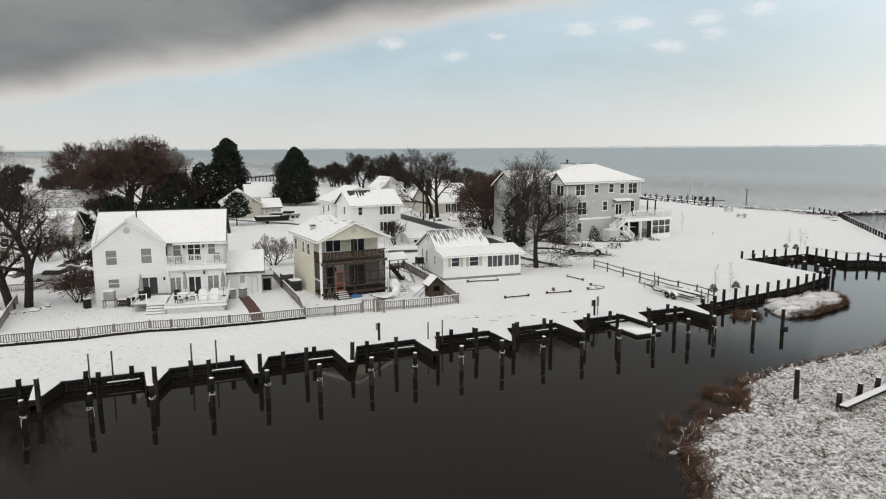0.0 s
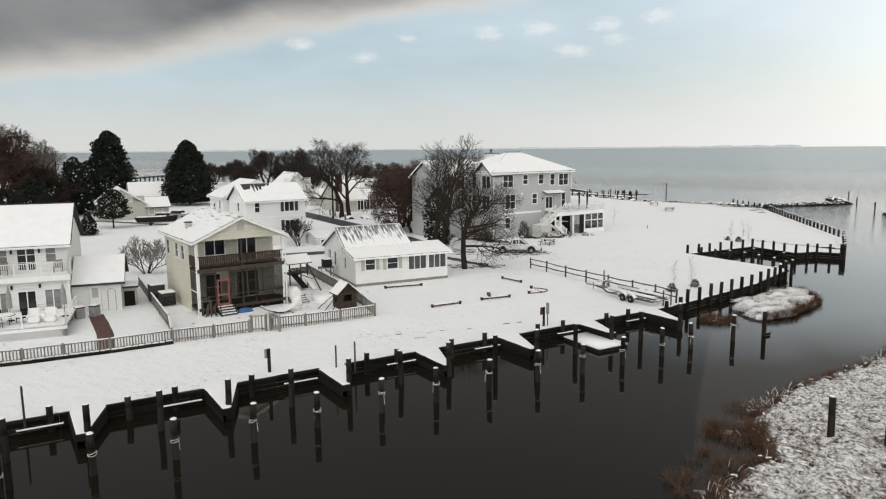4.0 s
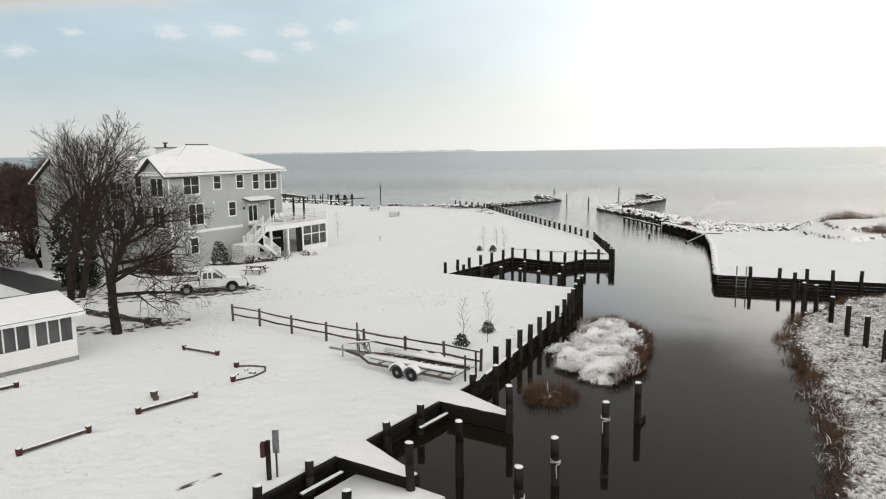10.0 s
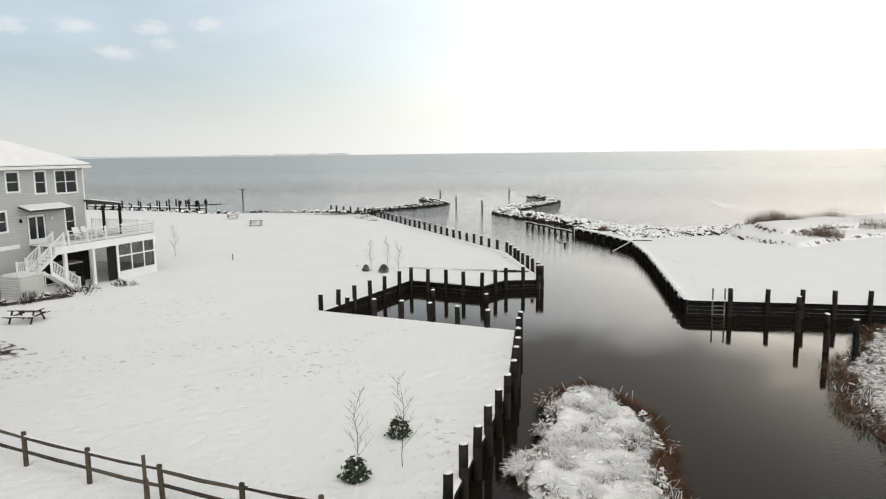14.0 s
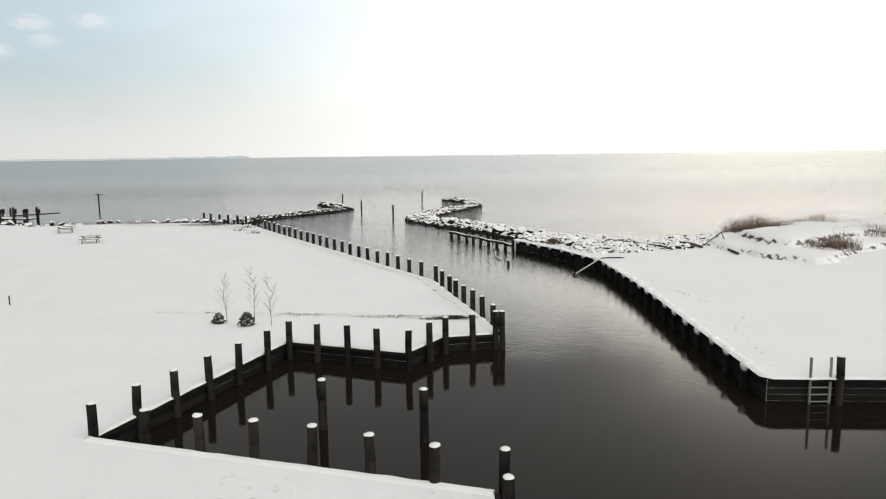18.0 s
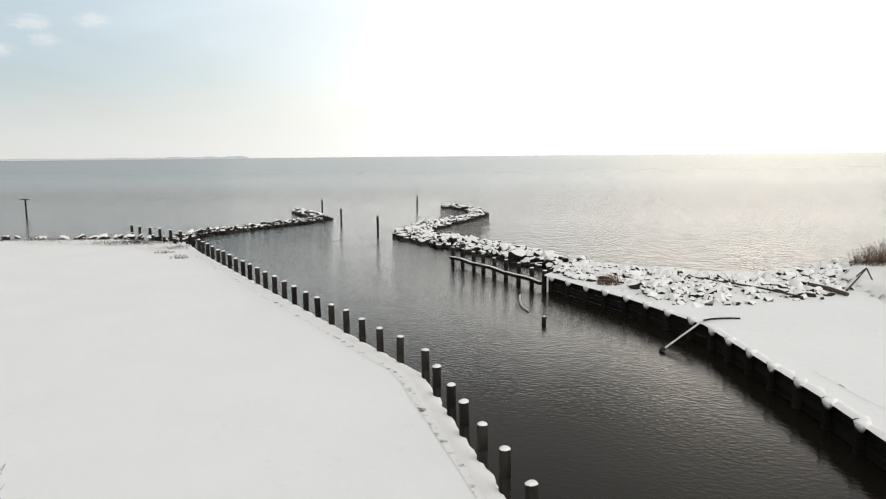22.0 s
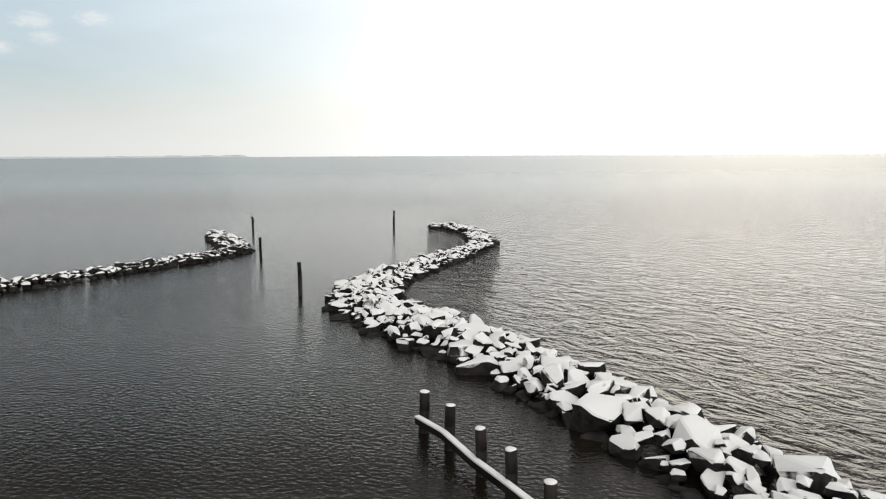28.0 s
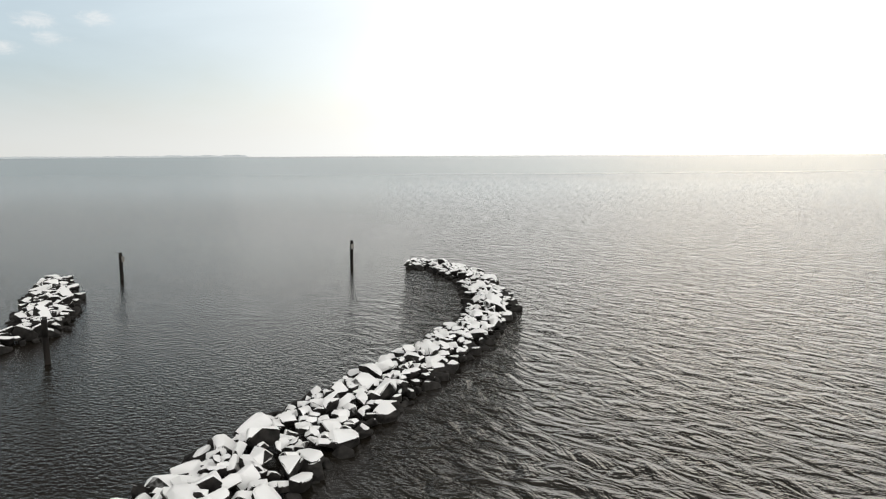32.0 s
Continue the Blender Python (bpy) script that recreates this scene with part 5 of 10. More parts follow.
for i, (x, y, r_, n_) in enumerate(((11.6, -30.9, 0.75, 70), (12.6, -37.0, 0.7, 30), (13.9, -40.0, 0.8, 26), (10.9, -27.6, 0.5, 16), (12.0, -34.3, 0.6, 18))):
    ring = [(x + r_ * math.cos(k * 1.05) * (1 + 0.25 * math.sin(k * 2.3 + i)), y + r_ * math.sin(k * 1.05)) for k in range(6)]
    marsh("reed_clump", ring, "sparse russet reeds standing in shallow water", z=0.02, cell=0.3, seed=5.1 + i, tufts=n_, lumps=0, tall=0.75)
# what is left of a landing in the marsh: a snowed plank on three stubs
old = thing("old_landing", label="fallen snowed plank on three old pilings in the marsh", category="landing")
posts_of(old, [(17.2, -28.5), (17.45, -26.3), (17.6, -24.0)], LOW)
for k, (w_, z_, m_) in enumerate(((0.42, 0.62, DARKWOOD), (0.40, 0.71, SNOW))):
    b = bmesh.new()
    beam(b, (17.62, -29.1, z_), (18.25, -22.6, z_ + 0.06), w_, 0.12 if k == 0 else 0.06)
    part("plank" if k == 0 else "snow_strip", b, m_, old)

# ---- houses ----
def wall(parent, name, x0, x1, z0, z1, y, openings, material, thick=0.16, axis="x", out=-1, label=""):
    """A wall in one plane with real openings (a0, a1, z0, z1). axis x: runs along x at y, its outer face towards out."""
    b = bmesh.new()
    xs = sorted({x0, x1, *[o[0] for o in openings], *[o[1] for o in openings]})
    zs = sorted({z0, z1, *[o[2] for o in openings], *[o[3] for o in openings]})
    for xa, xb in zip(xs, xs[1:]):
        for za, zb in zip(zs, zs[1:]):
            cx, cz = (xa + xb) / 2, (za + zb) / 2
            if any(o[0] < cx < o[1] and o[2] < cz < o[3] for o in openings):
                continue
            ya, yb = sorted((y, y - out * thick))
            box(b, xa, xb, ya, yb, za, zb) if axis == "x" else box(b, ya, yb, xa, xb, za, zb)
    bmesh.ops.remove_doubles(b, verts=b.verts[:], dist=0.0005)
    b.verts.index_update()
    seen, dead = {}, []
    for f in b.faces:
        k = tuple(sorted(v.index for v in f.verts))
        if k in seen:
            dead += [f, seen[k]]
        else:
            seen[k] = f
    bmesh.ops.delete(b, geom=list(set(dead)), context="FACES_ONLY")
    return part(name, b, material, parent, label)


def window(parent, a0, a1, z0, z1, y, axis="x", out=-1, bars=(1, 1), trim=None, trim_w=0.10, glass=None, name="window", sill=True, shutters=None):
    """A window set in an opening: casing proud of the wall, sash bars, recessed panes."""
    trim = trim or WHITE
    glass = glass or GLASS

    def bx(b, p0, p1, q0, q1, d0, d1):
        ya, yb = sorted((y + out * d0, y + out * d1))
        box(b, p0, p1, ya, yb, q0, q1) if axis == "x" else box(b, ya, yb, p0, p1, q0, q1)

    w = bmesh.new()
    t_ = trim_w
    for p0, p1, q0, q1 in ((a0 - t_, a1 + t_, z1, z1 + t_), (a0 - t_, a1 + t_, z0 - t_, z0), (a0 - t_, a0, z0, z1), (a1, a1 + t_, z0, z1)):
        bx(w, p0, p1, q0, q1, -0.10, 0.035)
    ob = part(name, w, trim, parent)
    b = bmesh.new()
    nx, nz = bars
    for i in range(1, nx + 1) if nx > 0 else []:
        c = a0 + (a1 - a0) * i / (nx + 1)
        bx(b, c - 0.035, c + 0.035, z0, z1, -0.09, -0.01)
    for i in range(1, nz + 1) if nz > 0 else []:
        c = z0 + (z1 - z0) * i / (nz + 1)
        bx(b, a0, a1, c - 0.022, c + 0.022, -0.085, -0.015)
    if len(b.verts):
        part("sash_bar", b, trim, ob)
    else:
        b.free()
    for i in range(nx + 1):
        g = bmesh.new()
        c0, c1 = a0 + (a1 - a0) * i / (nx + 1), a0 + (a1 - a0) * (i + 1) / (nx + 1)
        bx(g, c0 + 0.01, c1 - 0.01, z0 + 0.005, z1 - 0.005, -0.075, -0.055)
        part("pane", g, glass, ob)
    if shutters:
        for s0, s1 in ((a0 - t_ - 0.34, a0 - t_ - 0.02), (a1 + t_ + 0.02, a1 + t_ + 0.34)):
            b = bmesh.new()
            bx(b, s0, s1, z0 - 0.05, z1 + 0.05, 0.0, 0.04)
            part("shutter", b, shutters, parent)
    return ob


def gable(parent, x0, x1, y0, y1, z0, z1, material, axis="x", name="gable", peak=None):
    """The triangle of wall under a roof: it spans x0..x1 (or y), and is y0..y1 thick."""
    b = bmesh.new()
    m = (x0 + x1) / 2 if peak is None else peak
    tri = [(x0, z0), (x1, z0), (m, z1)]
    if axis == "x":
        a = [b.verts.new((x, y0, z)) for x, z in tri]
        c = [b.verts.new((x, y1, z)) for x, z in tri]
    else:
        a = [b.verts.new((y0, x, z)) for x, z in tri]
        c = [b.verts.new((y1, x, z)) for x, z in tri]
    b.faces.new(a)
    b.faces.new(c[::-1])
    for i in range(3):
        b.faces.new((a[i], c[i], c[(i + 1) % 3], a[(i + 1) % 3]))
    bmesh.ops.recalc_face_normals(b, faces=b.faces[:])
    return part(name, b, material, parent)


def roof_plane(parent, corners, snow=True, thick=0.14, over=0.09, material=None, name="roof", snow_mat=None):
    b = bmesh.new()
    slab(b, corners, thick)
    r = part(name, b, material or SHINGLE, parent)
    if snow:
        c = sum((Vector(p) for p in corners), Vector()) / len(corners)
        top = []
        for p in corners:
            p = Vector(p)
            d = (c - p)
            top.append(tuple(p + d.normalized() * 0.05 + Vector((0, 0, over))))
        b = bmesh.new()
        slab(b, top, over - 0.004)
        part("snow_cover", b, snow_mat or SNOW, r, "smooth roof snow")
    return r


def eave_trim(parent, p, q, h=0.16, t_=0.05, material=None, name="fascia"):
    b = bmesh.new()
    beam(b, p, q, t_, h)
    return part(name, b, material or WHITE, parent)


def gable_roof(parent, x0, x1, y0, y1, ze, zr, axis="x", over=0.35, snow_mat=None, snow=True, material=None, ridge=None):
    """Two slopes over a rectangle; axis is the ridge's direction."""
    if axis == "x":
        m = (y0 + y1) / 2 if ridge is None else ridge
        for ya, s in ((y0, -1), (y1, 1)):
            k = over * (zr - ze) / abs(m - ya)
            roof_plane(parent, [(x0 - over, ya + s * over, ze - k), (x1 + over, ya + s * over, ze - k), (x1 + over, m, zr), (x0 - over, m, zr)], snow, material=material, snow_mat=snow_mat)
            eave_trim(parent, (x0 - over, ya + s * (over + 0.02), ze - k - 0.10), (x1 + over, ya + s * (over + 0.02), ze - k - 0.10))
            for xx in (x0 - over - 0.02, x1 + over + 0.02):
                eave_trim(parent, (xx, ya + s * over, ze - k - 0.10), (xx, m, zr - 0.10), name="rake")
    else:
        m = (x0 + x1) / 2 if ridge is None else ridge
        for xa, s in ((x0, -1), (x1, 1)):
            k = over * (zr - ze) / abs(m - xa)
            roof_plane(parent, [(xa + s * over, y0 - over, ze - k), (xa + s * over, y1 + over, ze - k), (m, y1 + over, zr), (m, y0 - over, zr)], snow, material=material, snow_mat=snow_mat)
            eave_trim(parent, (xa + s * (over + 0.02), y0 - over, ze - k - 0.10), (xa + s * (over + 0.02), y1 + over, ze - k - 0.10))
            for yy in (y0 - over - 0.02, y1 + over + 0.02):
                eave_trim(parent, (xa + s * over, yy, ze - k - 0.10), (m, yy, zr - 0.10), name="rake")


def railing(parent, p, q, h=0.95, post=0.10, step=1.6, material=None, balusters=True, gap=0.14, rail=0.07):
    """Posts, two rails and balusters from p to q at floor height."""
    material = material or WHITE
    p, q = Vector(p), Vector(q)
    L_ = (q - p).length
    n = max(1, round(L_ / step))
    for i in range(n + 1):
        c = p.lerp(q, i / n)
        part("rail_post", rounded(boxes((c.x - post / 2, c.x + post / 2, c.y - post / 2, c.y + post / 2, c.z, c.z + h + 0.06)), 0.01), material, parent)
    for z in (h - 0.03, 0.12):
        b = bmesh.new()
        beam(b, p + Vector((0, 0, z)), q + Vector((0, 0, z)), rail, 0.05)
        part("handrail" if z > 0.5 else "bottom_rail", b, material, parent)
    if balusters:
        k = int(L_ / gap)
        me = mesh_of(boxes((-0.018, 0.018, -0.018, 0.018, 0.13, h - 0.05)), material)
        for i in range(1, k):
            c = p.lerp(q, i / k)
            o = part("baluster", me, None, parent)
            o.location = c


def steps(parent, x0, x1, y0, y1, z0, z1, n, material, axis="y"):
    """A flight that climbs from y0 at z0 to y1 at z1, with snow on each tread."""
    for i in range(n):
        ya, yb = y0 + (y1 - y0) * i / n, y0 + (y1 - y0) * (i + 1) / n
        z = z0 + (z1 - z0) * (i + 1) / n
        ya, yb = sorted((ya, yb))
        d = (x0, x1, ya, yb, z - 0.06, z) if axis == "y" else (ya, yb, x0, x1, z - 0.06, z)
        s = part("tread", boxes(d), material, parent)
        e_ = (d[0] + 0.03, d[1] - 0.03, d[2] + 0.02, d[3] - 0.02, z + 0.003, z + 0.05)
        part("snow_strip", rounded(boxes(e_), 0.015), SNOW, s)
    for c in (x0, x1):
        b = bmesh.new()
        pa, pb = ((c, y0, z0), (c, y1, z1 - 0.05)) if axis == "y" else ((y0, c, z0), (y1, c, z1 - 0.05))
        beam(b, pa, pb, 0.05, 0.24)
        part("stringer", b, material, parent)


# -- three-storey grey house by the point --
g = thing("grey_house", -35.4, 9.8, 0, 77.8, "three-storey light grey house with white trim and snowed hip roof", "house")
GW, GD, GE = 14.43, 9.2, 9.80
front = [(1.70, 3.40, 7.72, 9.27), (5.22, 6.02, 8.03, 9.25), (8.10, 8.96, 7.98, 9.25), (10.30, 11.08, 7.76, 9.25), (11.97, 13.75, 7.68, 9.25),
         (2.10, 3.78, 4.78, 6.68), (6.94, 7.78, 5.28, 6.60), (9.35, 10.85, 4.12, 6.25), (12.56, 13.28, 4.5, 6.45), (2.10, 2.92, 2.08, 3.50)]
wall(g, "front_wall", 0, GW, 0.5, GE, 0, front, GSIDE)
wall(g, "back_wall", 0, GW, 0.5, GE, GD, [], GSIDE, out=1)
wall(g, "right_wall", 0.16, GD - 0.16, 0.5, GE, GW, [(2.0, 3.4, 4.5, 6.4), (5.0, 6.4, 4.5, 6.4), (2.0, 3.4, 7.7, 9.2), (5.5, 6.9, 7.7, 9.2)], GSIDE, axis="y", out=1)
left_w = [(0.75, 2.45, 7.6, 9.2), (3.8, 4.7, 7.6, 9.2), (0.75, 2.45, 4.7, 6.6), (3.8, 4.7, 4.7, 6.6)]
wall(g, "left_wall", 0.16, GD - 0.16, 0.5, GE, 0, left_w, GSIDE, axis="y", out=-1)
for i, o in enumerate(front):
    if i == 7:
        continue
    window(g, *o, 0, bars=(1, 1) if o[1] - o[0] > 1.2 else (0, 1), trim_w=0.12)
for o in left_w:
    window(g, *o, 0, axis="y", out=-1, bars=(1, 0) if o[1] - o[0] > 1.2 else (0, 1), trim_w=0.12)
for o in [(2.0, 3.4, 4.5, 6.4), (5.0, 6.4, 4.5, 6.4), (2.0, 3.4, 7.7, 9.2), (5.5, 6.9, 7.7, 9.2)]:
    window(g, *o, GW, axis="y", out=1, bars=(1, 1), trim_w=0.12)
dr = part("door", boxes((9.4, 10.8, 0.0, 0.06, 4.12, 6.22)), WHITE, g, "white glazed double door")
for a in (9.52, 10.16):
    part("pane", boxes((a, a + 0.5, -0.02, -0.004, 4.5, 6.05)), GLASS, dr)
part("trim_band", boxes((-0.03, 8.6, -0.05, -0.004, 3.98, 4.26)), WHITE, g)
part("corner_board", boxes((GW - 0.1, GW + 0.03, -0.03, -0.003, 0.8, GE)), WHITE, g)
part("corner_board", boxes((-0.03, 0.1, -0.03, -0.003, 0.8, GE)), WHITE, g)
part("vent_hood", rounded(boxes((4.85, 5.1, -0.12, 0, 6.62, 6.86)), 0.02), WHITE, g)
part("porch_lamp", rounded(boxes((11.2, 11.36, -0.16, 0, 5.75, 6.0)), 0.03), WHITE, g)
part("porch_lamp", rounded(boxes((8.75, 8.9, -0.16, 0, 5.75, 6.0)), 0.03), DARKWOOD, g)
roof_plane(g, [(8.75, -1.1, 6.62), (12.3, -1.1, 6.62), (12.3, 0, 6.9), (8.75, 0, 6.9)], name="portico_roof", thick=0.12)
# hip roof
ov, rz_ = 0.45, 12.28
r0, r1, ry_ = 6.1, 8.6, 4.6
A_, B_, C_, D_ = (-ov, -ov, GE - 0.1), (GW + ov, -ov, GE - 0.1), (GW + ov, GD + ov, GE - 0.1), (-ov, GD + ov, GE - 0.1)
E_, F_ = (r0, ry_, rz_), (r1, ry_, rz_)
for cs in ((A_, B_, F_, E_), (B_, C_, F_), (C_, D_, E_, F_), (D_, A_, E_)):
    roof_plane(g, list(cs))
for p, q in ((A_, B_), (B_, C_), (C_, D_), (D_, A_)):
    eave_trim(g, Vector(p) - Vector((0, 0, 0.14)), Vector(q) - Vector((0, 0, 0.14)), h=0.2)
part("ridge_vent", boxes((r0 - 0.1, r1 + 0.1, ry_ - 0.12, ry_ + 0.12, rz_ + 0.0, rz_ + 0.13)), SHINGLE, g)
# cross gable on the land side and a rear wing with its chimney
gable(g, 0.0, 3.5, -0.25, -0.05, GE - 0.3, 10.95, GSIDE, axis="y")
for sgn, ye in ((-1, -0.4), (1, 3.9)):
    roof_plane(g, [(-0.7, ye, 9.35), (3.0, ye, 9.35), (3.0, 1.75, 11.1), (-0.7, 1.75, 11.1)])
wall(g, "wing_wall", -5.4, 0, 0.5, 9.2, 5.2, [(-4.4, -3.2, 7.4, 8.9), (-2.2, -1.0, 7.4, 8.9), (-4.4, -3.2, 4.6, 6.4), (-2.2, -1.0, 4.6, 6.4)], GSIDE)
for o in [(-4.4, -3.2, 7.4, 8.9), (-2.2, -1.0, 7.4, 8.9), (-4.4, -3.2, 4.6, 6.4), (-2.2, -1.0, 4.6, 6.4)]:
    window(g, *o, 5.2, bars=(1, 1), trim_w=0.12)
wall(g, "wing_wall", 5.36, 11.8, 0.5, 9.2, -5.4, [], GSIDE, axis="y")
gable_roof(g, -5.4, 2.5, 5.2, 11.8, 9.2, 11.3, axis="x")
gable(g, 5.2, 11.8, -5.3, -5.15, 9.2, 11.2, GSIDE, axis="y")
wall(g, "rear_wall", 6.0, 13.6, 0.5, 8.6, 15.0, [], GSIDE, out=1)
wall(g, "rear_wall", GD + 0.01, 14.84, 0.5, 8.6, 6.0, [], GSIDE, axis="y")
wall(g, "rear_wall", GD + 0.01, 14.84, 0.5, 8.6, 13.6, [], GSIDE, axis="y", out=1)
gable_roof(g, 6.0, 13.6, 7.5, 15.0, 8.6, 10.6, axis="y")
gable(g, 6.0, 13.6, 14.84, 15.0, 8.6, 10.5, GSIDE)
ch = part("chimney", rounded(boxes((9.75, 11.3, 13.0, 14.4, 8.5, 12.1)), 0.03), WHITE, g, "white boxed chimney with a black flue")
part("chimney_cap", boxes((9.6, 11.45, 12.85, 14.55, 12.104, 12.2)), SHINGLE, ch)
b = bmesh.new()
tube(b, (10.53, 13.7, 12.2), (10.53, 13.7, 12.6), 0.13, 0.13, 10)
tube(b, (10.53, 13.7, 12.61), (10.53, 13.7, 12.75), 0.26, 0.26, 10)
part("flue", b, BLACK, ch)
# deck, carport and screened room
DX0, DX1, DY, DZ = 9.4, 19.0, -2.3, 4.02
part("deck_floor", boxes((DX0, DX1, DY, -0.004, DZ - 0.12, DZ)), GREYWOOD, g)
part("deck_floor", boxes((GW + 0.004, DX1, 0.0, 4.5, DZ - 0.12, DZ)), GREYWOOD, g)
part("deck_snow", rounded(boxes((DX0 + 0.1, DX1 - 0.1, DY + 0.1, -0.2, DZ + 0.003, DZ + 0.06)), 0.02), SNOW, g)
part("deck_snow", rounded(boxes((GW + 0.2, DX1 - 0.1, 0.0, 4.4, DZ + 0.003, DZ + 0.06)), 0.02), SNOW, g)
part("deck_fascia", boxes((DX0, DX1 + 0.05, DY - 0.06, DY - 0.004, DZ - 0.55, DZ)), WHITE, g)
part("deck_fascia", boxes((DX1 + 0.004, DX1 + 0.06, DY, 4.5, DZ - 0.55, DZ)), WHITE, g)
railing(g, (DX0 + 1.3, DY + 0.05, DZ), (DX1, DY + 0.05, DZ), h=1.0, gap=0.2, rail=0.06, balusters=False)
for zc in (0.35, 0.55, 0.75):
    b = bmesh.new()
    beam(b, (DX0 + 1.3, DY + 0.05, DZ + zc), (DX1, DY + 0.05, DZ + zc), 0.02, 0.02)
    part("rail_wire", b, METAL, g)
railing(g, (DX1 - 0.05, DY, DZ), (DX1 - 0.05, 4.4, DZ), h=1.0, gap=0.2)
for xx, w in ((DX0 + 0.9, 0.26), (12.75, 0.22), (15.0, 0.22), (DX1 - 0.1, 0.22)):
    part("porch_post", rounded(boxes((xx - w / 2, xx + w / 2, DY, DY + 0.22, 0.5, DZ - 0.13)), 0.015), WHITE, g)
part("skirt_wall", boxes((15.12, DX1 - 0.22, DY, DY + 0.12, 0.5, 1.35)), WSIDE, g)
part("skirt_wall", boxes((DX1 - 0.13, DX1, DY + 0.23, 4.4, 0.5, 1.35)), WSIDE, g)
for xx in (16.4, 17.7):
    part("mullion", boxes((xx - 0.05, xx + 0.05, DY + 0.02, DY + 0.1, 1.36, DZ - 0.56)), WHITE, g)
part("mullion", boxes((15.12, DX1 - 0.22, DY + 0.01, DY + 0.11, 2.5, 2.6)), WHITE, g)
for x0_, x1_ in ((15.12, 16.34), (16.46, 17.64), (17.76, 18.78)):
    part("screen", boxes((x0_, x1_, DY + 0.05, DY + 0.06, 1.36, DZ - 0.56)), SCREEN, g)
part("screen", boxes((DX1 - 0.08, DX1 - 0.07, DY + 0.24, 4.4, 1.36, DZ - 0.56)), SCREEN, g)
part("screen_door", rounded(boxes((14.0, 14.9, DY + 0.06, DY + 0.1, 0.8, DZ - 0.6)), 0.01), DARKWOOD, g)
# black sheet over the siding stands in for the shade inside the carport
part("porch_back_wall", boxes((10.0, 14.4, -0.02, -0.006, 0.8, DZ - 0.2)), DARKWOOD, g)
# shed roof on dark posts over the far end of the deck
roof_plane(g, [(14.3, -0.9, 7.0), (17.2, -0.9, 6.55), (17.2, 4.2, 6.55), (14.3, 4.2, 7.0)], name="pergola_roof")
for xx, yy in ((15.4, -0.8), (17.05, -0.8), (17.05, 4.0)):
    part("pergola_post", boxes((xx - 0.08, xx + 0.08, yy, yy + 0.16, DZ, 6.5)), DARKWOOD, g)
# stairs with a latticed landing
LZ = 2.42
part("landing", boxes((6.5, 8.5, DY, -0.6, LZ - 0.1, LZ)), WHITE, g)
part("landing_snow", rounded(boxes((6.6, 8.4, DY + 0.1, -0.7, LZ + 0.003, LZ + 0.07)), 0.02), SNOW, g)
b = bmesh.new()
for (xa, ya), (xb, yb) in (((6.5, DY), (8.5, DY)), ((6.5, DY), (6.5, -0.6)), ((8.5, DY), (9.9, DY))):
    L_ = math.hypot(xb - xa, yb - ya)
    ux, uy = (xb - xa) / L_, (yb - ya) / L_
    top = LZ - 0.12
    k = int(L_ / 0.17)
    for i in range(k + 1):
        c = i * L_ / k
        beam(b, (xa + ux * c, ya + uy * c, 0.7), (xa + ux * c, ya + uy * c, top if xa < 8.4 else top * 0.62), 0.06, 0.03)
    for i in range(9 if xa < 8.4 else 5):
        beam(b, (xa, ya, 0.8 + 0.17 * i), (xb, yb, 0.8 + 0.17 * i), 0.02, 0.06)
part("lattice", b, WHITE, g, "white lattice under the landing")["kind"] = "stuff"
part("lattice_back", boxes((6.56, 8.44, DY + 0.06, DY + 0.08, 0.7, LZ - 0.12)), TSIDE, g)
steps(g, DY + 0.1, DY + 1.0, 8.0, 10.3, LZ, DZ, 8, WHITE, axis="x")
steps(g, DY - 0.9, DY - 0.08, 8.3, 10.5, LZ, 0.75, 9, WHITE, axis="x")
railing(g, (6.5, DY + 0.03, LZ), (8.0, DY + 0.03, LZ), h=0.95, step=0.9)
railing(g, (8.0, DY + 0.03, LZ), (10.3, DY + 0.03, DZ), h=0.95, step=1.2)
railing(g, (8.3, DY - 0.9, LZ), (10.5, DY - 0.9, 0.8), h=0.95, step=1.2)
railing(g, (8.0, DY + 1.1, LZ), (10.3, DY + 1.1, DZ), h=0.95, step=1.2)

# -- white house with gable wing, balcony and deck --
w1 = thing("white_house", -37.42, -54.58, 0, 64.8, "two-storey white house with gable wing, balcony and snowed roof", "house")
wf = [(1.12, 2.05, 4.38, 5.72), (4.18, 5.08, 4.42, 5.80), (1.18, 2.12, 2.22, 3.0), (3.95, 5.45, 1.2, 3.02)]
wall(w1, "front_wall", 0, 6.35, 0.5, 6.2, 0, wf, WSIDE)
part("belt_trim", boxes((-0.02, 6.35, -0.05, -0.004, 3.42, 3.56)), WHITE, w1)
wall(w1, "left_wall", 0.16, 9.6, 0.5, 6.2, 0, [(2.5, 3.4, 4.3, 5.6), (6.0, 6.9, 4.3, 5.6)], WSIDE, axis="y")
for o in [(2.5, 3.4, 4.3, 5.6), (6.0, 6.9, 4.3, 5.6)]:
    window(w1, *o, 0, axis="y", bars=(0, 1), trim_w=0.07)
wall(w1, "back_wall", 0, 11.5, 0.5, 6.2, 9.6, [], WSIDE, out=1)
wall(w1, "right_wall", 1.36, 9.44, 0.5, 6.2, 11.5, [], WSIDE, axis="y", out=1)
up_ = [(6.88, 7.55, 4.78, 6.0), (8.22, 9.35, 4.3, 6.0), (10.08, 10.72, 4.84, 6.05)]
wall(w1, "upper_wall", 6.35, 11.5, 3.9, 6.2, 1.2, up_, WSIDE)
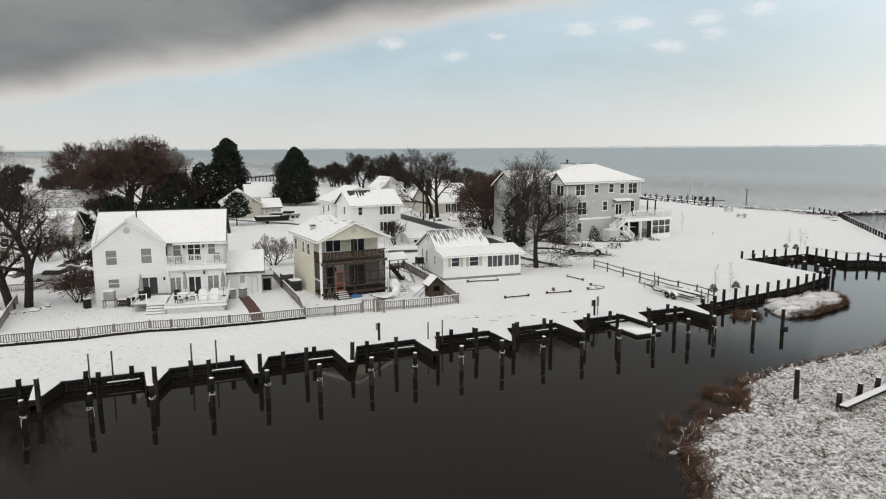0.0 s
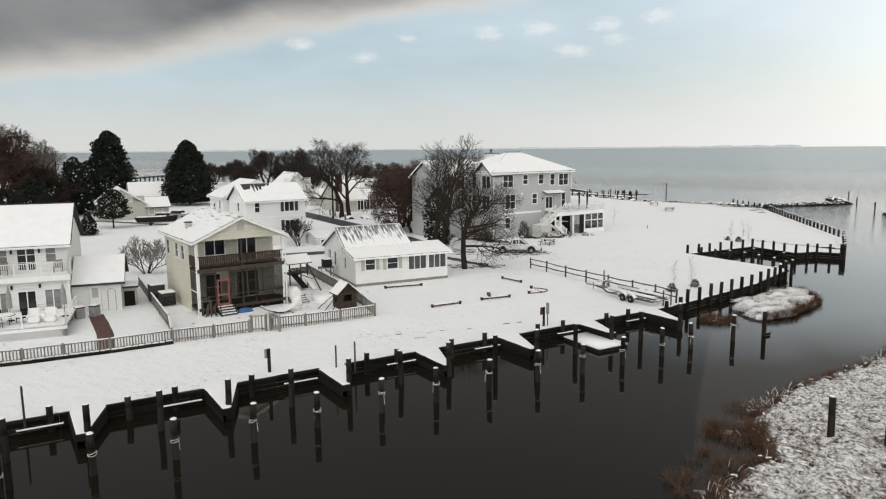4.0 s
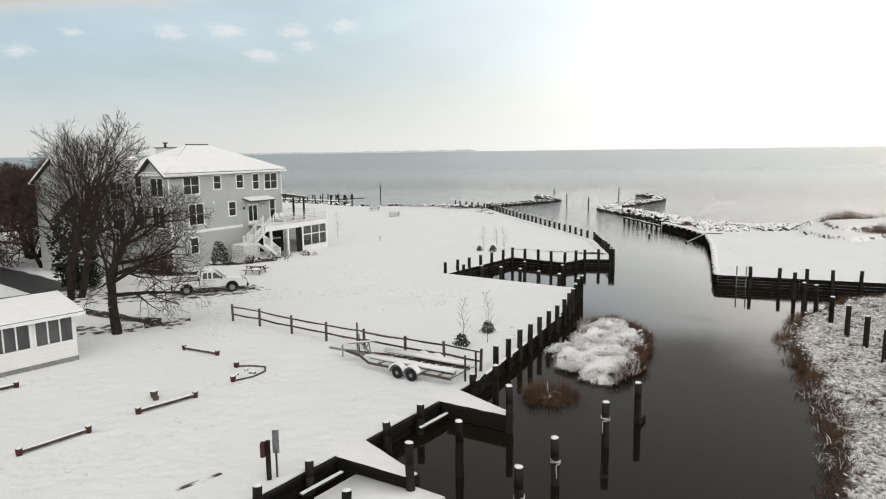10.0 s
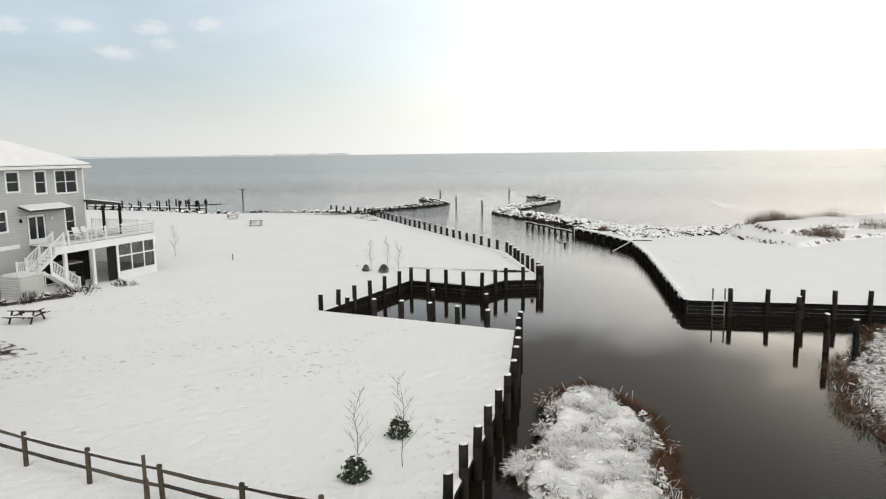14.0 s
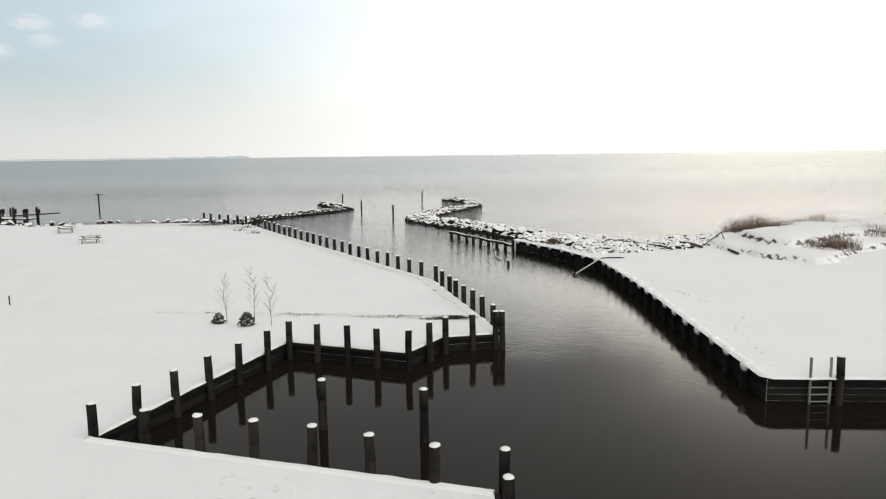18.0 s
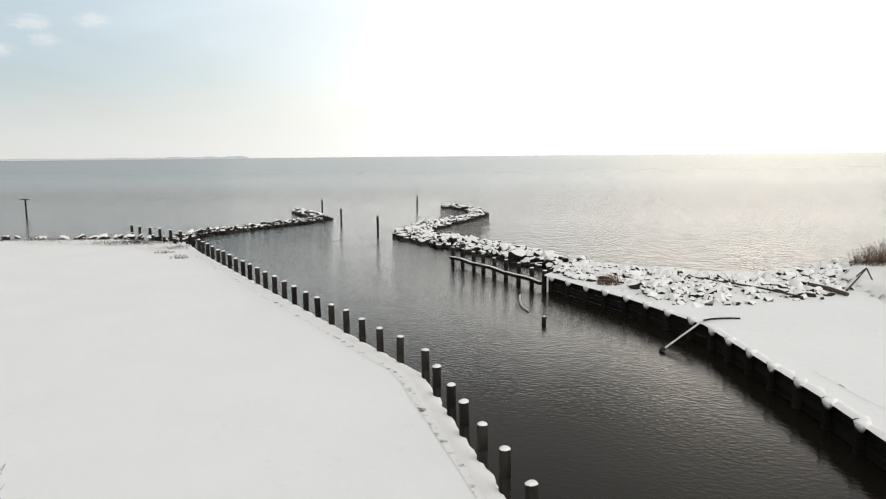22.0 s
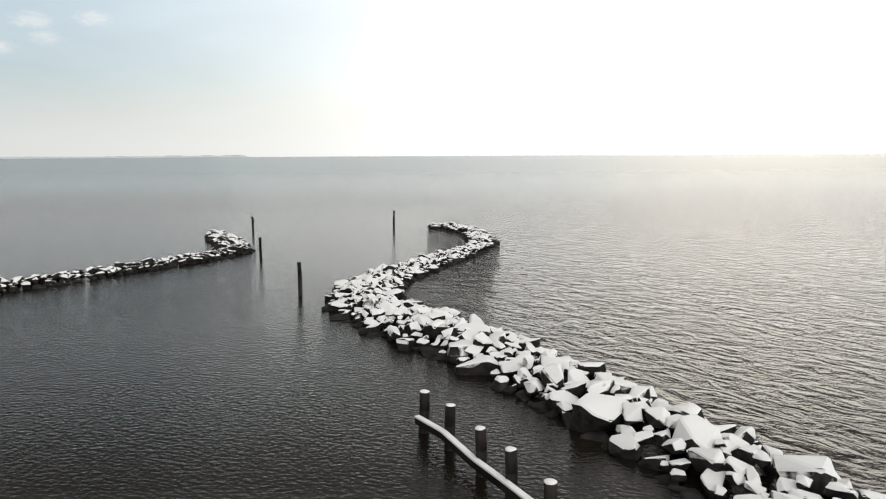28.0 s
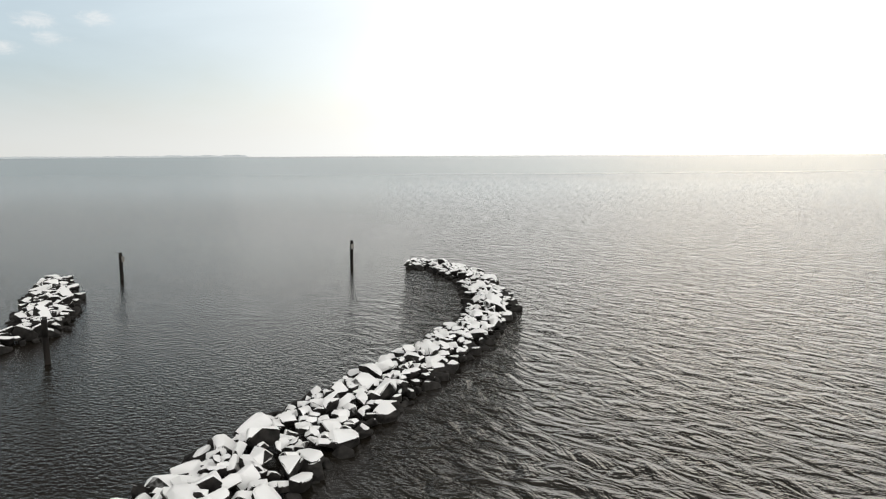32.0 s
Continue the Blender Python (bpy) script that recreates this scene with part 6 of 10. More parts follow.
lo_ = [(6.62, 7.55, 1.2, 2.88), (8.27, 9.36, 1.2, 2.88), (10.0, 11.0, 1.2, 2.92)]
wall(w1, "sunroom_wall", 6.35, 11.6, 0.5, 3.9, 0, lo_, WSIDE)
wall(w1, "sunroom_wall", 0.16, 1.2, 0.5, 3.9, 11.6, [], WSIDE, axis="y", out=1)
for o in wf[:3]:
    window(w1, *o, 0, bars=(0, 1), trim_w=0.07, glass=BLINDGLASS)
window(w1, *wf[3], 0, bars=(1, 0), trim_w=0.08, name="sliding_door", glass=DIMGLASS)
for k, o in enumerate(up_):
    window(w1, *o, 1.2, bars=(1, 2) if k == 1 else (0, 1), trim_w=0.07, name="sliding_door" if k == 1 else "window", glass=GLASS if k == 1 else BLINDGLASS)
for i, o in enumerate(lo_):
    window(w1, *o, 0, bars=(1, 0), trim_w=0.08, name="sliding_door", glass=GLASS if i == 1 else BLINDGLASS)
gable(w1, -0.0, 6.35, 0.0, 0.16, 6.2, 8.55, WSIDE, peak=3.08)
for a, y0_, z0_ in ((6.08, 0.0, 2.72), (4.1, 0.0, 2.72), (7.85, 1.2, 5.55), (9.65, 1.2, 5.55), (7.9, 0.0, 3.1), (9.7, 0.0, 3.1)):
    part("wall_lamp", rounded(boxes((a - 0.07, a + 0.07, y0_ - 0.14, y0_, z0_, z0_ + 0.3)), 0.02), BLACK, w1)
b = bmesh.new()
tube(b, (3.08, -0.05, 7.55), (3.08, 0.0, 7.55), 0.28, 0.28, 18)
part("round_vent", b, TSIDE, w1)
# roofs: wing ridge runs back into the main roof
for xa, s in ((0, -1), (6.35, 1)):
    k = (0.6 if s < 0 else 0.12) * 2.35 / 3.1
    xe = xa + (-0.55 if s < 0 else 0.12)
    m_ = 3.08
    roof_plane(w1, [(xe, -0.16, 6.2 - k), (xe, 5.0, 6.2 - k), (m_, 5.0, 8.62), (m_, -0.16, 8.62)], thick=0.10, over=0.05)
    eave_trim(w1, (xe, -0.17, 6.08 - k), (m_, -0.17, 8.53), name="rake", h=0.14)
roof_plane(w1, [(-0.3, 0.75, 6.1), (11.85, 0.75, 6.1), (11.85, 4.9, 8.9), (-0.3, 4.9, 8.9)])
roof_plane(w1, [(-0.3, 10.0, 5.9), (11.85, 10.0, 5.9), (11.85, 4.9, 8.9), (-0.3, 4.9, 8.9)])
eave_trim(w1, (6.9, 0.72, 6.0), (11.85, 0.72, 6.0))
part("ridge_cap", boxes((-0.25, 11.8, 4.8, 5.0, 8.94, 9.02)), SHINGLE, w1)
gable(w1, 1.2, 9.6, 11.34, 11.5, 6.2, 8.75, WSIDE, axis="y", peak=4.9)
gable(w1, 0.3, 9.6, 0.0, 0.16, 6.2, 8.75, WSIDE, axis="y", peak=4.9)
b = bmesh.new()
tube(b, (3.4, 3.6, 8.4), (3.4, 3.6, 9.15), 0.06, 0.06, 8)
part("vent_pipe", b, BLACK, w1)
# balcony
part("balcony_floor", boxes((6.3, 11.75, -0.35, 1.19, 3.90, 4.06)), WHITE, w1)
part("balcony_snow", rounded(boxes((6.5, 11.6, -0.2, 1.1, 4.063, 4.12)), 0.02), SNOW, w1)
part("balcony_fascia", boxes((6.28, 11.78, -0.41, -0.355, 3.62, 4.05)), WHITE, w1)
railing(w1, (6.45, -0.28, 4.06), (11.65, -0.28, 4.06), h=0.95, step=1.75)
railing(w1, (11.65, -0.28, 4.06), (11.65, 1.1, 4.06), h=0.95, step=1.4)
for xx in (6.45, 11.6):
    part("corner_post", boxes((xx - 0.07, xx + 0.07, -0.28, -0.14, 0.6, 3.62)), WHITE, w1)
# deck
WZ, WY, WL = 1.45, -6.0, -4.7
part("deck_floor", boxes((6.8, 12.0, WY, -0.004, WZ - 0.12, WZ)), GREYWOOD, w1)
part("deck_floor", boxes((3.8, 6.796, WL, -0.004, WZ - 0.12, WZ)), GREYWOOD, w1)
part("deck_snow", rounded(boxes((4.0, 6.7, WL + 0.1, -1.2, WZ + 0.003, WZ + 0.06)), 0.03), SNOW, w1)
part("deck_snow", rounded(boxes((6.85, 11.9, WY + 0.1, -0.5, WZ + 0.003, WZ + 0.08)), 0.03), SNOW, w1)
part("deck_fascia", boxes((6.78, 12.05, WY - 0.05, WY - 0.004, WZ - 0.2, WZ + 0.02)), WHITE, w1)
b = bmesh.new()
k = 38
for i in range(k):
    c = 6.8 + (12.0 - 6.8 - 0.42) * i / k
    beam(b, (c, WY - 0.02, 0.62), (c + 0.42, WY - 0.02, WZ - 0.2), 0.02, 0.035)
    beam(b, (c + 0.42, WY - 0.035, 0.62), (c, WY - 0.035, WZ - 0.2), 0.02, 0.035)
part("lattice", b, WHITE, w1, "white diagonal lattice under the deck")["kind"] = "stuff"
part("lattice_back", boxes((6.8, 12.0, WY + 0.1, WY + 0.14, 0.5, WZ - 0.13)), GREYWOOD, w1)
railing(w1, (6.85, WY + 0.06, WZ), (12.0, WY + 0.06, WZ), h=0.92, step=2.6, balusters=False)
railing(w1, (12.0, WY + 0.06, WZ), (12.0, -0.5, WZ), h=0.92, step=2.0, balusters=False)
railing(w1, (3.9, WL + 0.06, WZ), (5.15, WL + 0.06, WZ), h=0.92, step=0.9, balusters=False)
railing(w1, (3.9, WL + 0.06, WZ), (3.9, -0.3, WZ), h=0.92, step=2.0, balusters=False)
steps(w1, 5.2, 6.75, WL - 1.2, WL, 0.72, WZ, 4, WHITE)
# garage annex
wall(w1, "annex_wall", 11.62, 15.0, 0.5, 3.15, 1.0, [(12.75, 13.6, 0.8, 2.85)], WSIDE)
wall(w1, "annex_wall", 1.16, 6.0, 0.5, 3.15, 15.0, [], WSIDE, axis="y", out=1)
gable(w1, 1.0, 6.0, 14.84, 15.0, 3.15, 4.6, WSIDE, axis="y")
roof_plane(w1, [(11.6, 0.65, 2.98), (15.35, 0.65, 2.98), (15.35, 3.6, 4.72), (11.6, 3.6, 4.72)])
roof_plane(w1, [(11.6, 6.4, 2.98), (15.35, 6.4, 2.98), (15.35, 3.6, 4.72), (11.6, 3.6, 4.72)])
dr = part("door", rounded(boxes((12.78, 13.57, 1.04, 1.1, 0.8, 2.82)), 0.01), WHITE, w1, "white door with a window")
part("pane", boxes((12.95, 13.4, 1.02, 1.035, 1.85, 2.6)), TSIDE, dr)
b = bmesh.new()
for xx in (14.05, 14.6):
    tube(b, (xx, 0.88, 0.7), (xx, 0.88, 2.2), 0.03, 0.03, 6)
for k in range(8):
    t0, t1 = math.pi * k / 8, math.pi * (k + 1) / 8
    tube(b, (14.325 + 0.275 * math.cos(t0), 0.88, 2.2 + 0.3 * math.sin(t0)), (14.325 + 0.275 * math.cos(t1), 0.88, 2.2 + 0.3 * math.sin(t1)), 0.03, 0.03, 6)
part("arch_trellis", b, TSIDE, w1)
part("lean_to", boxes((15.02, 16.0, 2.2, 3.6, 0.5, 2.2)), TSIDE, w1)
# dark panel on the solid box stands in for a shaded opening
part("lean_to_opening", boxes((15.12, 15.9, 2.16, 2.196, 0.7, 1.95)), DARKWOOD, w1)
roof_plane(w1, [(15.02, 2.0, 2.35), (16.2, 2.0, 2.35), (16.2, 3.8, 2.45), (15.02, 3.8, 2.45)], name="lean_to_roof")

STREAKROOF = melting_roof("streaked_roof_snow", 7.3, 9.0)
# -- cream house with the screened porch --
c1 = thing("cream_house", -25.2, -37.6, 0, 79.0, "cream two-storey house with dark balcony and screened porch", "house")
CW, CD = 6.75, 9.0
cf = [(1.25, 2.75, 4.95, 6.22), (3.85, 5.28, 4.25, 6.22), (1.2, 2.3, 1.4, 3.4), (3.6, 5.4, 1.4, 3.4)]
wall(c1, "front_wall", 0, CW, 0.5, 6.5, 2.1, cf, CSIDE)
window(c1, *cf[0], 2.1, bars=(1, 0), trim_w=0.09)
window(c1, *cf[1], 2.1, bars=(1, 0), trim_w=0.09, name="sliding_door")
window(c1, *cf[2], 2.1, bars=(0, 1), trim_w=0.09)
window(c1, *cf[3], 2.1, bars=(1, 0), trim_w=0.09, name="sliding_door")
sw = [(5.0, 5.8, 4.6, 5.7), (3.3, 4.1, 4.6, 5.7), (7.5, 8.4, 4.6, 5.7)]
wall(c1, "left_wall", 2.26, CD, 0.5, 6.5, 0, sw, CSIDE, axis="y")
for o in sw:
    window(c1, *o, 0, axis="y", bars=(0, 1), trim_w=0.08)
wall(c1, "right_wall", 2.26, CD, 0.5, 6.5, CW, [], CSIDE, axis="y", out=1)
wall(c1, "back_wall", 0.16, CW - 0.16, 0.5, 6.3, CD, [], CSIDE, out=1)
gable(c1, -0.3, CW + 0.3, -0.02, 0.12, 6.34, 7.93, CSIDE, peak=3.38)
part("gable_vent", boxes((3.1, 3.66, -0.03, -0.004, 6.95, 7.45)), TSIDE, c1)
gable_roof(c1, 0, CW, 0, CD, 6.52, 8.05, axis="y", over=0.4, snow_mat=STREAKROOF)
for k, xx in enumerate((0.06, 3.38, CW - 0.06)):
    part("porch_post", boxes((xx - 0.06, xx + 0.06, 0.02, 0.14, 0.6, 6.25)), WHITE if k != 1 else DECKWOOD, c1)
for xx in (-0.12, CW + 0.12):
    b = bmesh.new()
    tube(b, (xx, -0.1, 0.7), (xx, -0.1, 6.1), 0.05, 0.05, 8)
    part("downspout", b, WHITE, c1)
part("balcony_floor", boxes((0, CW, 0.0, 2.09, 4.0, 4.22)), DECKWOOD, c1)
part("balcony_beam", boxes((-0.03, CW + 0.03, -0.08, -0.004, 3.98, 4.26)), RAILWOOD, c1)
for xa, xb in ((0.15, 3.3), (3.46, CW - 0.15)):
    for k in range(int((xb - xa) / 0.14)):
        c = xa + 0.14 * k
        part("rail_board", boxes((c, c + 0.115, 0.03, 0.06, 4.4, 5.12)), DECKWOOD, c1)
    part("handrail", boxes((xa - 0.1, xb + 0.1, -0.02, 0.12, 5.13, 5.19)), DECKWOOD, c1)
part("side_rail", boxes((0.0, 0.06, 0.1, 2.1, 4.35, 5.15)), DECKWOOD, c1)
# screened lower porch
PZ = 1.28
part("porch_floor", boxes((-0.02, CW + 0.02, -0.02, 2.09, PZ - 0.22, PZ)), DECKWOOD, c1)
part("porch_sill", boxes((0.1, CW - 0.1, 0.0, 0.1, 2.05, 2.15)), DECKWOOD, c1)
for xx in (1.28, 2.38, 4.4):
    part("stud", boxes((xx - 0.05, xx + 0.05, 0.0, 0.1, PZ, 3.95)), DECKWOOD, c1)
for xa, xb in ((0.13, 1.22), (2.44, 4.34), (4.46, CW - 0.13)):
    part("screen", boxes((xa, xb, 0.05, 0.06, 2.16, 3.94)), SCREEN, c1)
    part("screen", boxes((xa, xb, 0.05, 0.06, PZ, 2.04)), SCREEN, c1)
part("screen", boxes((0.03, 0.04, 0.15, 2.1, PZ, 3.94)), SCREEN, c1)
part("screen", boxes((CW - 0.04, CW - 0.03, 0.15, 2.1, PZ, 3.94)), SCREEN, c1)
dr = part("screen_door", boxes((1.36, 1.48, -0.04, 0.02, PZ + 0.02, 3.35), (2.18, 2.3, -0.04, 0.02, PZ + 0.02, 3.35), (1.48, 2.18, -0.04, 0.02, 3.2, 3.35), (1.48, 2.18, -0.04, 0.02, 2.1, 2.24), (1.48, 2.18, -0.04, 0.02, PZ + 0.02, PZ + 0.22)), REDPAINT, c1, "faded red screen door")
part("screen", boxes((1.48, 2.18, -0.005, 0.005, PZ + 0.2, 3.2)), SCREEN, dr)
# dark board set back below the floor stands in for the shade under the porch
part("porch_skirt", boxes((0.1, CW - 0.1, 0.3, 0.34, 0.5, PZ - 0.22)), DARKWOOD, c1)
for xx in (0.55, 3.0, 3.7, 5.0, 5.9):
    part("stud", boxes((xx - 0.03, xx + 0.03, 0.015, 0.085, 2.15, 3.95)), DECKWOOD, c1)
for zz in (3.0,):
    part("porch_rail", boxes((2.44, CW - 0.1, 0.01, 0.09, zz, zz + 0.05)), DECKWOOD, c1)
part("porch_rail", boxes((0.0, 0.06, 0.15, 2.1, 2.4, 2.48)), WHITE, c1)
steps(c1, 1.25, 2.45, -1.15, -0.05, 0.72, PZ, 4, DECKWOOD)
for k in range(6):
    part("pier", boxes((0.1 + 1.3 * k, 0.25 + 1.3 * k, 0.1, 0.25, 0.5, PZ - 0.22)), DECKWOOD, c1)
part("stoop", boxes((CW + 0.2, CW + 1.9, 0.4, 2.0, 1.1, 1.2)), GREYWOOD, c1)
part("stoop_snow", rounded(boxes((CW + 0.25, CW + 1.85, 0.45, 1.95, 1.203, 1.28)), 0.02), SNOW, c1)
steps(c1, CW + 0.35, CW + 1.75, -0.7, 0.4, 0.72, 1.2, 4, GREYWOOD)
ch = part("chimney", rounded(boxes((0.6, 1.0, 4.4, 4.8, 6.5, 7.35)), 0.02), TSIDE, c1)
part("chimney_cap", boxes((0.52, 1.08, 4.32, 4.88, 7.354, 7.42)), SHINGLE, ch)

# -- low white cottage --
k1 = thing("white_cottage", -24.8, -22.9, 0, 69.3, "low white cottage with long sunroom windows, thin snow on shingles", "cottage")
KW, KD = 9.2, 9.6
kf = [(0.98, 1.85, 2.2, 3.2), (3.08, 4.08, 2.15, 3.15), (5.2, 6.95, 1.9, 3.28), (7.25, 9.0, 1.9, 3.28)]
wall(k1, "front_wall", 0, KW, 0.98, 3.45, 0, kf, WSIDE)
wall(k1, "foundation", -0.02, KW + 0.02, 0.5, 0.976, -0.02, [], BLOCK, thick=0.2)
for o in kf[:2]:
    window(k1, *o, 0, bars=(0, 1), trim_w=0.09, shutters=TSIDE)
for o in kf[2:]:
    window(k1, *o, 0, bars=(2, 0), trim_w=0.09, glass=DIMGLASS)
kl = [(2.6, 3.1, 2.0, 3.0), (5.6, 6.15, 1.9, 3.2), (7.3, 7.85, 1.9, 3.2)]
wall(k1, "left_wall", 0.16, KD, 0.98, 3.45, 0, kl, WSIDE, axis="y")
wall(k1, "foundation", 0.19, KD, 0.5, 0.976, -0.02, [], BLOCK, axis="y", thick=0.2)
for o in kl:
    window(k1, *o, 0, axis="y", bars=(0, 1), trim_w=0.08)
wall(k1, "right_wall", 0.16, 2.6, 0.5, 3.45, KW, [], WSIDE, axis="y", out=1)
wall(k1, "right_wall", 2.6, KD, 0.5, 3.45, 6.3, [], WSIDE, axis="y", out=1)
wall(k1, "back_wall", 0.16, 6.3, 0.5, 3.45, KD, [], WSIDE, out=1)
b = bmesh.new()
pr = [(0.0, 3.45), (2.4, 4.05), (4.9, 5.62), (9.6, 3.45)]
a_ = [b.verts.new((0.0, y, z - 0.08)) for y, z in pr]
c_ = [b.verts.new((0.16, y, z - 0.08)) for y, z in pr]
b.faces.new(a_[::-1])
b.faces.new(c_)
for i in range(4):
    b.faces.new((a_[i], a_[(i + 1) % 4], c_[(i + 1) % 4], c_[i]))
bmesh.ops.recalc_face_normals(b, faces=b.faces[:])
part("gable", b, WSIDE, k1)
gable(k1, 2.4, 9.6, 6.14, 6.3, 3.45, 5.5, WSIDE, axis="y", peak=4.9)
part("gable_vent", boxes((-0.03, -0.003, 4.75, 5.05, 4.5, 4.95)), TSIDE, k1)
roof_plane(k1, [(-0.25, 2.2, 4.0), (6.45, 2.2, 4.0), (6.45, 4.9, 5.65), (-0.25, 4.9, 5.65)], snow=True, over=0.03, snow_mat=COTTAGEROOF)
roof_plane(k1, [(-0.25, 9.9, 3.4), (6.45, 9.9, 3.4), (6.45, 4.9, 5.65), (-0.25, 4.9, 5.65)])
roof_plane(k1, [(-0.3, -0.4, 3.38), (KW + 0.35, -0.4, 3.38), (KW + 0.35, 2.7, 4.02), (-0.3, 2.7, 4.02)], name="porch_roof")
roof_plane(k1, [(6.3, 2.7, 4.02), (KW + 0.35, 2.7, 3.98), (KW + 0.35, 3.4, 3.5), (6.3, 3.4, 3.5)], name="porch_roof")
eave_trim(k1, (-0.3, -0.42, 3.28), (KW + 0.35, -0.42, 3.28))
eave_trim(k1, (KW + 0.37, -0.4, 3.28), (KW + 0.37, 2.7, 3.9))
eave_trim(k1, (-0.32, -0.4, 3.28), (-0.32, 2.4, 3.9), name="rake")
eave_trim(k1, (-0.28, 2.3, 3.93), (-0.28, 4.9, 5.5), name="rake")
eave_trim(k1, (-0.28, 4.9, 5.5), (-0.28, 9.9, 3.28), name="rake")


# -- houses further back --
def plain_house(name, x, y, rz, w, d, eave, ridge, material, front_w, label, axis="x", left_w=(), right_w=(), snow_mat=None, base=0.5, category="house"):
    """A gabled house with real windows on the sides that show."""
    h = thing(name, x, y, 0, rz, label, category)
    wall(h, "front_wall", 0, w, base, eave, 0, list(front_w), material)
    wall(h, "back_wall", 0, w, base, eave, d, [], material, out=1)
    wall(h, "left_wall", 0.16, d - 0.16, base, eave, 0, list(left_w), material, axis="y")
    wall(h, "right_wall", 0.16, d - 0.16, base, eave, w, list(right_w), material, axis="y", out=1)
    for o in front_w:
        window(h, *o, 0, bars=(1, 0) if o[1] - o[0] > 1.2 else (0, 1), trim_w=0.1)
    for o in left_w:
        window(h, *o, 0, axis="y", bars=(0, 1), trim_w=0.1)
    for o in right_w:
        window(h, *o, w, axis="y", out=1, bars=(0, 1), trim_w=0.1)
    if axis == "x":
        gable(h, 0, d, 0, 0.16, eave, ridge - 0.1, material, axis="y")
        gable(h, 0, d, w - 0.16, w, eave, ridge - 0.1, material, axis="y")
    else:
        gable(h, 0, w, 0, 0.16, eave, ridge - 0.1, material)
        gable(h, 0, w, d - 0.16, d, eave, ridge - 0.1, material)
    gable_roof(h, 0, w, 0, d, eave, ridge, axis=axis, snow_mat=snow_mat)
    return h


DKSHUT = mat("black_shutter", (0.02, 0.02, 0.022), (0.04, 0.04, 0.042), rough=0.5)
w2 = plain_house("white_backstreet_house", -54.05, -16.15, 77.75, 7.9, 6.6, 6.75, 8.6, WSIDE, [(1.15, 1.75, 5.2, 6.42), (5.1, 6.35, 5.15, 6.42), (5.1, 6.35, 2.75, 3.95)],
                 "two-storey white house with black shutters, bare shingles showing", left_w=[(2.5, 3.2, 5.2, 6.3)])
for z0_, z1_ in ((5.12, 6.45), (2.7, 4.0)):
    for a in (4.55, 6.47):
        part("shutter", boxes((a, a + 0.42, -0.04, -0.003, z0_, z1_)), DKSHUT, w2)
bare_rng = random.Random(8)
for k in range(9):
    b = bmesh.new()
    x0_, run = 0.5 + 0.42 * k, bare_rng.uniform(0.55, 1.0) * (1.75 if k < 6 else 1.0)
    slab(b, [(x0_, 3.22 - run, 8.655 - run * 0.5606), (x0_ + 0.43, 3.22 - run * bare_rng.uniform(0.85, 1.1), 8.655 - run * 0.5606), (x0_ + 0.43, 3.22, 8.655), (x0_, 3.22, 8.655)], 0.03)
    part("bare_shingles", b, SHINGLE, w2, "dark shingles where the snow slid off")
plain_house("white_rear_house", -60.95, -15.35, 77.75, 9.0, 6.0, 6.9, 8.95, WSIDE, [(0.8, 1.5, 4.5, 5.8)], "white two-storey house with snowed gable roof", axis="y", left_w=[(1.2, 1.8, 5.2, 6.2), (3.6, 4.3, 4.6, 5.8)])
part("belt_trim", boxes((0, 7.9, -0.05, -0.004, 4.45, 4.6)), WHITE, w2)
plain_house("low_shed", -49.4, -8.9, 77.75, 5.0, 4.0, 1.75, 2.3, WSIDE, [(0.6, 1.9, 0.95, 1.5), (2.3, 3.8, 0.95, 1.5)], "low white shed with snowed roof and wide windows", category="shed")
ha = plain_house("gabled_bungalow", -103.5, -15.5, 72, 7.5, 9.0, 3.9, 6.4, TSIDE, [(1.6, 2.3, 1.6, 2.8), (4.6, 5.4, 4.1, 5.0)], "pale bungalow with front gable and snowed roof", axis="y")
part("porch_wall", boxes((7.52, 11.6, 0.8, 1.0, 0.5, 2.9)), TSIDE, ha)
for a in (8.2, 9.6):
    window(ha, a, a + 0.9, 1.5, 2.6, 0.8, bars=(0, 0))
roof_plane(ha, [(7.4, 0.3, 2.8), (12.0, 0.3, 2.8), (12.0, 4.5, 4.4), (7.4, 4.5, 4.4)], name="porch_roof")
plain_house("ranch_house", -131.0, 1.5, 70, 9.0, 8.0, 3.1, 5.9, WSIDE, [(1.0, 2.2, 1.5, 2.6), (4.2, 5.1, 0.9, 2.7), (6.4, 7.6, 1.5, 2.6)], "small ranch house under deep roof snow")
plain_house("tan_cottage", -84.0, -60.3, 66, 13.0, 8.5, 3.3, 5.9, TSIDE, [(7.9, 8.5, 1.6, 2.7), (8.75, 9.35, 1.6, 2.7), (9.6, 10.2, 1.6, 2.7), (2.0, 3.2, 1.4, 2.6), (4.2, 5.2, 1.4, 2.6)], "tan cottage with three narrow windows and snowed roof")
plain_house("cream_far_house", -128.0, -46.0, 62, 13.0, 8.0, 3.6, 6.6, WSIDE, [(3.0, 4.0, 1.6, 2.8), (8.0, 9.2, 1.6, 2.8)], "white house with streaked snow on its roof", snow_mat=PATCHROOF)
hd = plain_house("long_far_house", -185.0, -48.0, 60, 15.0, 9.0, 3.2, 5.6, TSIDE, [(3.0, 4.2, 1.5, 2.6), (9.0, 10.2, 1.5, 2.6)], "long low house with snowed roof and chimney")
part("chimney", boxes((13.0, 13.9, 4.0, 4.9, 4.0, 7.0)), DARKBRICK, hd)
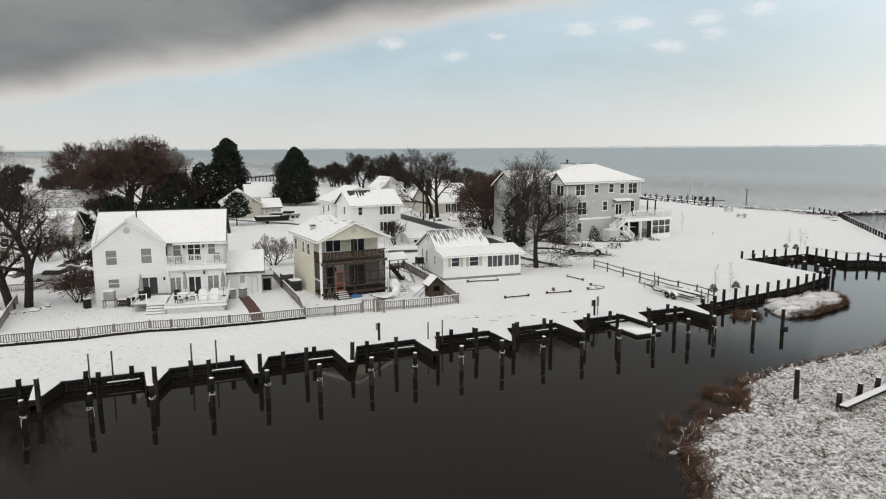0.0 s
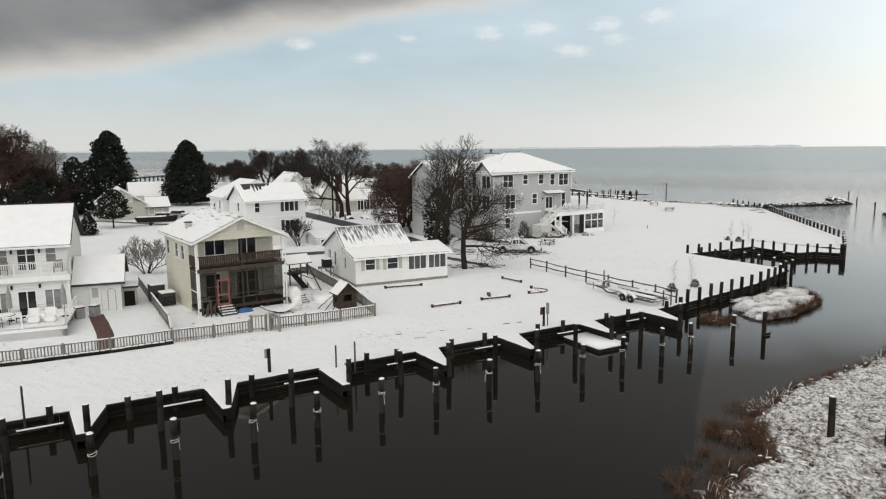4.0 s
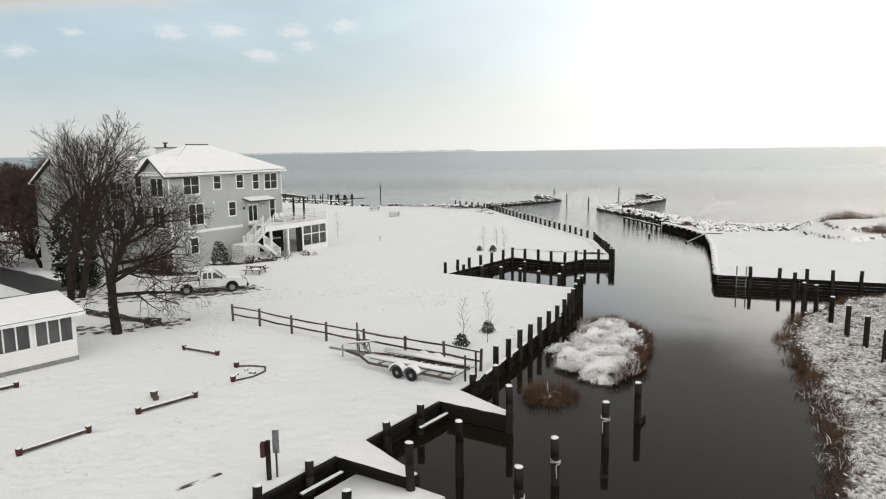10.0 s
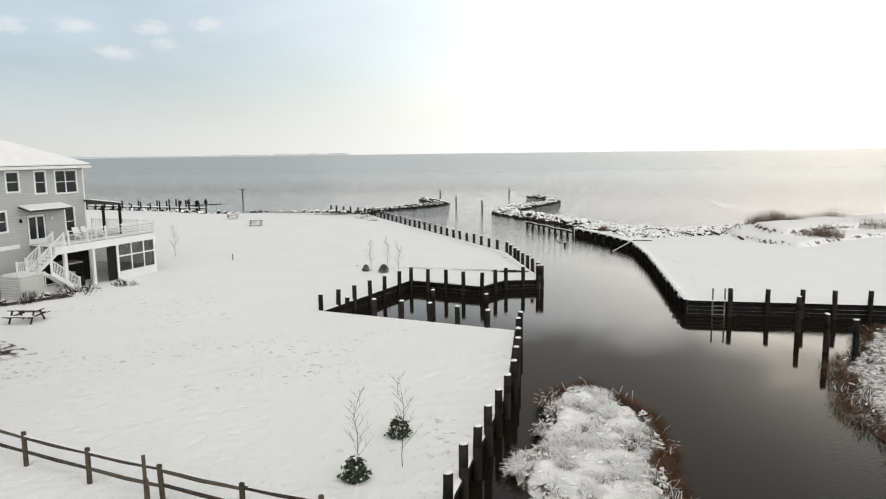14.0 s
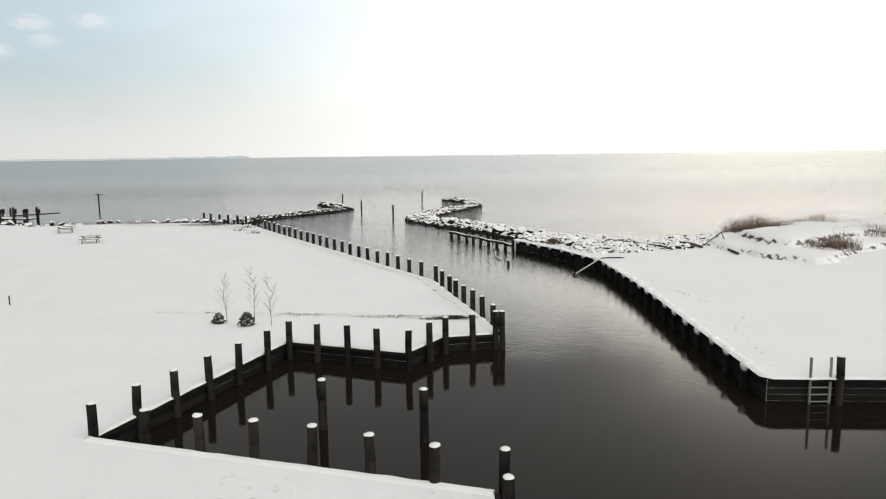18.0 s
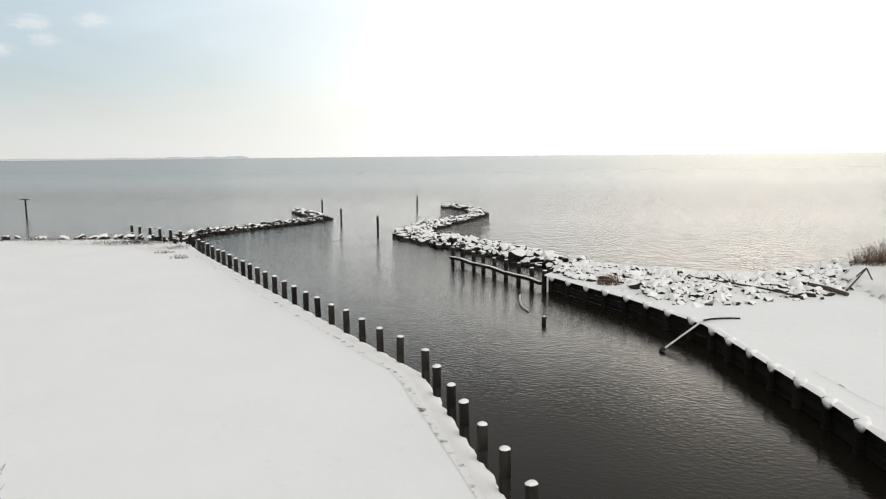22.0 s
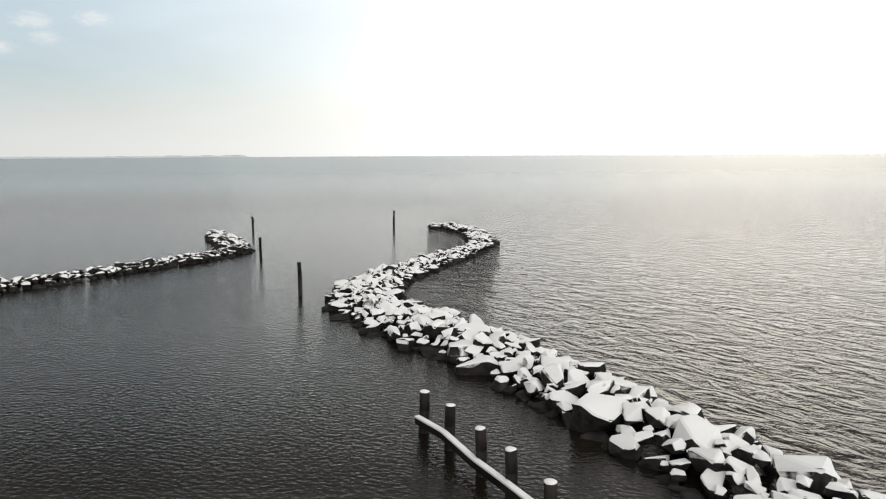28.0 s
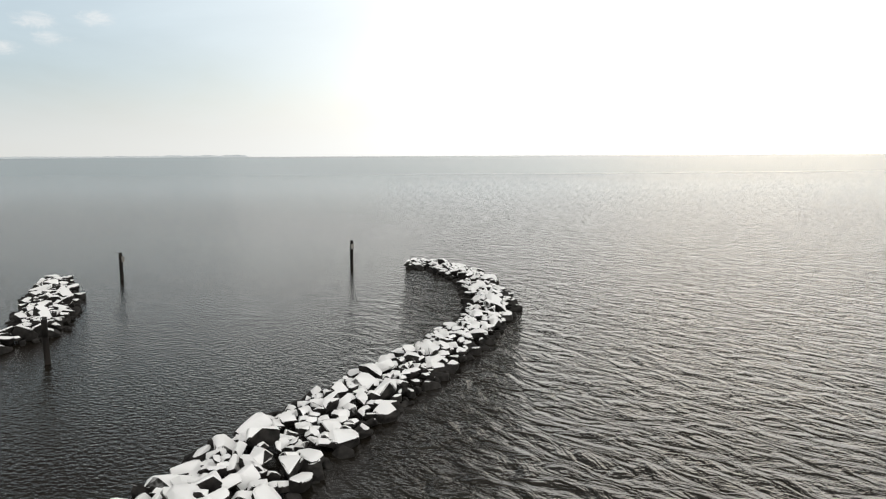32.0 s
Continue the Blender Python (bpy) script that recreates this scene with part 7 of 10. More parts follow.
plain_house("white_dormer_house", -103.0, 22.5, 76, 6.0, 8.0, 5.4, 8.0, WSIDE, [(2.5, 3.1, 6.0, 6.9)], "white house with small attic windows", axis="y")
plain_house("white_lean_house", -98.5, 27.5, 76, 5.0, 6.0, 2.7, 4.4, TSIDE, [(1.0, 1.8, 1.4, 2.4)], "low wing under snow")
hb = plain_house("brick_house", -83.5, 22.5, 79, 10.0, 9.0, 3.3, 6.9, TSIDE, [(3.4, 4.7, 1.0, 3.0), (4.85, 6.1, 1.0, 3.0), (6.25, 7.5, 1.0, 3.0), (8.2, 9.0, 1.4, 2.6)], "low house with glazed porch and snowed roof")
part("chimney", rounded(boxes((-0.2, 0.85, 1.5, 2.5, 0.5, 8.2)), 0.02), DARKBRICK, hb, "tall dark brick chimney")
gable(hb, 5.6, 9.8, -0.3, -0.15, 3.3, 5.1, TSIDE)
plain_house("bay_cottage", -117.0, 48.0, 82, 9.0, 8.0, 3.2, 6.0, WSIDE, [(1.5, 2.4, 1.4, 2.6), (5.5, 6.6, 1.4, 2.6)], "white cottage among the trees")
plain_house("far_left_house", -240.0, -62.0, 62, 13.0, 9.0, 3.2, 6.0, WSIDE, [(2.0, 3.2, 1.4, 2.6), (8.0, 9.2, 1.4, 2.6)], "far white house with snowed roof")
plain_house("bayside_house", -60.5, -88.0, 66, 11.0, 8.5, 3.2, 5.6, WSIDE, [(1.5, 2.4, 1.5, 2.6), (5.0, 6.0, 1.5, 2.6)], "white house beside the marina with snowed roof")


# ---- trees and shrubs ----
def tube_into(vs, fs, p, q, r0, r1, n):
    d = q - p
    if d.length < 1e-5:
        return
    a = d.orthogonal().normalized()
    b = d.normalized().cross(a)
    k = len(vs)
    for c, r in ((p, r0), (q, r1)):
        for i in range(n):
            t_ = 6.2832 * i / n
            vs.append(c + a * (math.cos(t_) * r) + b * (math.sin(t_) * r))
    for i in range(n):
        j = (i + 1) % n
        fs.append((k + i, k + j, k + n + j, k + n + i))


FINE = 0.012


def grow(rng, parts, p, d, length, r, level, top, kids, spread, up, segs=4):
    """One limb, wandering, with its side limbs; thick ones go into the trunk, fine ones into the crown."""
    vs, fs = parts[0 if level < 2 else 1]
    n = 8 if level == 0 else 6 if level == 1 else 4 if level == 2 else 3
    pts = [p]
    for s in range(segs):
        d = (d + Vector((rng.gauss(0, 0.16), rng.gauss(0, 0.16), rng.gauss(0, 0.10) + up * 0.10))).normalized()
        q = pts[-1] + d * (length / segs)
        ra, rb = r * (1 - 0.62 * s / segs), r * (1 - 0.62 * (s + 1) / segs)
        tube_into(vs, fs, pts[-1], q, max(ra, FINE), max(rb, FINE * 0.8), n)
        pts.append(q)
    if level >= top:
        return
    k = kids[min(level, len(kids) - 1)]
    for i in range(k):
        f = 0.30 + 0.70 * (i + rng.random() * 0.8) / k if level else 0.26 + 0.74 * (i + 0.6) / k
        f = min(f, 0.999)
        s = int(f * segs)
        base = pts[s].lerp(pts[s + 1], f * segs - s)
        side = d.orthogonal().normalized()
        side.rotate(Matrix.Rotation(i * 2.4 + rng.uniform(-0.5, 0.5), 3, d))
        ang = rng.uniform(0.6, 1.0) * spread
        nd = (d * math.cos(ang) + side * math.sin(ang)).normalized()
        nl = length * rng.uniform(0.52, 0.76) * (1.1 - 0.45 * f if level else 1.05 - 0.55 * f)
        grow(rng, parts, base, nd, nl, r * (1 - 0.62 * f) * rng.uniform(0.50, 0.66), level + 1, top, kids, spread, up, 4 if level < 2 else 3)


def bare_tree(name, x, y, h, r, seed, label, trunks=1, top=4, kids=(5, 6, 5, 4), spread=0.75, up=0.5, trunk_len=0.45, twig=None, lean=0.1, category="tree", z=0.7, group=""):
    rng = random.Random(seed)
    ob = thing(name, x, y, z, rng.uniform(0, 360), label, category, group)
    parts = (([], []), ([], []))
    for k in range(trunks):
        a = 6.2832 * k / trunks
        d = Vector((math.cos(a) * lean, math.sin(a) * lean, 1)).normalized()
        o = Vector((math.cos(a), math.sin(a), 0)) * (r * 1.6 if trunks > 1 else 0)
        grow(rng, parts, o + Vector((0, 0, -0.3)), d, h * trunk_len, r, 0, top, kids, spread, up)
    high = max(v.z for v in parts[1][0] or parts[0][0])
    s = h / high
    for vs, fs in parts:
        for v in vs:
            v *= s
    part("trunk", raw(parts[0][0], parts[0][1], BARK, True), None, ob)
    part("crown", raw(parts[1][0], parts[1][1], twig or TWIG), None, ob, "bare winter twigs")
    return ob


def evergreen(name, x, y, h, w, seed, label, shape="cone", n=2600, material=None, leaf=0.42, snow=0.0, category="tree", z=0.7, group="", low=0.05):
    """A trunk and a crown of many small sprays, thick outside and broken in outline."""
    rng = random.Random(seed)
    ob = thing(name, x, y, z, rng.uniform(0, 360), label, category, group)
    b = bmesh.new()
    tube(b, (0, 0, -0.3), (0, 0, h * 0.85), 0.03 * h * 0.6 + 0.03, 0.02, 8)
    part("trunk", b, BARK, ob, smooth=True)
    vs, fs, sv, sf = [], [], [], []
    for i in range(n):
        t_ = rng.random() ** 1.15
        zz = h * (low + (1 - low) * t_)
        a = rng.uniform(0, 6.2832)
        if shape == "cone":
            prof = (1 - t_) ** 0.75 * min(1, t_ * 5 + 0.55)
        elif shape == "spire":
            prof = min(1.0, (1 - t_) * 1.5) ** 0.62 * min(1, t_ * 4 + 0.7)
        elif shape == "column":
            prof = min(1, (1 - t_) * 3.2) ** 0.7 * min(1, 0.75 + t_)
        elif shape == "pine":
            prof = (1 - t_) ** 0.5 * min(1, t_ * 4 + 0.35) * 1.05
        else:
            prof = math.sqrt(max(0, 1 - (2 * t_ - 0.9) ** 2 / 1.21))
        rag = 0.6 if shape == "pine" else 0.34
        bumpy = 1 + rag * noise.noise(Vector((math.cos(a) * 1.9, math.sin(a) * 1.9, zz * 8 / h + seed))) + 0.2 * noise.noise(Vector((math.cos(a) * 6, math.sin(a) * 6, zz * 22 / h + seed)))
        rr = w / 2 * prof * bumpy * (rng.uniform(0.25, 1.0) ** 0.5)
        c = Vector((math.cos(a) * rr, math.sin(a) * rr, zz))
        out_ = Vector((math.cos(a) * 0.7 + rng.gauss(0, 0.7), math.sin(a) * 0.7 + rng.gauss(0, 0.7), rng.uniform(-0.4, 0.9))).normalized()
        s = leaf * rng.uniform(0.5, 1.2)
        side = out_.cross(Vector((rng.gauss(0, 1), rng.gauss(0, 1), rng.gauss(0, 1)))).normalized()
        tv, tf = (sv, sf) if rng.random() < snow and out_.z > 0.0 else (vs, fs)
        k = len(tv)
        lift = Vector((0, 0, 0.03)) if tv is sv else Vector()
        tv += [c - side * s * 0.45 - out_ * s * 0.2 + lift, c + side * s * 0.45 - out_ * s * 0.2 + lift, c + out_ * s * 0.75 + side * s * 0.1 + lift, c + out_ * s * 0.2 + side.cross(out_) * s * 0.4 + lift]
        tf += [(k, k + 1, k + 2), (k, k + 2, k + 3)]
    part("crown", raw(vs, fs, material or NEEDLE), None, ob, "dense evergreen sprays")
    if sv:
        part("branch_snow", raw(sv, sf, SNOW), None, ob)["kind"] = "stuff"
    return ob


FINE = 0.011
bare_tree("bare_yard_tree", -23.5, -9.55, 10.9, 0.32, 5, "bare spreading tree with drooping lower limbs in the snow", trunks=1, top=4, kids=(15, 8, 7, 4), spread=0.95, up=0.32, trunk_len=0.74)
bare_tree("bare_tall_tree", -34.6, -2.2, 14.3, 0.25, 12, "tall bare tree with three trunks", trunks=3, top=4, kids=(8, 7, 5, 4), spread=0.70, up=0.6, trunk_len=0.66, lean=0.18)
evergreen("dark_cedar", -37.0, 0.6, 7.4, 3.4, 3, "dark cedar behind bare trunks", shape="column", n=2400, leaf=0.3)
FINE = 0.014
bare_tree("reddish_tree", -56.0, 12.7, 11.0, 0.2, 21, "bare reddish ornamental tree on a snowy lawn", trunks=3, top=4, kids=(10, 9, 8, 5), spread=1.1, twig=REDTWIG, trunk_len=0.5, lean=0.42)
bare_tree("reddish_tree", -49.0, 8.5, 10.5, 0.16, 22, "bare reddish tree by the lane", trunks=3, top=4, kids=(10, 9, 8, 5), spread=1.1, twig=REDTWIG, trunk_len=0.5, lean=0.42)
bare_tree("old_gnarled_tree", -75.7, 17.0, 14.5, 0.36, 33, "old gnarled bare tree with snow on its limbs", trunks=2, top=4, kids=(8, 8, 7, 5), spread=0.95, up=0.4, trunk_len=0.6, lean=0.35)
bare_tree("lawn_shrub", -50.6, -10.9, 4.0, 0.05, 41, "bare upright shrub with many stems", trunks=8, top=3, kids=(7, 5, 4), spread=0.45, up=0.7, trunk_len=0.75, lean=0.35, category="shrub")
bare_tree("garden_shrub", -46.2, -32.4, 4.1, 0.06, 42, "rounded bare shrub dusted with snow", trunks=5, top=3, kids=(8, 7, 5), spread=0.7, trunk_len=0.6, lean=0.4, category="shrub", twig=GREYWOOD)
bare_tree("corner_shrub", -39.3, -55.6, 3.6, 0.05, 43, "tangled brown shrub at the house corner", trunks=6, top=3, kids=(8, 7, 5), spread=0.85, trunk_len=0.6, lean=0.5, category="shrub", twig=REDTWIG)
for i, (x, y, h_) in enumerate(((-71.0, -50.4, 3.4), (-68.6, -53.4, 2.6), (-60.0, -50.2, 2.8), (-56.5, -49.0, 2.4), (-66.0, -58.5, 2.6))):
    bare_tree("yard_shrub", x, y, h_, 0.05, 143 + i, "bare tangled shrub among the yard clutter", trunks=6, top=3, kids=(7, 6, 5), spread=0.85, trunk_len=0.6, lean=0.5, category="shrub", twig=REDTWIG if i % 2 else TWIG, group="shrubs in the far yard")
FINE = 0.008
bare_tree("big_marina_tree", -40.3, -60.3, 14.9, 0.34, 51, "big bare tree with two trunks beside the drive", trunks=2, top=4, kids=(11, 8, 7, 5), spread=0.95, up=0.4, trunk_len=0.6, lean=0.2)
FINE = 0.022
oak = dict(trunks=3, top=4, kids=(10, 9, 8, 5), spread=0.95, up=0.3, trunk_len=0.55, lean=0.35)
bare_tree("brown_oak", -122.0, -28.0, 17.5, 0.4, 61, "broad dense brown winter tree", twig=REDTWIG, **oak)
bare_tree("brown_oak", -131.0, -34.5, 16.5, 0.4, 62, "broad dense brown winter tree", twig=REDTWIG, **oak)
bare_tree("brown_oak", -118.0, -20.0, 10.5, 0.3, 63, "lower brown winter tree at the wood's end", **oak)
bare_tree("grey_bare_tree", -140.0, -14.0, 15.0, 0.25, 64, "thin grey bare tree above the roofs", trunks=2, top=4, kids=(8, 7, 6, 4), spread=0.7, twig=GREYWOOD)
evergreen("broad_evergreen", -125.5, 12.3, 14.4, 10.6, 7, "large dark full-skirted evergreen", shape="spire", n=15000, leaf=0.5)
evergreen("dark_pine", -148.0, 4.0, 16.8, 12.5, 8, "large dark irregular evergreen", shape="pine", n=11000, leaf=0.6)
evergreen("yard_pine", -91.5, -17.8, 6.3, 5.6, 9, "small dark pine by the street", shape="pine", n=3000, snow=0.10, low=0.25, leaf=0.35)
evergreen("yard_spruce", -84.2, -24.2, 3.6, 3.0, 10, "small spruce on a snowy lawn", shape="cone", n=2000, snow=0.12, leaf=0.3)
for i, (x, y, h, w_) in enumerate(((-124, -12, 11.0, 8.0), (-118, -14.5, 8.5, 7.0), (-127, -8, 9.0, 6.0), (-152, 0, 9.5, 6.5), (-150, -46, 10.5, 6.0))):
    evergreen("street_evergreen", x, y, h, w_, 70 + i, "dark snow-flecked evergreen beyond the roofs", shape="pine", n=4800, leaf=0.5, snow=0.05, group="evergreens beyond the roofs")
for i, (x, y, h, w_) in enumerate(((-99, -30.5, 6.5, 7.0), (-96, -26.0, 5.5, 6.0), (-102, -36.0, 6.0, 6.5), (-108, -24.0, 8.0, 7.0), (-88, -45.0, 4.5, 6.0))):
    evergreen("yard_thicket", x, y, h, w_, 170 + i, "dark tangled evergreen thicket behind the yards", shape="pine", n=2000, leaf=0.42, group="thicket behind the houses")
shore = dict(top=4, spread=0.95, up=0.3, trunk_len=0.55, group="trees by the bay shore")
far_a = bare_tree("shore_tree", -172.0, 62.0, 13.0, 0.3, 81, "bare spreading tree by the bay shore", trunks=2, kids=(9, 8, 7, 6), lean=0.4, **shore)
far_b = bare_tree("shore_tree", -188.0, 60.0, 9.5, 0.25, 82, "bare dark thicket tree by the bay shore", trunks=3, kids=(8, 8, 7, 6), lean=0.45, **shore)
rng = random.Random(9)
for x, y, s, k in ((-200, 70, 0.9, 1), (-150, 60, 1.02, 0), (-140, 56, 0.85, 1), (-165, 50, 0.8, 1), (-215, 55, 0.8, 0), (-240, 40, 0.8, 1), (-106, 44, 0.6, 1), (-68, 30, 0.62, 1), (-180, 74, 0.8, 1), (-160, 70, 0.75, 1), (-128, 64, 0.7, 1), (-205, 62, 0.85, 1), (-118, 60, 0.72, 0), (-96, 52, 0.6, 1), (-92, 34, 0.55, 1)):
    src = far_a if k == 0 else far_b
    copy_thing(src, pose(x, y, 0.7, 0, 0, rng.uniform(0, 360)) @ Matrix.Scale(s, 4))
for x, y, s in ((-175, -30, 1.0), (-100, -70, 0.8), (-82, -76, 0.7), (-106, -32, 0.6), (-112, -36, 0.65)):
    copy_thing(far_b, pose(x, y, 0.7, 0, 0, rng.uniform(0, 360)) @ Matrix.Scale(s, 4))
for x, y, s in ((-215, -75, 0.7), (-230, -58, 0.75), (-222, -40, 0.7), (-250, -30, 0.8), (-262, -62, 0.8), (-290, -40, 0.9), (-240, -12, 0.75), (-275, -8, 0.8), (-310, -20, 0.9), (-250, 14, 0.7), (-230, 30, 0.7), (-290, 22, 0.8), (-265, 40, 0.7), (-160, -62, 0.65), (-150, -72, 0.6), (-135, -60, 0.55)):
    copy_thing(far_b, pose(x, y, 0.7, 0, 0, rng.uniform(0, 360)) @ Matrix.Scale(s, 4))
evergreen("house_shrub", -34.7, 15.1, 2.5, 2.5, 11, "bushy evergreen shrub with snow by the house", shape="pine", n=7500, leaf=0.15, snow=0.34, material=SHRUBLEAF, category="shrub", low=0.02)
for i, (x, y, h) in enumerate(((-41.6, 8.4, 1.1), (-40.2, 6.2, 0.9), (-38.4, 3.6, 0.8), (-36.9, 1.7, 1.0), (-56.2, 9.3, 1.5), (-46.0, 9.0, 1.0))):
    evergreen("low_shrub", x, y, h, h * 1.5, 90 + i, "low dark shrub poking out of the snow", shape="round", n=700, leaf=0.14, snow=0.3, category="shrub", group="low shrubs by the lane", low=0.02, material=SHRUBLEAF)


FINE = 0.005


def sapling(x, y, h, seed):
    """A thin whip with a few short upright twigs."""
    r_ = random.Random(seed)
    ob = thing("sapling", x, y, 0.7, r_.uniform(0, 360), "thin bare sapling planted in the lawn", "sapling", "planted saplings")
    pts = [Vector((0.03 * k * r_.uniform(-1, 1), 0.03 * k * r_.uniform(-1, 1), -0.1 + (h + 0.1) * k / 6)) for k in range(7)]
    b = bmesh.new()
    for k in range(6):
        tube(b, pts[k], pts[k + 1], 0.014 - 0.0019 * k, 0.0121 - 0.0019 * k, 5, k == 5)
    bmesh.ops.remove_doubles(b, verts=b.verts[:], dist=0.002)
    part("trunk", b, BARK, ob)
    vs, fs = [], []
    for k in range(19):
        f = 0.24 + 0.74 * k / 19
        p = pts[int(f * 6)].lerp(pts[int(f * 6) + 1], f * 6 - int(f * 6))
        a = k * 2.4 + r_.uniform(-0.4, 0.4)
        L_ = h * (0.34 - 0.24 * f) * r_.uniform(0.7, 1.2)
        q = p + Vector((math.cos(a) * 0.85, math.sin(a) * 0.85, 1)).normalized() * L_ * 1.15
        tube_into(vs, fs, p, q, 0.007, 0.003, 3)
        m = p.lerp(q, 0.5)
        tube_into(vs, fs, m, m + Vector((math.cos(a + 1.5) * 0.6, math.sin(a + 1.5) * 0.6, 1)) * L_ * 0.4, 0.005, 0.0025, 3)
    part("twig", raw(vs, fs, TWIG), None, ob)["kind"] = "stuff"
    return ob


for i, (x, y, h) in enumerate(((-2.75, -5.95, 2.7), (-1.53, -5.4, 3.0), (-11.0, 28.85, 2.7), (-9.75, 29.5, 2.8), (-8.62, 28.35, 2.6), (-31.9, 35.8, 3.2))):
    sapling(x, y, h, 200 + i)
for i, (x, y, h) in enumerate(((-2.75, -6.4, 0.78), (-2.1, -3.2, 0.74), (-11.45, 28.95, 0.55), (-9.85, 28.4, 0.72))):
    evergreen("holly_bush", x, y, h, h * 1.15, 210 + i, "small dark holly bush in the snow", shape="pine", n=620, leaf=0.12, snow=0.16, category="shrub", group="holly bushes", low=0.02, material=SHRUBLEAF)

# ---- dune with reeds on the east shore ----
def dune(name, outline, cell, seed, label):
    """An eroded sand bank: a steep broken edge all round, an inner step, and soft mounds above."""
    def within(x, y):
        c, best = False, 1e9
        for (xa, ya), (xb, yb) in zip(outline, outline[1:] + outline[:1]):
            if (ya > y) != (yb > y) and x < (xb - xa) * (y - ya) / (yb - ya) + xa:
                c = not c
            t_ = max(0, min(1, ((x - xa) * (xb - xa) + (y - ya) * (yb - ya)) / ((xb - xa) ** 2 + (yb - ya) ** 2)))
            best = min(best, math.hypot(x - xa - t_ * (xb - xa), y - ya - t_ * (yb - ya)))
        return best if c else -best

    xs, ys = [p[0] for p in outline], [p[1] for p in outline]
    nx, ny = int((max(xs) - min(xs)) / cell) + 3, int((max(ys) - min(ys)) / cell) + 3
    vs, fs, inn = [], [], []
    for j in range(ny):
        for i in range(nx):
            x, y = min(xs) - cell + i * cell, min(ys) - cell + j * cell
            d = within(x, y) + 0.7 * noise.noise(Vector((x * 0.45, y * 0.45, seed))) + 0.3 * noise.noise(Vector((x * 1.6, y * 1.6, seed)))
            e = max(0.0, min(1.0, d / 0.35))
            d2 = d - 3.0 + 2.6 * noise.noise(Vector((x * 0.16, y * 0.16, seed + 4)))
            e2 = max(0.0, min(1.0, d2 / 0.5))
            soft = 0.5 + 0.5 * noise.noise(Vector((x * 0.2, y * 0.2, seed + 9)))
            h = 0.45 * e + 0.45 * e2 + 0.8 * soft * max(0.0, min(1.0, d / 6.0)) + 0.08 * e * noise.noise(Vector((x * 1.8, y * 1.8, seed)))
            vs.append((x - 0.6, y - 1.3, GROUND_EAST - 0.08 + h))
            inn.append(d > -0.6)
    for j in range(ny - 1):
        for i in range(nx - 1):
            a = j * nx + i
            if inn[a] or inn[a + 1] or inn[a + nx] or inn[a + nx + 1]:
                fs.append((a, a + 1, a + nx + 1, a + nx))
    return tagged(part(name, raw(vs, fs, DUNE, True)), label, "dune", kind="structure")


DUNE = snowed("snowed_dune", (0.030, 0.021, 0.015), (0.12, 0.082, 0.058), 0.98, 1.06, noise_scale=1.2, noise_amp=0.34, under_scale=5, bump_scale=4, bump=0.8)
dune("dune", [(23.6, 54.5), (23.7, 50.8), (24.7, 48.2), (26.1, 46.0), (27.6, 44.3), (29.0, 45.5), (31.5, 48.3), (34.0, 50.2), (38.0, 52.5), (60.0, 60.0), (80.0, 66.0), (80.0, 80.0), (50.0, 73.0), (33.0, 66.5), (27.0, 61.5), (24.2, 58.0)], 0.4, 1.0, "eroded dune with snow and brown brush, dark undercut edge")


def reed_bed(name, cx, cy, rx, ry, n, h, seed, label, z=0.8, material=None):
    rng_ = random.Random(seed)
    vs, fs = [], []
    for i in range(n):
        a, q = rng_.uniform(0, 6.28), rng_.random() ** 0.7
        x, y = cx + math.cos(a) * q * rx, cy + math.sin(a) * q * ry
        hh = h * rng_.uniform(0.25, 1.15) * (1.1 - 0.5 * q) * (0.6 + 0.6 * max(0, noise.noise(Vector((x * 0.5, y * 0.5, seed))) + 0.4))
        dx, dy = rng_.gauss(0, 0.26) * hh, rng_.gauss(0, 0.26) * hh
        k = len(vs)
        w = rng_.uniform(0.006, 0.016)
        t_ = rng_.uniform(0, 3.14)
        vs += [(x - w * math.cos(t_), y - w * math.sin(t_), z), (x + w * math.cos(t_), y + w * math.sin(t_), z), (x + dx + w * 0.5, y + dy, z + hh), (x + dx - w * 0.5, y + dy, z + hh)]
        fs.append((k, k + 1, k + 2, k + 3))
    return tagged(part(name, raw(vs, fs, material or DUNEREED)), label, "reeds", kind="stuff")


DUNEREED = mat("russet_reeds", (0.07, 0.045, 0.032), (0.17, 0.115, 0.08), rough=0.9, scale=0.6)
reed_bed("reed_bed", 30.0, 60.0, 3.4, 1.7, 2600, 1.75, 1, "stand of brown reeds on the dune", 1.25)
reed_bed("reed_bed", 37.0, 62.5, 5.0, 1.8, 1500, 1.5, 2, "thin brown reeds along the dune crest", 1.25)
reed_bed("reed_bed", 30.5, 48.8, 2.6, 1.6, 1500, 1.3, 3, "low brown brush in the dune hollow", 1.25)
reed_bed("reed_bed", 38.5, 55.5, 4.5, 2.0, 1700, 1.4, 4, "low brown brush in the dune hollow", 1.25)
reed_bed("reed_bed", 52.0, 60.0, 6.0, 1.6, 1700, 1.6, 5, "brown reeds further along the dune", 1.25)
reed_bed("reed_bed", -28.5, 80.0, 4.5, 1.8, 1300, 0.42, 6, "dead grass poking through snow at the point", 0.72, TWIG)
reed_bed("reed_bed", -23.4, 73.2, 0.9, 0.9, 120, 0.4, 13, "tuft of dead grass in the snow", 0.72, TWIG)
reed_bed("reed_bed", -20.9, 70.0, 0.8, 0.5, 90, 0.4, 14, "tuft of dead grass in the snow", 0.72, TWIG)
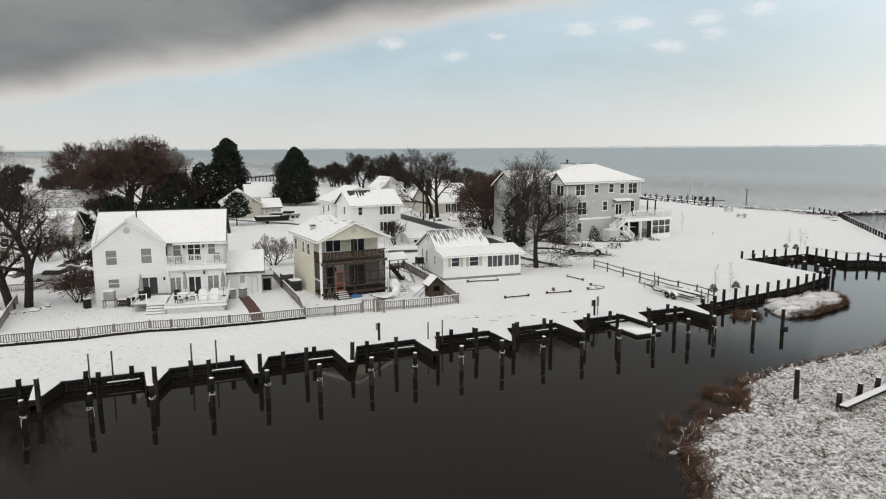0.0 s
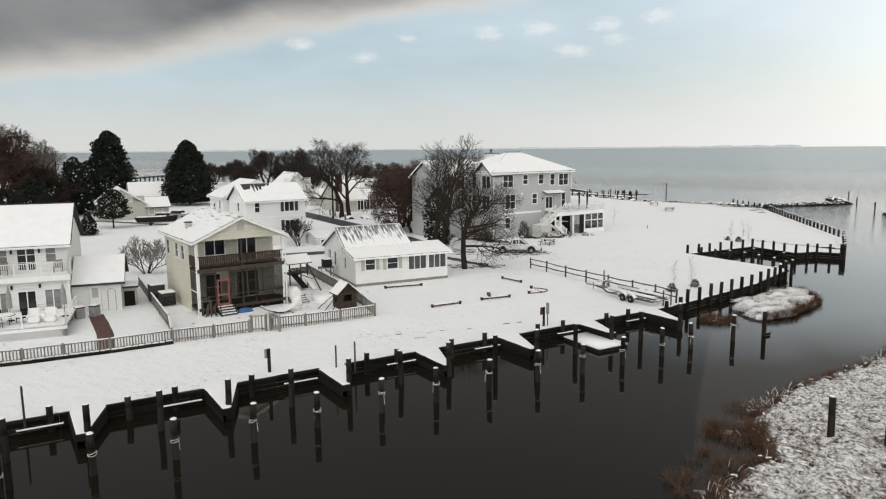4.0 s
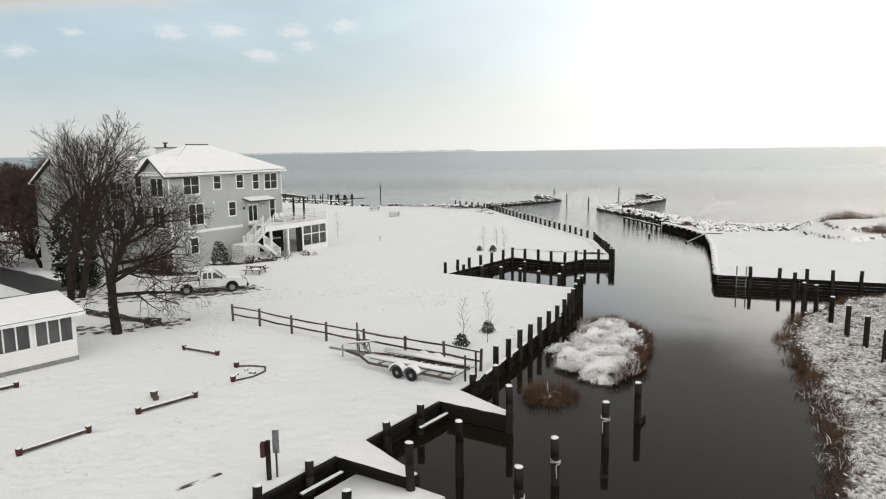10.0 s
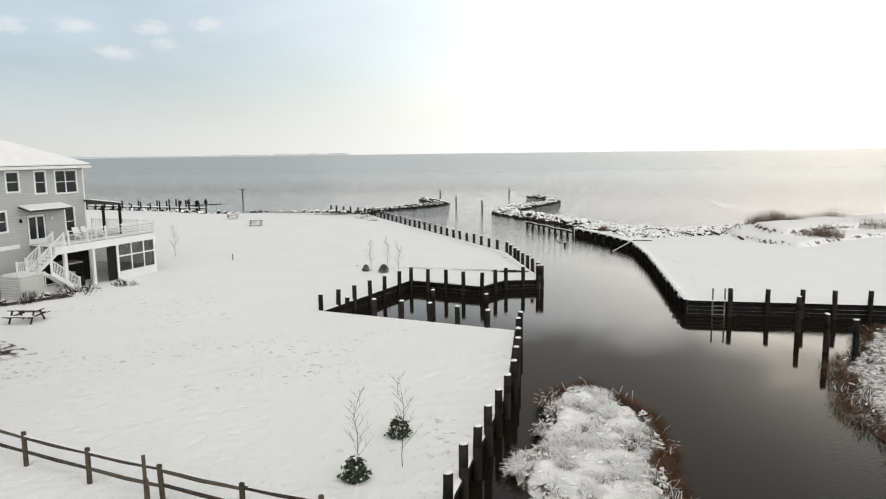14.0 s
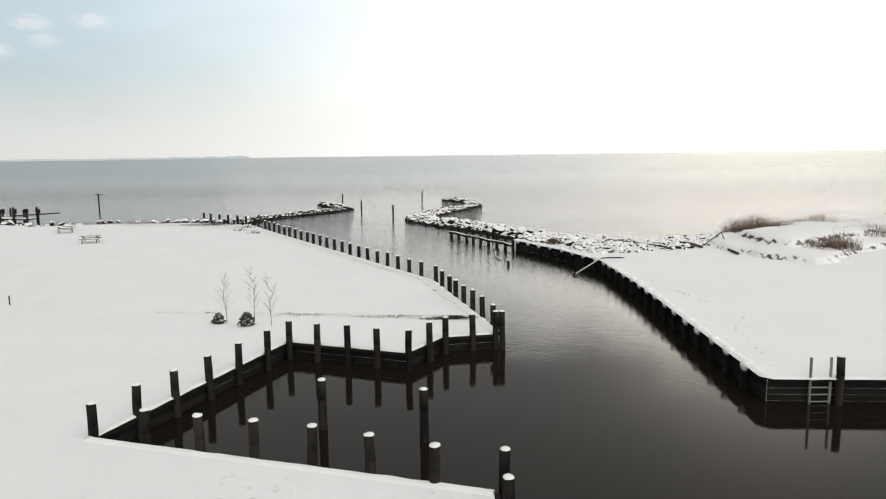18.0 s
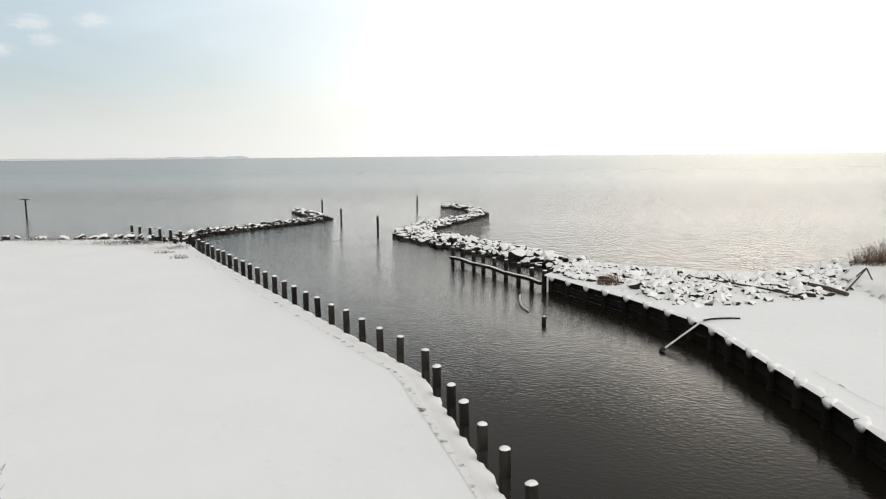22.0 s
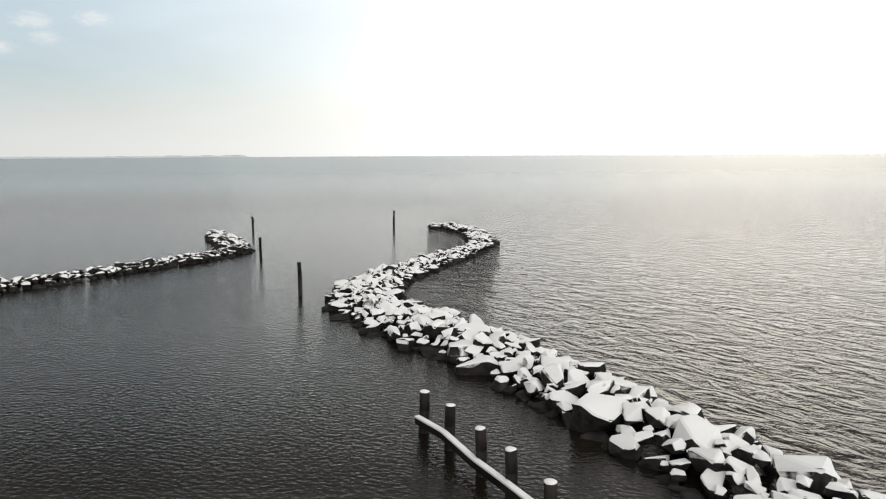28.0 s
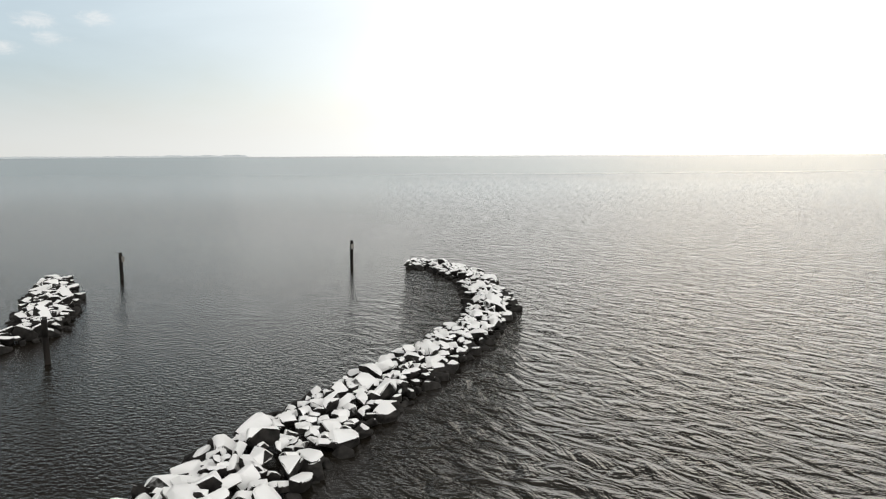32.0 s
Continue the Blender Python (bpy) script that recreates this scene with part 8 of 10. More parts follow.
reed_bed("reed_bed", -23.6, 76.4, 1.8, 1.4, 200, 0.3, 15, "thin dead grass near the end of the channel posts", 0.72, TWIG)
reed_bed("reed_bed", -40.0, 82.2, 10.0, 0.9, 600, 0.5, 7, "dead grass along the bay shore")
reed_bed("reed_bed", 0.35, 29.3, 1.6, 0.3, 1700, 0.22, 8, "ragged dead grass across the snow", 0.72, TWIG)
reed_bed("reed_bed", -2.2, 29.85, 3.4, 0.34, 420, 0.16, 11, "thin dead grass poking through trodden snow", 0.72, TWIG)
reed_bed("reed_bed", -7.2, 30.5, 3.4, 0.5, 260, 0.12, 12, "thin dead grass poking through trodden snow", 0.72, TWIG)
reed_bed("reed_bed", 10.0, 56.3, 0.75, 0.5, 420, 0.75, 9, "tuft of rusty grass by the channel wall", 0.95)


# ---- lanes, paths, bare ground ----
def strip(name, line, w, z, material, label, category, seed=0.0, wob=0.15):
    """A flat strip along a line with slightly ragged edges."""
    pts = along(line, 0.8)
    vs, fs = [], []
    for i, (x, y, a) in enumerate(pts):
        for s in (-1, 1):
            o = s * (w / 2 + wob * noise.noise(Vector((i * 0.4, s * 3 + seed, 0))))
            vs.append((x - math.sin(a) * o, y + math.cos(a) * o, z))
    for i in range(len(pts) - 1):
        fs.append((2 * i, 2 * i + 2, 2 * i + 3, 2 * i + 1))
    me = raw(vs, fs, material)
    return tagged(part(name, me), label, category, kind="structure")


strip("road", [(-120, 30.5), (-91, 17.0), (-58, 7.0), (-47, 3.2), (-37.5, -0.6)], 3.6, GROUND + 0.006, ASPHALT, "wet black lane cleared of snow", "road")
strip("road", [(-47.5, -19.5), (-43.8, -12.2), (-40, -5.5), (-38.0, -1.5)], 2.4, GROUND + 0.012, ASPHALT, "wet black lane behind the cottage", "road", 3.0)
strip("road", [(-150, -16), (-110, -21), (-75, -44), (-62, -52), (-52, -57)], 3.4, GROUND + 0.008, ASPHALT, "dark wet street between the houses", "road", 5.0)
strip("road", [(-108, -16.5), (-99, -13.5), (-88, -9.5), (-76, -5.0)], 1.6, GROUND + 0.007, ASPHALT, "dark wet street edge behind the yards", "road", 15.0)
MUDTRACK = snowed("trampled_mud_and_snow", (0.030, 0.024, 0.018), (0.10, 0.080, 0.062), 1.33, 1.48, noise_scale=1.6, noise_amp=0.85, under_scale=5, bump_scale=5, bump=0.7)
strip("drive", [(-38.0, -3.6), (-32.5, -1.4), (-28.4, 0.3), (-25.4, 2.9), (-23.6, 6.2)], 4.2, GROUND + 0.010, MUDTRACK, "muddy drive with thin snow under the truck", "drive", 7.0, 1.3)
strip("drive", [(-27.0, -9.9), (-24.0, -8.2), (-22.0, -6.9), (-20.5, -5.6)], 2.4, GROUND + 0.010, MUDTRACK, "bare leafy earth under the tree", "bare earth", 8.0, 1.0)
strip("drive", [(-36.6, 8.6), (-35.4, 13.0), (-34.0, 15.4), (-32.2, 17.4), (-30.2, 19.2)], 1.5, GROUND + 0.010, MUDTRACK, "mulched bed with stones along the house", "bed", 9.0, 0.5)
FURROW = snowed("snow_furrow", (0.07, 0.065, 0.05), (0.16, 0.15, 0.12), 1.16, 1.34, noise_scale=2.6, noise_amp=0.7, under_scale=9, bump_scale=6, bump=0.8)
strip("furrow", [(-16.0, 31.7), (-8.5, 31.0), (-1.9, 29.7), (1.6, 29.0)], 0.34, GROUND + 0.012, FURROW, "shallow furrow with dead grass across the snow", "furrow", 17.0, 0.22)
strip("furrow", [(1.75, 28.6), (-1.55, 40.4), (-11.8, 57.4), (-22.0, 74.6)], 0.22, GROUND + 0.012, FURROW, "dead grass along the snowed bulkhead edge", "furrow", 19.0, 0.2)
strip("furrow", [(-23.6, 75.6), (-28.0, 79.4), (-33.0, 80.9), (-41.0, 82.0)], 3.0, GROUND + 0.02, FURROW, "rough grass poking through snow at the point", "furrow", 21.0, 0.9)
strip("furrow", [(12.9, 21.5), (13.5, 26.0), (15.3, 28.6), (14.2, 32.0), (13.4, 36.5), (13.3, 40.0)], 0.10, GROUND_EAST + 0.008, FURROW, "faint track across the snow field", "furrow", 23.0, 0.1)
strip("drive", [(-22.9, -39.6), (-21.9, -35.5), (-22.0, -32.0), (-23.2, -28.8)], 1.7, GROUND + 0.010, FURROW, "trodden snow before the screened porch", "bare earth", 25.0, 0.8)
strip("drive", [(-29.6, -32.5), (-27.2, -30.6), (-25.6, -28.6), (-24.6, -26.4)], 1.6, GROUND + 0.011, FURROW, "trodden snow round the play tower", "bare earth", 27.0, 0.7)
BEDSOIL = snowed("dark_bed_soil", (0.020, 0.016, 0.013), (0.075, 0.060, 0.048), 1.47, 1.60, noise_scale=2.4, noise_amp=0.85, under_scale=6, bump_scale=6, bump=0.9)
strip("house_bed", [(-38.6, 12.2), (-36.4, 13.8), (-34.2, 13.7), (-31.8, 14.9), (-29.4, 18.3)], 1.25, GROUND + 0.02, BEDSOIL, "dark soil bed with stones along the house", "bare earth", 29.0, 0.5)
strip("bare_patch", [(-40.0, 8.0), (-37.0, 8.8), (-34.6, 8.2), (-32.5, 9.6)], 1.9, GROUND + 0.02, BEDSOIL, "brown leaves and brush lying through the snow", "bare earth", 31.0, 0.9)
strip("bare_patch", [(-31.0, -5.2), (-28.0, -5.8), (-25.3, -6.3), (-21.8, -7.3)], 1.2, GROUND + 0.02, BEDSOIL, "dark leaf litter under the bare tree", "bare earth", 33.0, 0.9)
path = strip("brick_path", [(-31.6, -42.7), (-26.0, -44.2), (-20.9, -46.0)], 1.05, GROUND + 0.01, BRICK, "worn brick path to the fence gate", "path", 11.0, 0.05)


# ---- picket fence along the marina ----
def picket_run(ob, p, q, h=0.86, snow=True, step=0.17, material=None):
    p, q = Vector((*p, GROUND - 0.02)), Vector((*q, GROUND - 0.02))
    L_ = (q - p).length
    m = pose(p.x, p.y, p.z, 0, 0, math.degrees(math.atan2(q.y - p.y, q.x - p.x)))
    for xx in (0.0, L_):
        k = part("fence_post", rounded(boxes((xx - 0.06, xx + 0.06, -0.06, 0.06, -0.2, h + 0.07)), 0.01), GREYWOOD, ob)
        k.matrix_world = m
    n = max(2, int(L_ / step))
    for i in range(n):
        c = (i + 0.5) * L_ / n
        k = part("picket", PICKET, None, ob)
        k.matrix_world = m @ pose(c, 0, random.uniform(-0.02, 0.02)) @ Matrix.Diagonal((1, 1, h, 1))
    for z in (0.22, h - 0.04):
        k = part("rail", boxes((0, L_, 0.015, 0.06, z - 0.04, z + 0.04)), GREYWOOD, ob)
        k.matrix_world = m
    if snow:
        k = part("snow_strip", rounded(boxes((0, L_, -0.05, 0.07, h + 0.002, h + 0.05)), 0.015), SNOW, ob)
        k.matrix_world = m


PICKET = mesh_of(rounded(boxes((-0.04, 0.04, -0.012, 0.012, 0.06, 1.0)), 0.004), GREYWOOD)
pk = [(-27.2, -63.5), (-25.34, -58.6), (-24.9, -56.2), (-24.2, -53.7), (-23.4, -52.3), (-22.4, -50.2), (-21.7, -48.2), (-20.85, -45.8), (-19.9, -42.3), (-18.95, -39.9), (-18.35, -37.6)]
fence_a = thing("picket_fence", label="weathered grey picket fence with snow on its rail", category="fence", group="yard fences")
for p, q in zip(pk, pk[1:]):
    picket_run(fence_a, p, q)
for p, q in zip(pk[:8], pk[1:9]):
    pv, qv = Vector((*p, 0)), Vector((*q, 0))
    nv = Vector((qv.y - pv.y, pv.x - qv.x, 0)).normalized() * 0.30
    b = bmesh.new()
    beam(b, pv + nv + Vector((0, 0, GROUND + 0.06)), qv + nv + Vector((0, 0, GROUND + 0.06)), 0.16, 0.26)
    k = part("retaining_timber", b, DARKWOOD, fence_a, "black timber edging along the fence foot")
    b = bmesh.new()
    for i in range(9):
        u0, u1 = (i + 0.08 * random.random()) / 9, (i + 1 - 0.25 * random.random()) / 9
        o = nv * random.uniform(0.35, 0.75)
        beam(b, pv.lerp(qv, u0) + o + Vector((0, 0, GROUND + 0.205)), pv.lerp(qv, u1) + o + Vector((0, 0, GROUND + 0.205)), random.uniform(0.16, 0.26), 0.05)
    part("snow_strip", b, SNOW, k)["kind"] = "stuff"
pk2 = [(-17.85, -36.2), (-16.95, -34.0), (-16.05, -31.6), (-15.4, -28.9)]
fence_b = thing("picket_fence", label="weathered grey picket fence before the cream house", category="fence", group="yard fences")
for p, q in zip(pk2, pk2[1:]):
    picket_run(fence_b, p, q)
gate = thing("fence_gate", label="arched grey picket gate standing half open", category="gate")
picket_run(gate, (-18.3, -37.5), (-17.75, -36.65), h=1.15, snow=False)
picket_run(gate, (-17.7, -36.4), (-17.0, -36.1), h=1.1, snow=False)
fence_c = thing("board_fence", label="low grey board fence between the yards", category="fence", group="yard fences")
pk3 = [(-15.4, -28.9), (-18.6, -27.35), (-22.0, -26.0), (-25.5, -24.65), (-29.0, -23.4), (-34.2, -21.5)]
for p, q in zip(pk3, pk3[1:]):
    picket_run(fence_c, p, q, h=0.95, step=0.13)
fence_d = thing("board_fence", label="low grey board fence beside the white house yard", category="fence", group="yard fences")
pk4 = [(-19.9, -42.3), (-23.6, -40.75), (-28.0, -39.4), (-33.0, -37.9), (-40.2, -35.7)]
for p, q in zip(pk4, pk4[1:]):
    picket_run(fence_d, p, q, h=0.95, step=0.15)

fence_e = thing("yard_fence", label="low weathered picket fence beside the drive", category="fence")
for p, q in (((-50.0, -62.5), (-48.45, -57.9)), ((-48.45, -57.9), (-46.9, -53.0))):
    picket_run(fence_e, p, q, h=0.8)

fence_f = thing("yard_fence", label="weathered side fence running back from the marina bank", category="fence")
for p, q in (((-31.5, -63.1), (-36.6, -61.8)), ((-36.6, -61.8), (-42.5, -60.2))):
    picket_run(fence_f, p, q, h=0.9)

# ---- split-rail fence ----
rail_posts = [(-18.6, -4.9), (-16.15, -5.6), (-13.25, -6.65), (-10.5, -7.5), (-7.75, -8.25), (-5.05, -9.0), (-2.75, -9.45), (-0.6, -10.25)]
sr = thing("split_rail_fence", label="dark two-rail split timber fence across the snow", category="fence")
for i, (x, y) in enumerate(rail_posts):
    k = part("fence_post", rounded(boxes((-0.065, 0.065, -0.05, 0.05, -0.3, 1.12)), 0.015), RAILWOOD, sr)
    k.matrix_world = pose(x, y, GROUND, random.uniform(-2, 2), random.uniform(-2, 2), random.uniform(-10, 10))
for (x0, y0), (x1, y1) in zip(rail_posts, rail_posts[1:]):
    for z in (0.48, 0.95):
        b = bmesh.new()
        p, q = Vector((x0, y0, GROUND + z + random.uniform(-.03, .03))), Vector((x1, y1, GROUND + z + random.uniform(-.03, .03)))
        mid = p.lerp(q, 0.5) + Vector((0, 0, random.uniform(-0.05, 0.02)))
        tube(b, p, mid, 0.05, 0.055, 6)
        tube(b, mid, q, 0.055, 0.045, 6)
        part("rail", b, RAILWOOD, sr)
    b = bmesh.new()
    beam(b, (x0, y0, GROUND + 1.0), (x1, y1, GROUND + 1.0), 0.05, 0.025)
    part("snow_strip", b, SNOW, sr)

# ---- boat trailer ----
tr = thing("boat_trailer", -7.95, -10.28, GROUND, -14.0, "empty galvanised boat trailer under snow, two axles", "trailer")
b = bmesh.new()
for s in (-1, 1):
    pts = [Vector(p) for p in ((0.2, s * 0.05, 0.55), (1.5, s * 0.35, 0.52), (2.6, s * 0.95, 0.42), (8.2, s * 1.0, 0.42))]
    for p, q in zip(pts, pts[1:]):
        beam(b, p, q, 0.09, 0.12)
part("frame", b, RAILWOOD, tr)
for xx in (3.2, 4.3, 5.3, 6.3, 7.3, 8.1):
    b = bmesh.new()
    beam(b, (xx, -0.98, 0.42), (xx, 0.98, 0.42), 0.09, 0.10)
    c = part("cross_member", b, METAL, tr)
    b = bmesh.new()
    beam(b, (xx, -0.6, 0.5), (xx, 0.6, 0.5), 0.10, 0.06)
    part("snow_strip", b, SNOW, c)
for s in (-1, 1):
    b = bmesh.new()
    beam(b, (2.6, s * 0.72, 0.72), (8.3, s * 0.72, 0.66), 0.24, 0.10)
    bk = part("bunk", b, DARKWOOD, tr)
    b = boxes((2.55, 8.4, s * 0.72 - 0.20, s * 0.72 + 0.20, 0.70, 0.90))
    bmesh.ops.bevel(b, geom=b.edges[:], offset=0.06, segments=3, affect="EDGES")
    part("snow_cover", b, SNOW, bk, "thick snow on the bunk", True)
    for xx in (4.9, 5.85):
        t_ = bmesh.new()
        tube(t_, (xx, s * 1.12, 0.33), (xx, s * 1.34, 0.33), 0.33, 0.33, 20)
        w_ = part("wheel", t_, BLACK, tr)
        t_ = bmesh.new()
        tube(t_, (xx, s * 1.30, 0.33), (xx, s * 1.352, 0.33), 0.12, 0.10, 14)
        part("rim", t_, METAL, w_)
        f = bmesh.new()
        for k in range(8):
            a0, a1 = math.pi * k / 8, math.pi * (k + 1) / 8
            pa = [(xx + 0.47 * math.cos(a), 0.33 + 0.47 * math.sin(a)) for a in (a0, a1)]
            v = [f.verts.new((x_, s * y_, z_)) for y_ in (1.06, 1.4) for x_, z_ in pa]
            f.faces.new((v[0], v[1], v[3], v[2]))
        bmesh.ops.remove_doubles(f, verts=f.verts[:], dist=0.002)
        fd = part("fender", f, METAL, tr)
        fd.modifiers.new("thickness", "SOLIDIFY").thickness = 0.03
        f = bmesh.new()
        for k in range(1, 7):
            a0, a1 = math.pi * k / 8, math.pi * (k + 1) / 8
            pa = [(xx + 0.50 * math.cos(a), 0.33 + 0.50 * math.sin(a)) for a in (a0, a1)] + [(xx + 0.57 * math.cos(a), 0.33 + 0.57 * math.sin(a)) for a in (a1, a0)]
            va = [f.verts.new((x_, s * 1.05, z_)) for x_, z_ in pa]
            vb = [f.verts.new((x_, s * 1.41, z_)) for x_, z_ in pa]
            f.faces.new(va)
            f.faces.new(vb[::-1])
            for i in range(4):
                f.faces.new((va[i], vb[i], vb[(i + 1) % 4], va[(i + 1) % 4]))
        bmesh.ops.recalc_face_normals(f, faces=f.faces[:])
        bmesh.ops.remove_doubles(f, verts=f.verts[:], dist=0.002)
        part("snow_cover", f, SNOW, fd)
b = bmesh.new()
beam(b, (-1.2, 0, 0.55), (1.6, 0, 0.55), 0.1, 0.12)
part("tongue", b, METAL, tr)
b = bmesh.new()
tube(b, (-0.15, 0.0, 0.1), (-0.15, 0, 0.85), 0.05, 0.05, 8)
part("tongue_jack", b, METAL, tr)
b = bmesh.new()
beam(b, (1.0, 0, 0.6), (1.2, 0, 1.25), 0.08, 0.08)
beam(b, (1.2, 0, 1.25), (2.1, 0, 0.6), 0.07, 0.07)
beam(b, (0.3, 0, 1.0), (2.3, 0, 1.42), 0.09, 0.07)
for s in (-1, 1):
    beam(b, (1.7, s * 0.4, 0.5), (1.9, 0, 1.3), 0.06, 0.06)
part("winch_stand", b, METAL, tr)
b = bmesh.new()
beam(b, (0.25, 0, 1.055), (2.3, 0, 1.475), 0.12, 0.05)
part("snow_strip", b, SNOW, tr)
b = bmesh.new()
beam(b, (8.2, -1.0, 0.45), (8.5, -0.9, 0.95), 0.05, 0.05)
beam(b, (8.2, 1.0, 0.45), (8.9, 0.6, 0.85), 0.05, 0.05)
part("guide_post", b, METAL, tr)
b = bmesh.new()
tube(b, (1.1, 1.15, 0), (1.1, 1.15, 1.55), 0.05, 0.05, 8)
tube(b, (1.3, 1.05, 0), (1.3, 1.05, 0.9), 0.03, 0.03, 6)
tube(b, (1.3, 1.05, 0.9), (1.1, 1.15, 1.0), 0.03, 0.03, 6)
q = tagged(part("mooring_winch_post", b, RAILWOOD), "thin dark post with a winch beside the fence", "post")
q.matrix_world = pose(-9.3, -9.55, GROUND, 0, 0, -13)
tr.matrix_world = tr.matrix_world @ Matrix.Scale(0.86, 4)


# ---- pickup truck ----
def pickup(x, y, rz):
    t_ = thing("pickup_truck", x, y, GROUND, rz, "white extended-cab pickup truck dusted with snow", "truck")
    W_ = 0.91

    def loft(poly, sides):
        """A body from a side profile and half-widths at each of its points."""
        b = bmesh.new()
        a = [b.verts.new((px, -w, pz)) for (px, pz), w in zip(poly, sides)]
        c = [b.verts.new((px, w, pz)) for (px, pz), w in zip(poly, sides)]
        n = len(poly)
        b.faces.new(a)
        b.faces.new(c[::-1])
        for i in range(n):
            b.faces.new((a[i], c[i], c[(i + 1) % n], a[(i + 1) % n]))
        bmesh.ops.recalc_face_normals(b, faces=b.faces[:])
        return b

    def arch(cx, r=0.45, n=8):
        return [(cx - r * math.cos(math.pi * k / n), 0.40 + r * math.sin(math.pi * k / n)) for k in range(n + 1)]

    # lower body of cab and bonnet with the front wheel's cut-out
    low = [(1.98, 0.42)] + [] + arch(4.32)[:] + [(5.36, 0.42), (5.46, 0.60), (5.44, 0.86), (5.25, 0.97), (3.78, 1.10), (1.98, 1.08)]
    part("body", rounded(loft(low, [W_] * len(low)), 0.03, 2), CARWHITE, t_)
    green = [(2.0, 1.075), (3.86, 1.095), (3.22, 1.66), (3.0, 1.72), (2.35, 1.72), (2.12, 1.64)]
    part("cab", rounded(loft(green, [0.87, 0.87, 0.72, 0.70, 0.70, 0.71]), 0.03, 2), CARWHITE, t_)
    side = [(0.0, 0.48)] + arch(0.98)[:] + [(1.93, 0.42), (1.93, 1.08), (0.0, 1.08)]
    for s in (-1, 1):
        b = loft(side, [0.035] * len(side))
        for v in b.verts:
            v.co.y += s * (W_ - 0.035)
        part("bed_side", b, CARWHITE, t_)
        part("bed_rail", rounded(boxes((0.02, 1.92, s * (W_ - 0.04) - 0.05, s * (W_ - 0.04) + 0.05, 1.082, 1.12)), 0.01), BLACK, t_)
        for wx in (0.98, 4.32):
            w = bmesh.new()
            tube(w, (wx, s * 0.66, 0.37), (wx, s * 0.90, 0.37), 0.37, 0.37, 24)
            k = part("wheel", rounded(w, 0.03), BLACK, t_)
            w = bmesh.new()
            tube(w, (wx, s * 0.895, 0.37), (wx, s * 0.915, 0.37), 0.22, 0.20, 16)
            part("rim", w, METAL, k)
            w = bmesh.new()
            pts = arch(wx, 0.475, 10)
            for p, q in zip(pts, pts[1:]):
                beam(w, (p[0], s * 0.91, p[1]), (q[0], s * 0.91, q[1]), 0.05, 0.05)
            bmesh.ops.remove_doubles(w, verts=w.verts[:], dist=0.012)
            part("wheel_arch", w, BLACK, t_)
            part("wheel_well", boxes((wx - 0.42, wx + 0.42, s * 0.62 - 0.02, s * 0.62 + 0.02, 0.42, 0.86)), BLACK, t_)
        for poly in ([(2.16, 1.16), (2.25, 1.60), (2.52, 1.62), (2.52, 1.16)], [(2.60, 1.16), (2.60, 1.62), (2.84, 1.62), (2.84, 1.16)], [(2.94, 1.16), (2.94, 1.62), (3.14, 1.60), (3.62, 1.16)]):
            g_ = bmesh.new()
            yy = lambda pz: s * (0.87 - (pz - 1.085) * 0.265 + 0.006)
            a = [g_.verts.new((px, yy(pz), pz)) for px, pz in poly]
            c = [g_.verts.new((px, yy(pz) - s * 0.02, pz)) for px, pz in poly]
            g_.faces.new(a)
            g_.faces.new(c[::-1])
            for i in range(4):
                g_.faces.new((a[i], c[i], c[(i + 1) % 4], a[(i + 1) % 4]))
            bmesh.ops.recalc_face_normals(g_, faces=g_.faces[:])
            part("side_window", g_, GLASS, t_)
        part("door_seam", boxes((2.885, 2.90, s * (W_ + 0.002) - 0.004, s * (W_ + 0.002) + 0.004, 0.55, 1.06)), BLACK, t_)
        part("door_handle", rounded(boxes((2.98, 3.16, s * (W_ + 0.012) - 0.012, s * (W_ + 0.012) + 0.012, 0.94, 0.98)), 0.005), BLACK, t_)
        part("sill_grime", boxes((1.5, 3.8, s * (W_ + 0.001) - 0.003, s * (W_ + 0.001) + 0.003, 0.43, 0.50)), MUD, t_)
        part("tail_lamp", boxes((-0.03, 0.0, s * 0.83 - 0.06, s * 0.83 + 0.06, 0.70, 1.0)), REDPAINT, t_)
        part("headlamp", rounded(boxes((5.40, 5.47, s * 0.70 - 0.15, s * 0.70 + 0.15, 0.68, 0.86)), 0.02), GLASS, t_)
        part("mirror", rounded(boxes((3.50, 3.62, s * 0.99 - 0.09, s * 0.99 + 0.09, 1.12, 1.30)), 0.02), BLACK, t_)
    part("tailgate", rounded(boxes((-0.01, 0.06, -0.83, 0.83, 0.50, 1.07)), 0.02), CARWHITE, t_)
    part("bed_floor", boxes((0.06, 1.95, -0.83, 0.83, 0.55, 0.64)), BLACK, t_)
    part("bed_front", boxes((1.92, 1.96, -0.83, 0.83, 0.64, 1.06)), BLACK, t_)
    part("bed_snow", rounded(boxes((0.3, 1.2, -0.75, 0.75, 0.642, 0.70)), 0.02), SNOW, t_)
    part("rear_bumper", rounded(boxes((-0.14, -0.01, -0.88, 0.88, 0.42, 0.60)), 0.03), BLACK, t_)
    part("front_bumper", rounded(boxes((5.42, 5.58, -0.92, 0.92, 0.38, 0.62)), 0.04), BLACK, t_)
    part("grille", boxes((5.455, 5.475, -0.52, 0.52, 0.66, 0.86)), BLACK, t_)
    g_ = bmesh.new()
    slab(g_, [(3.26, -0.66, 1.645), (3.26, 0.66, 1.645), (3.82, 0.78, 1.15), (3.82, -0.78, 1.15)], 0.02)
    part("windscreen", g_, GLASS, t_)
    part("rear_window", boxes((2.035, 2.075, -0.58, 0.58, 1.20, 1.54)), GLASS, t_)
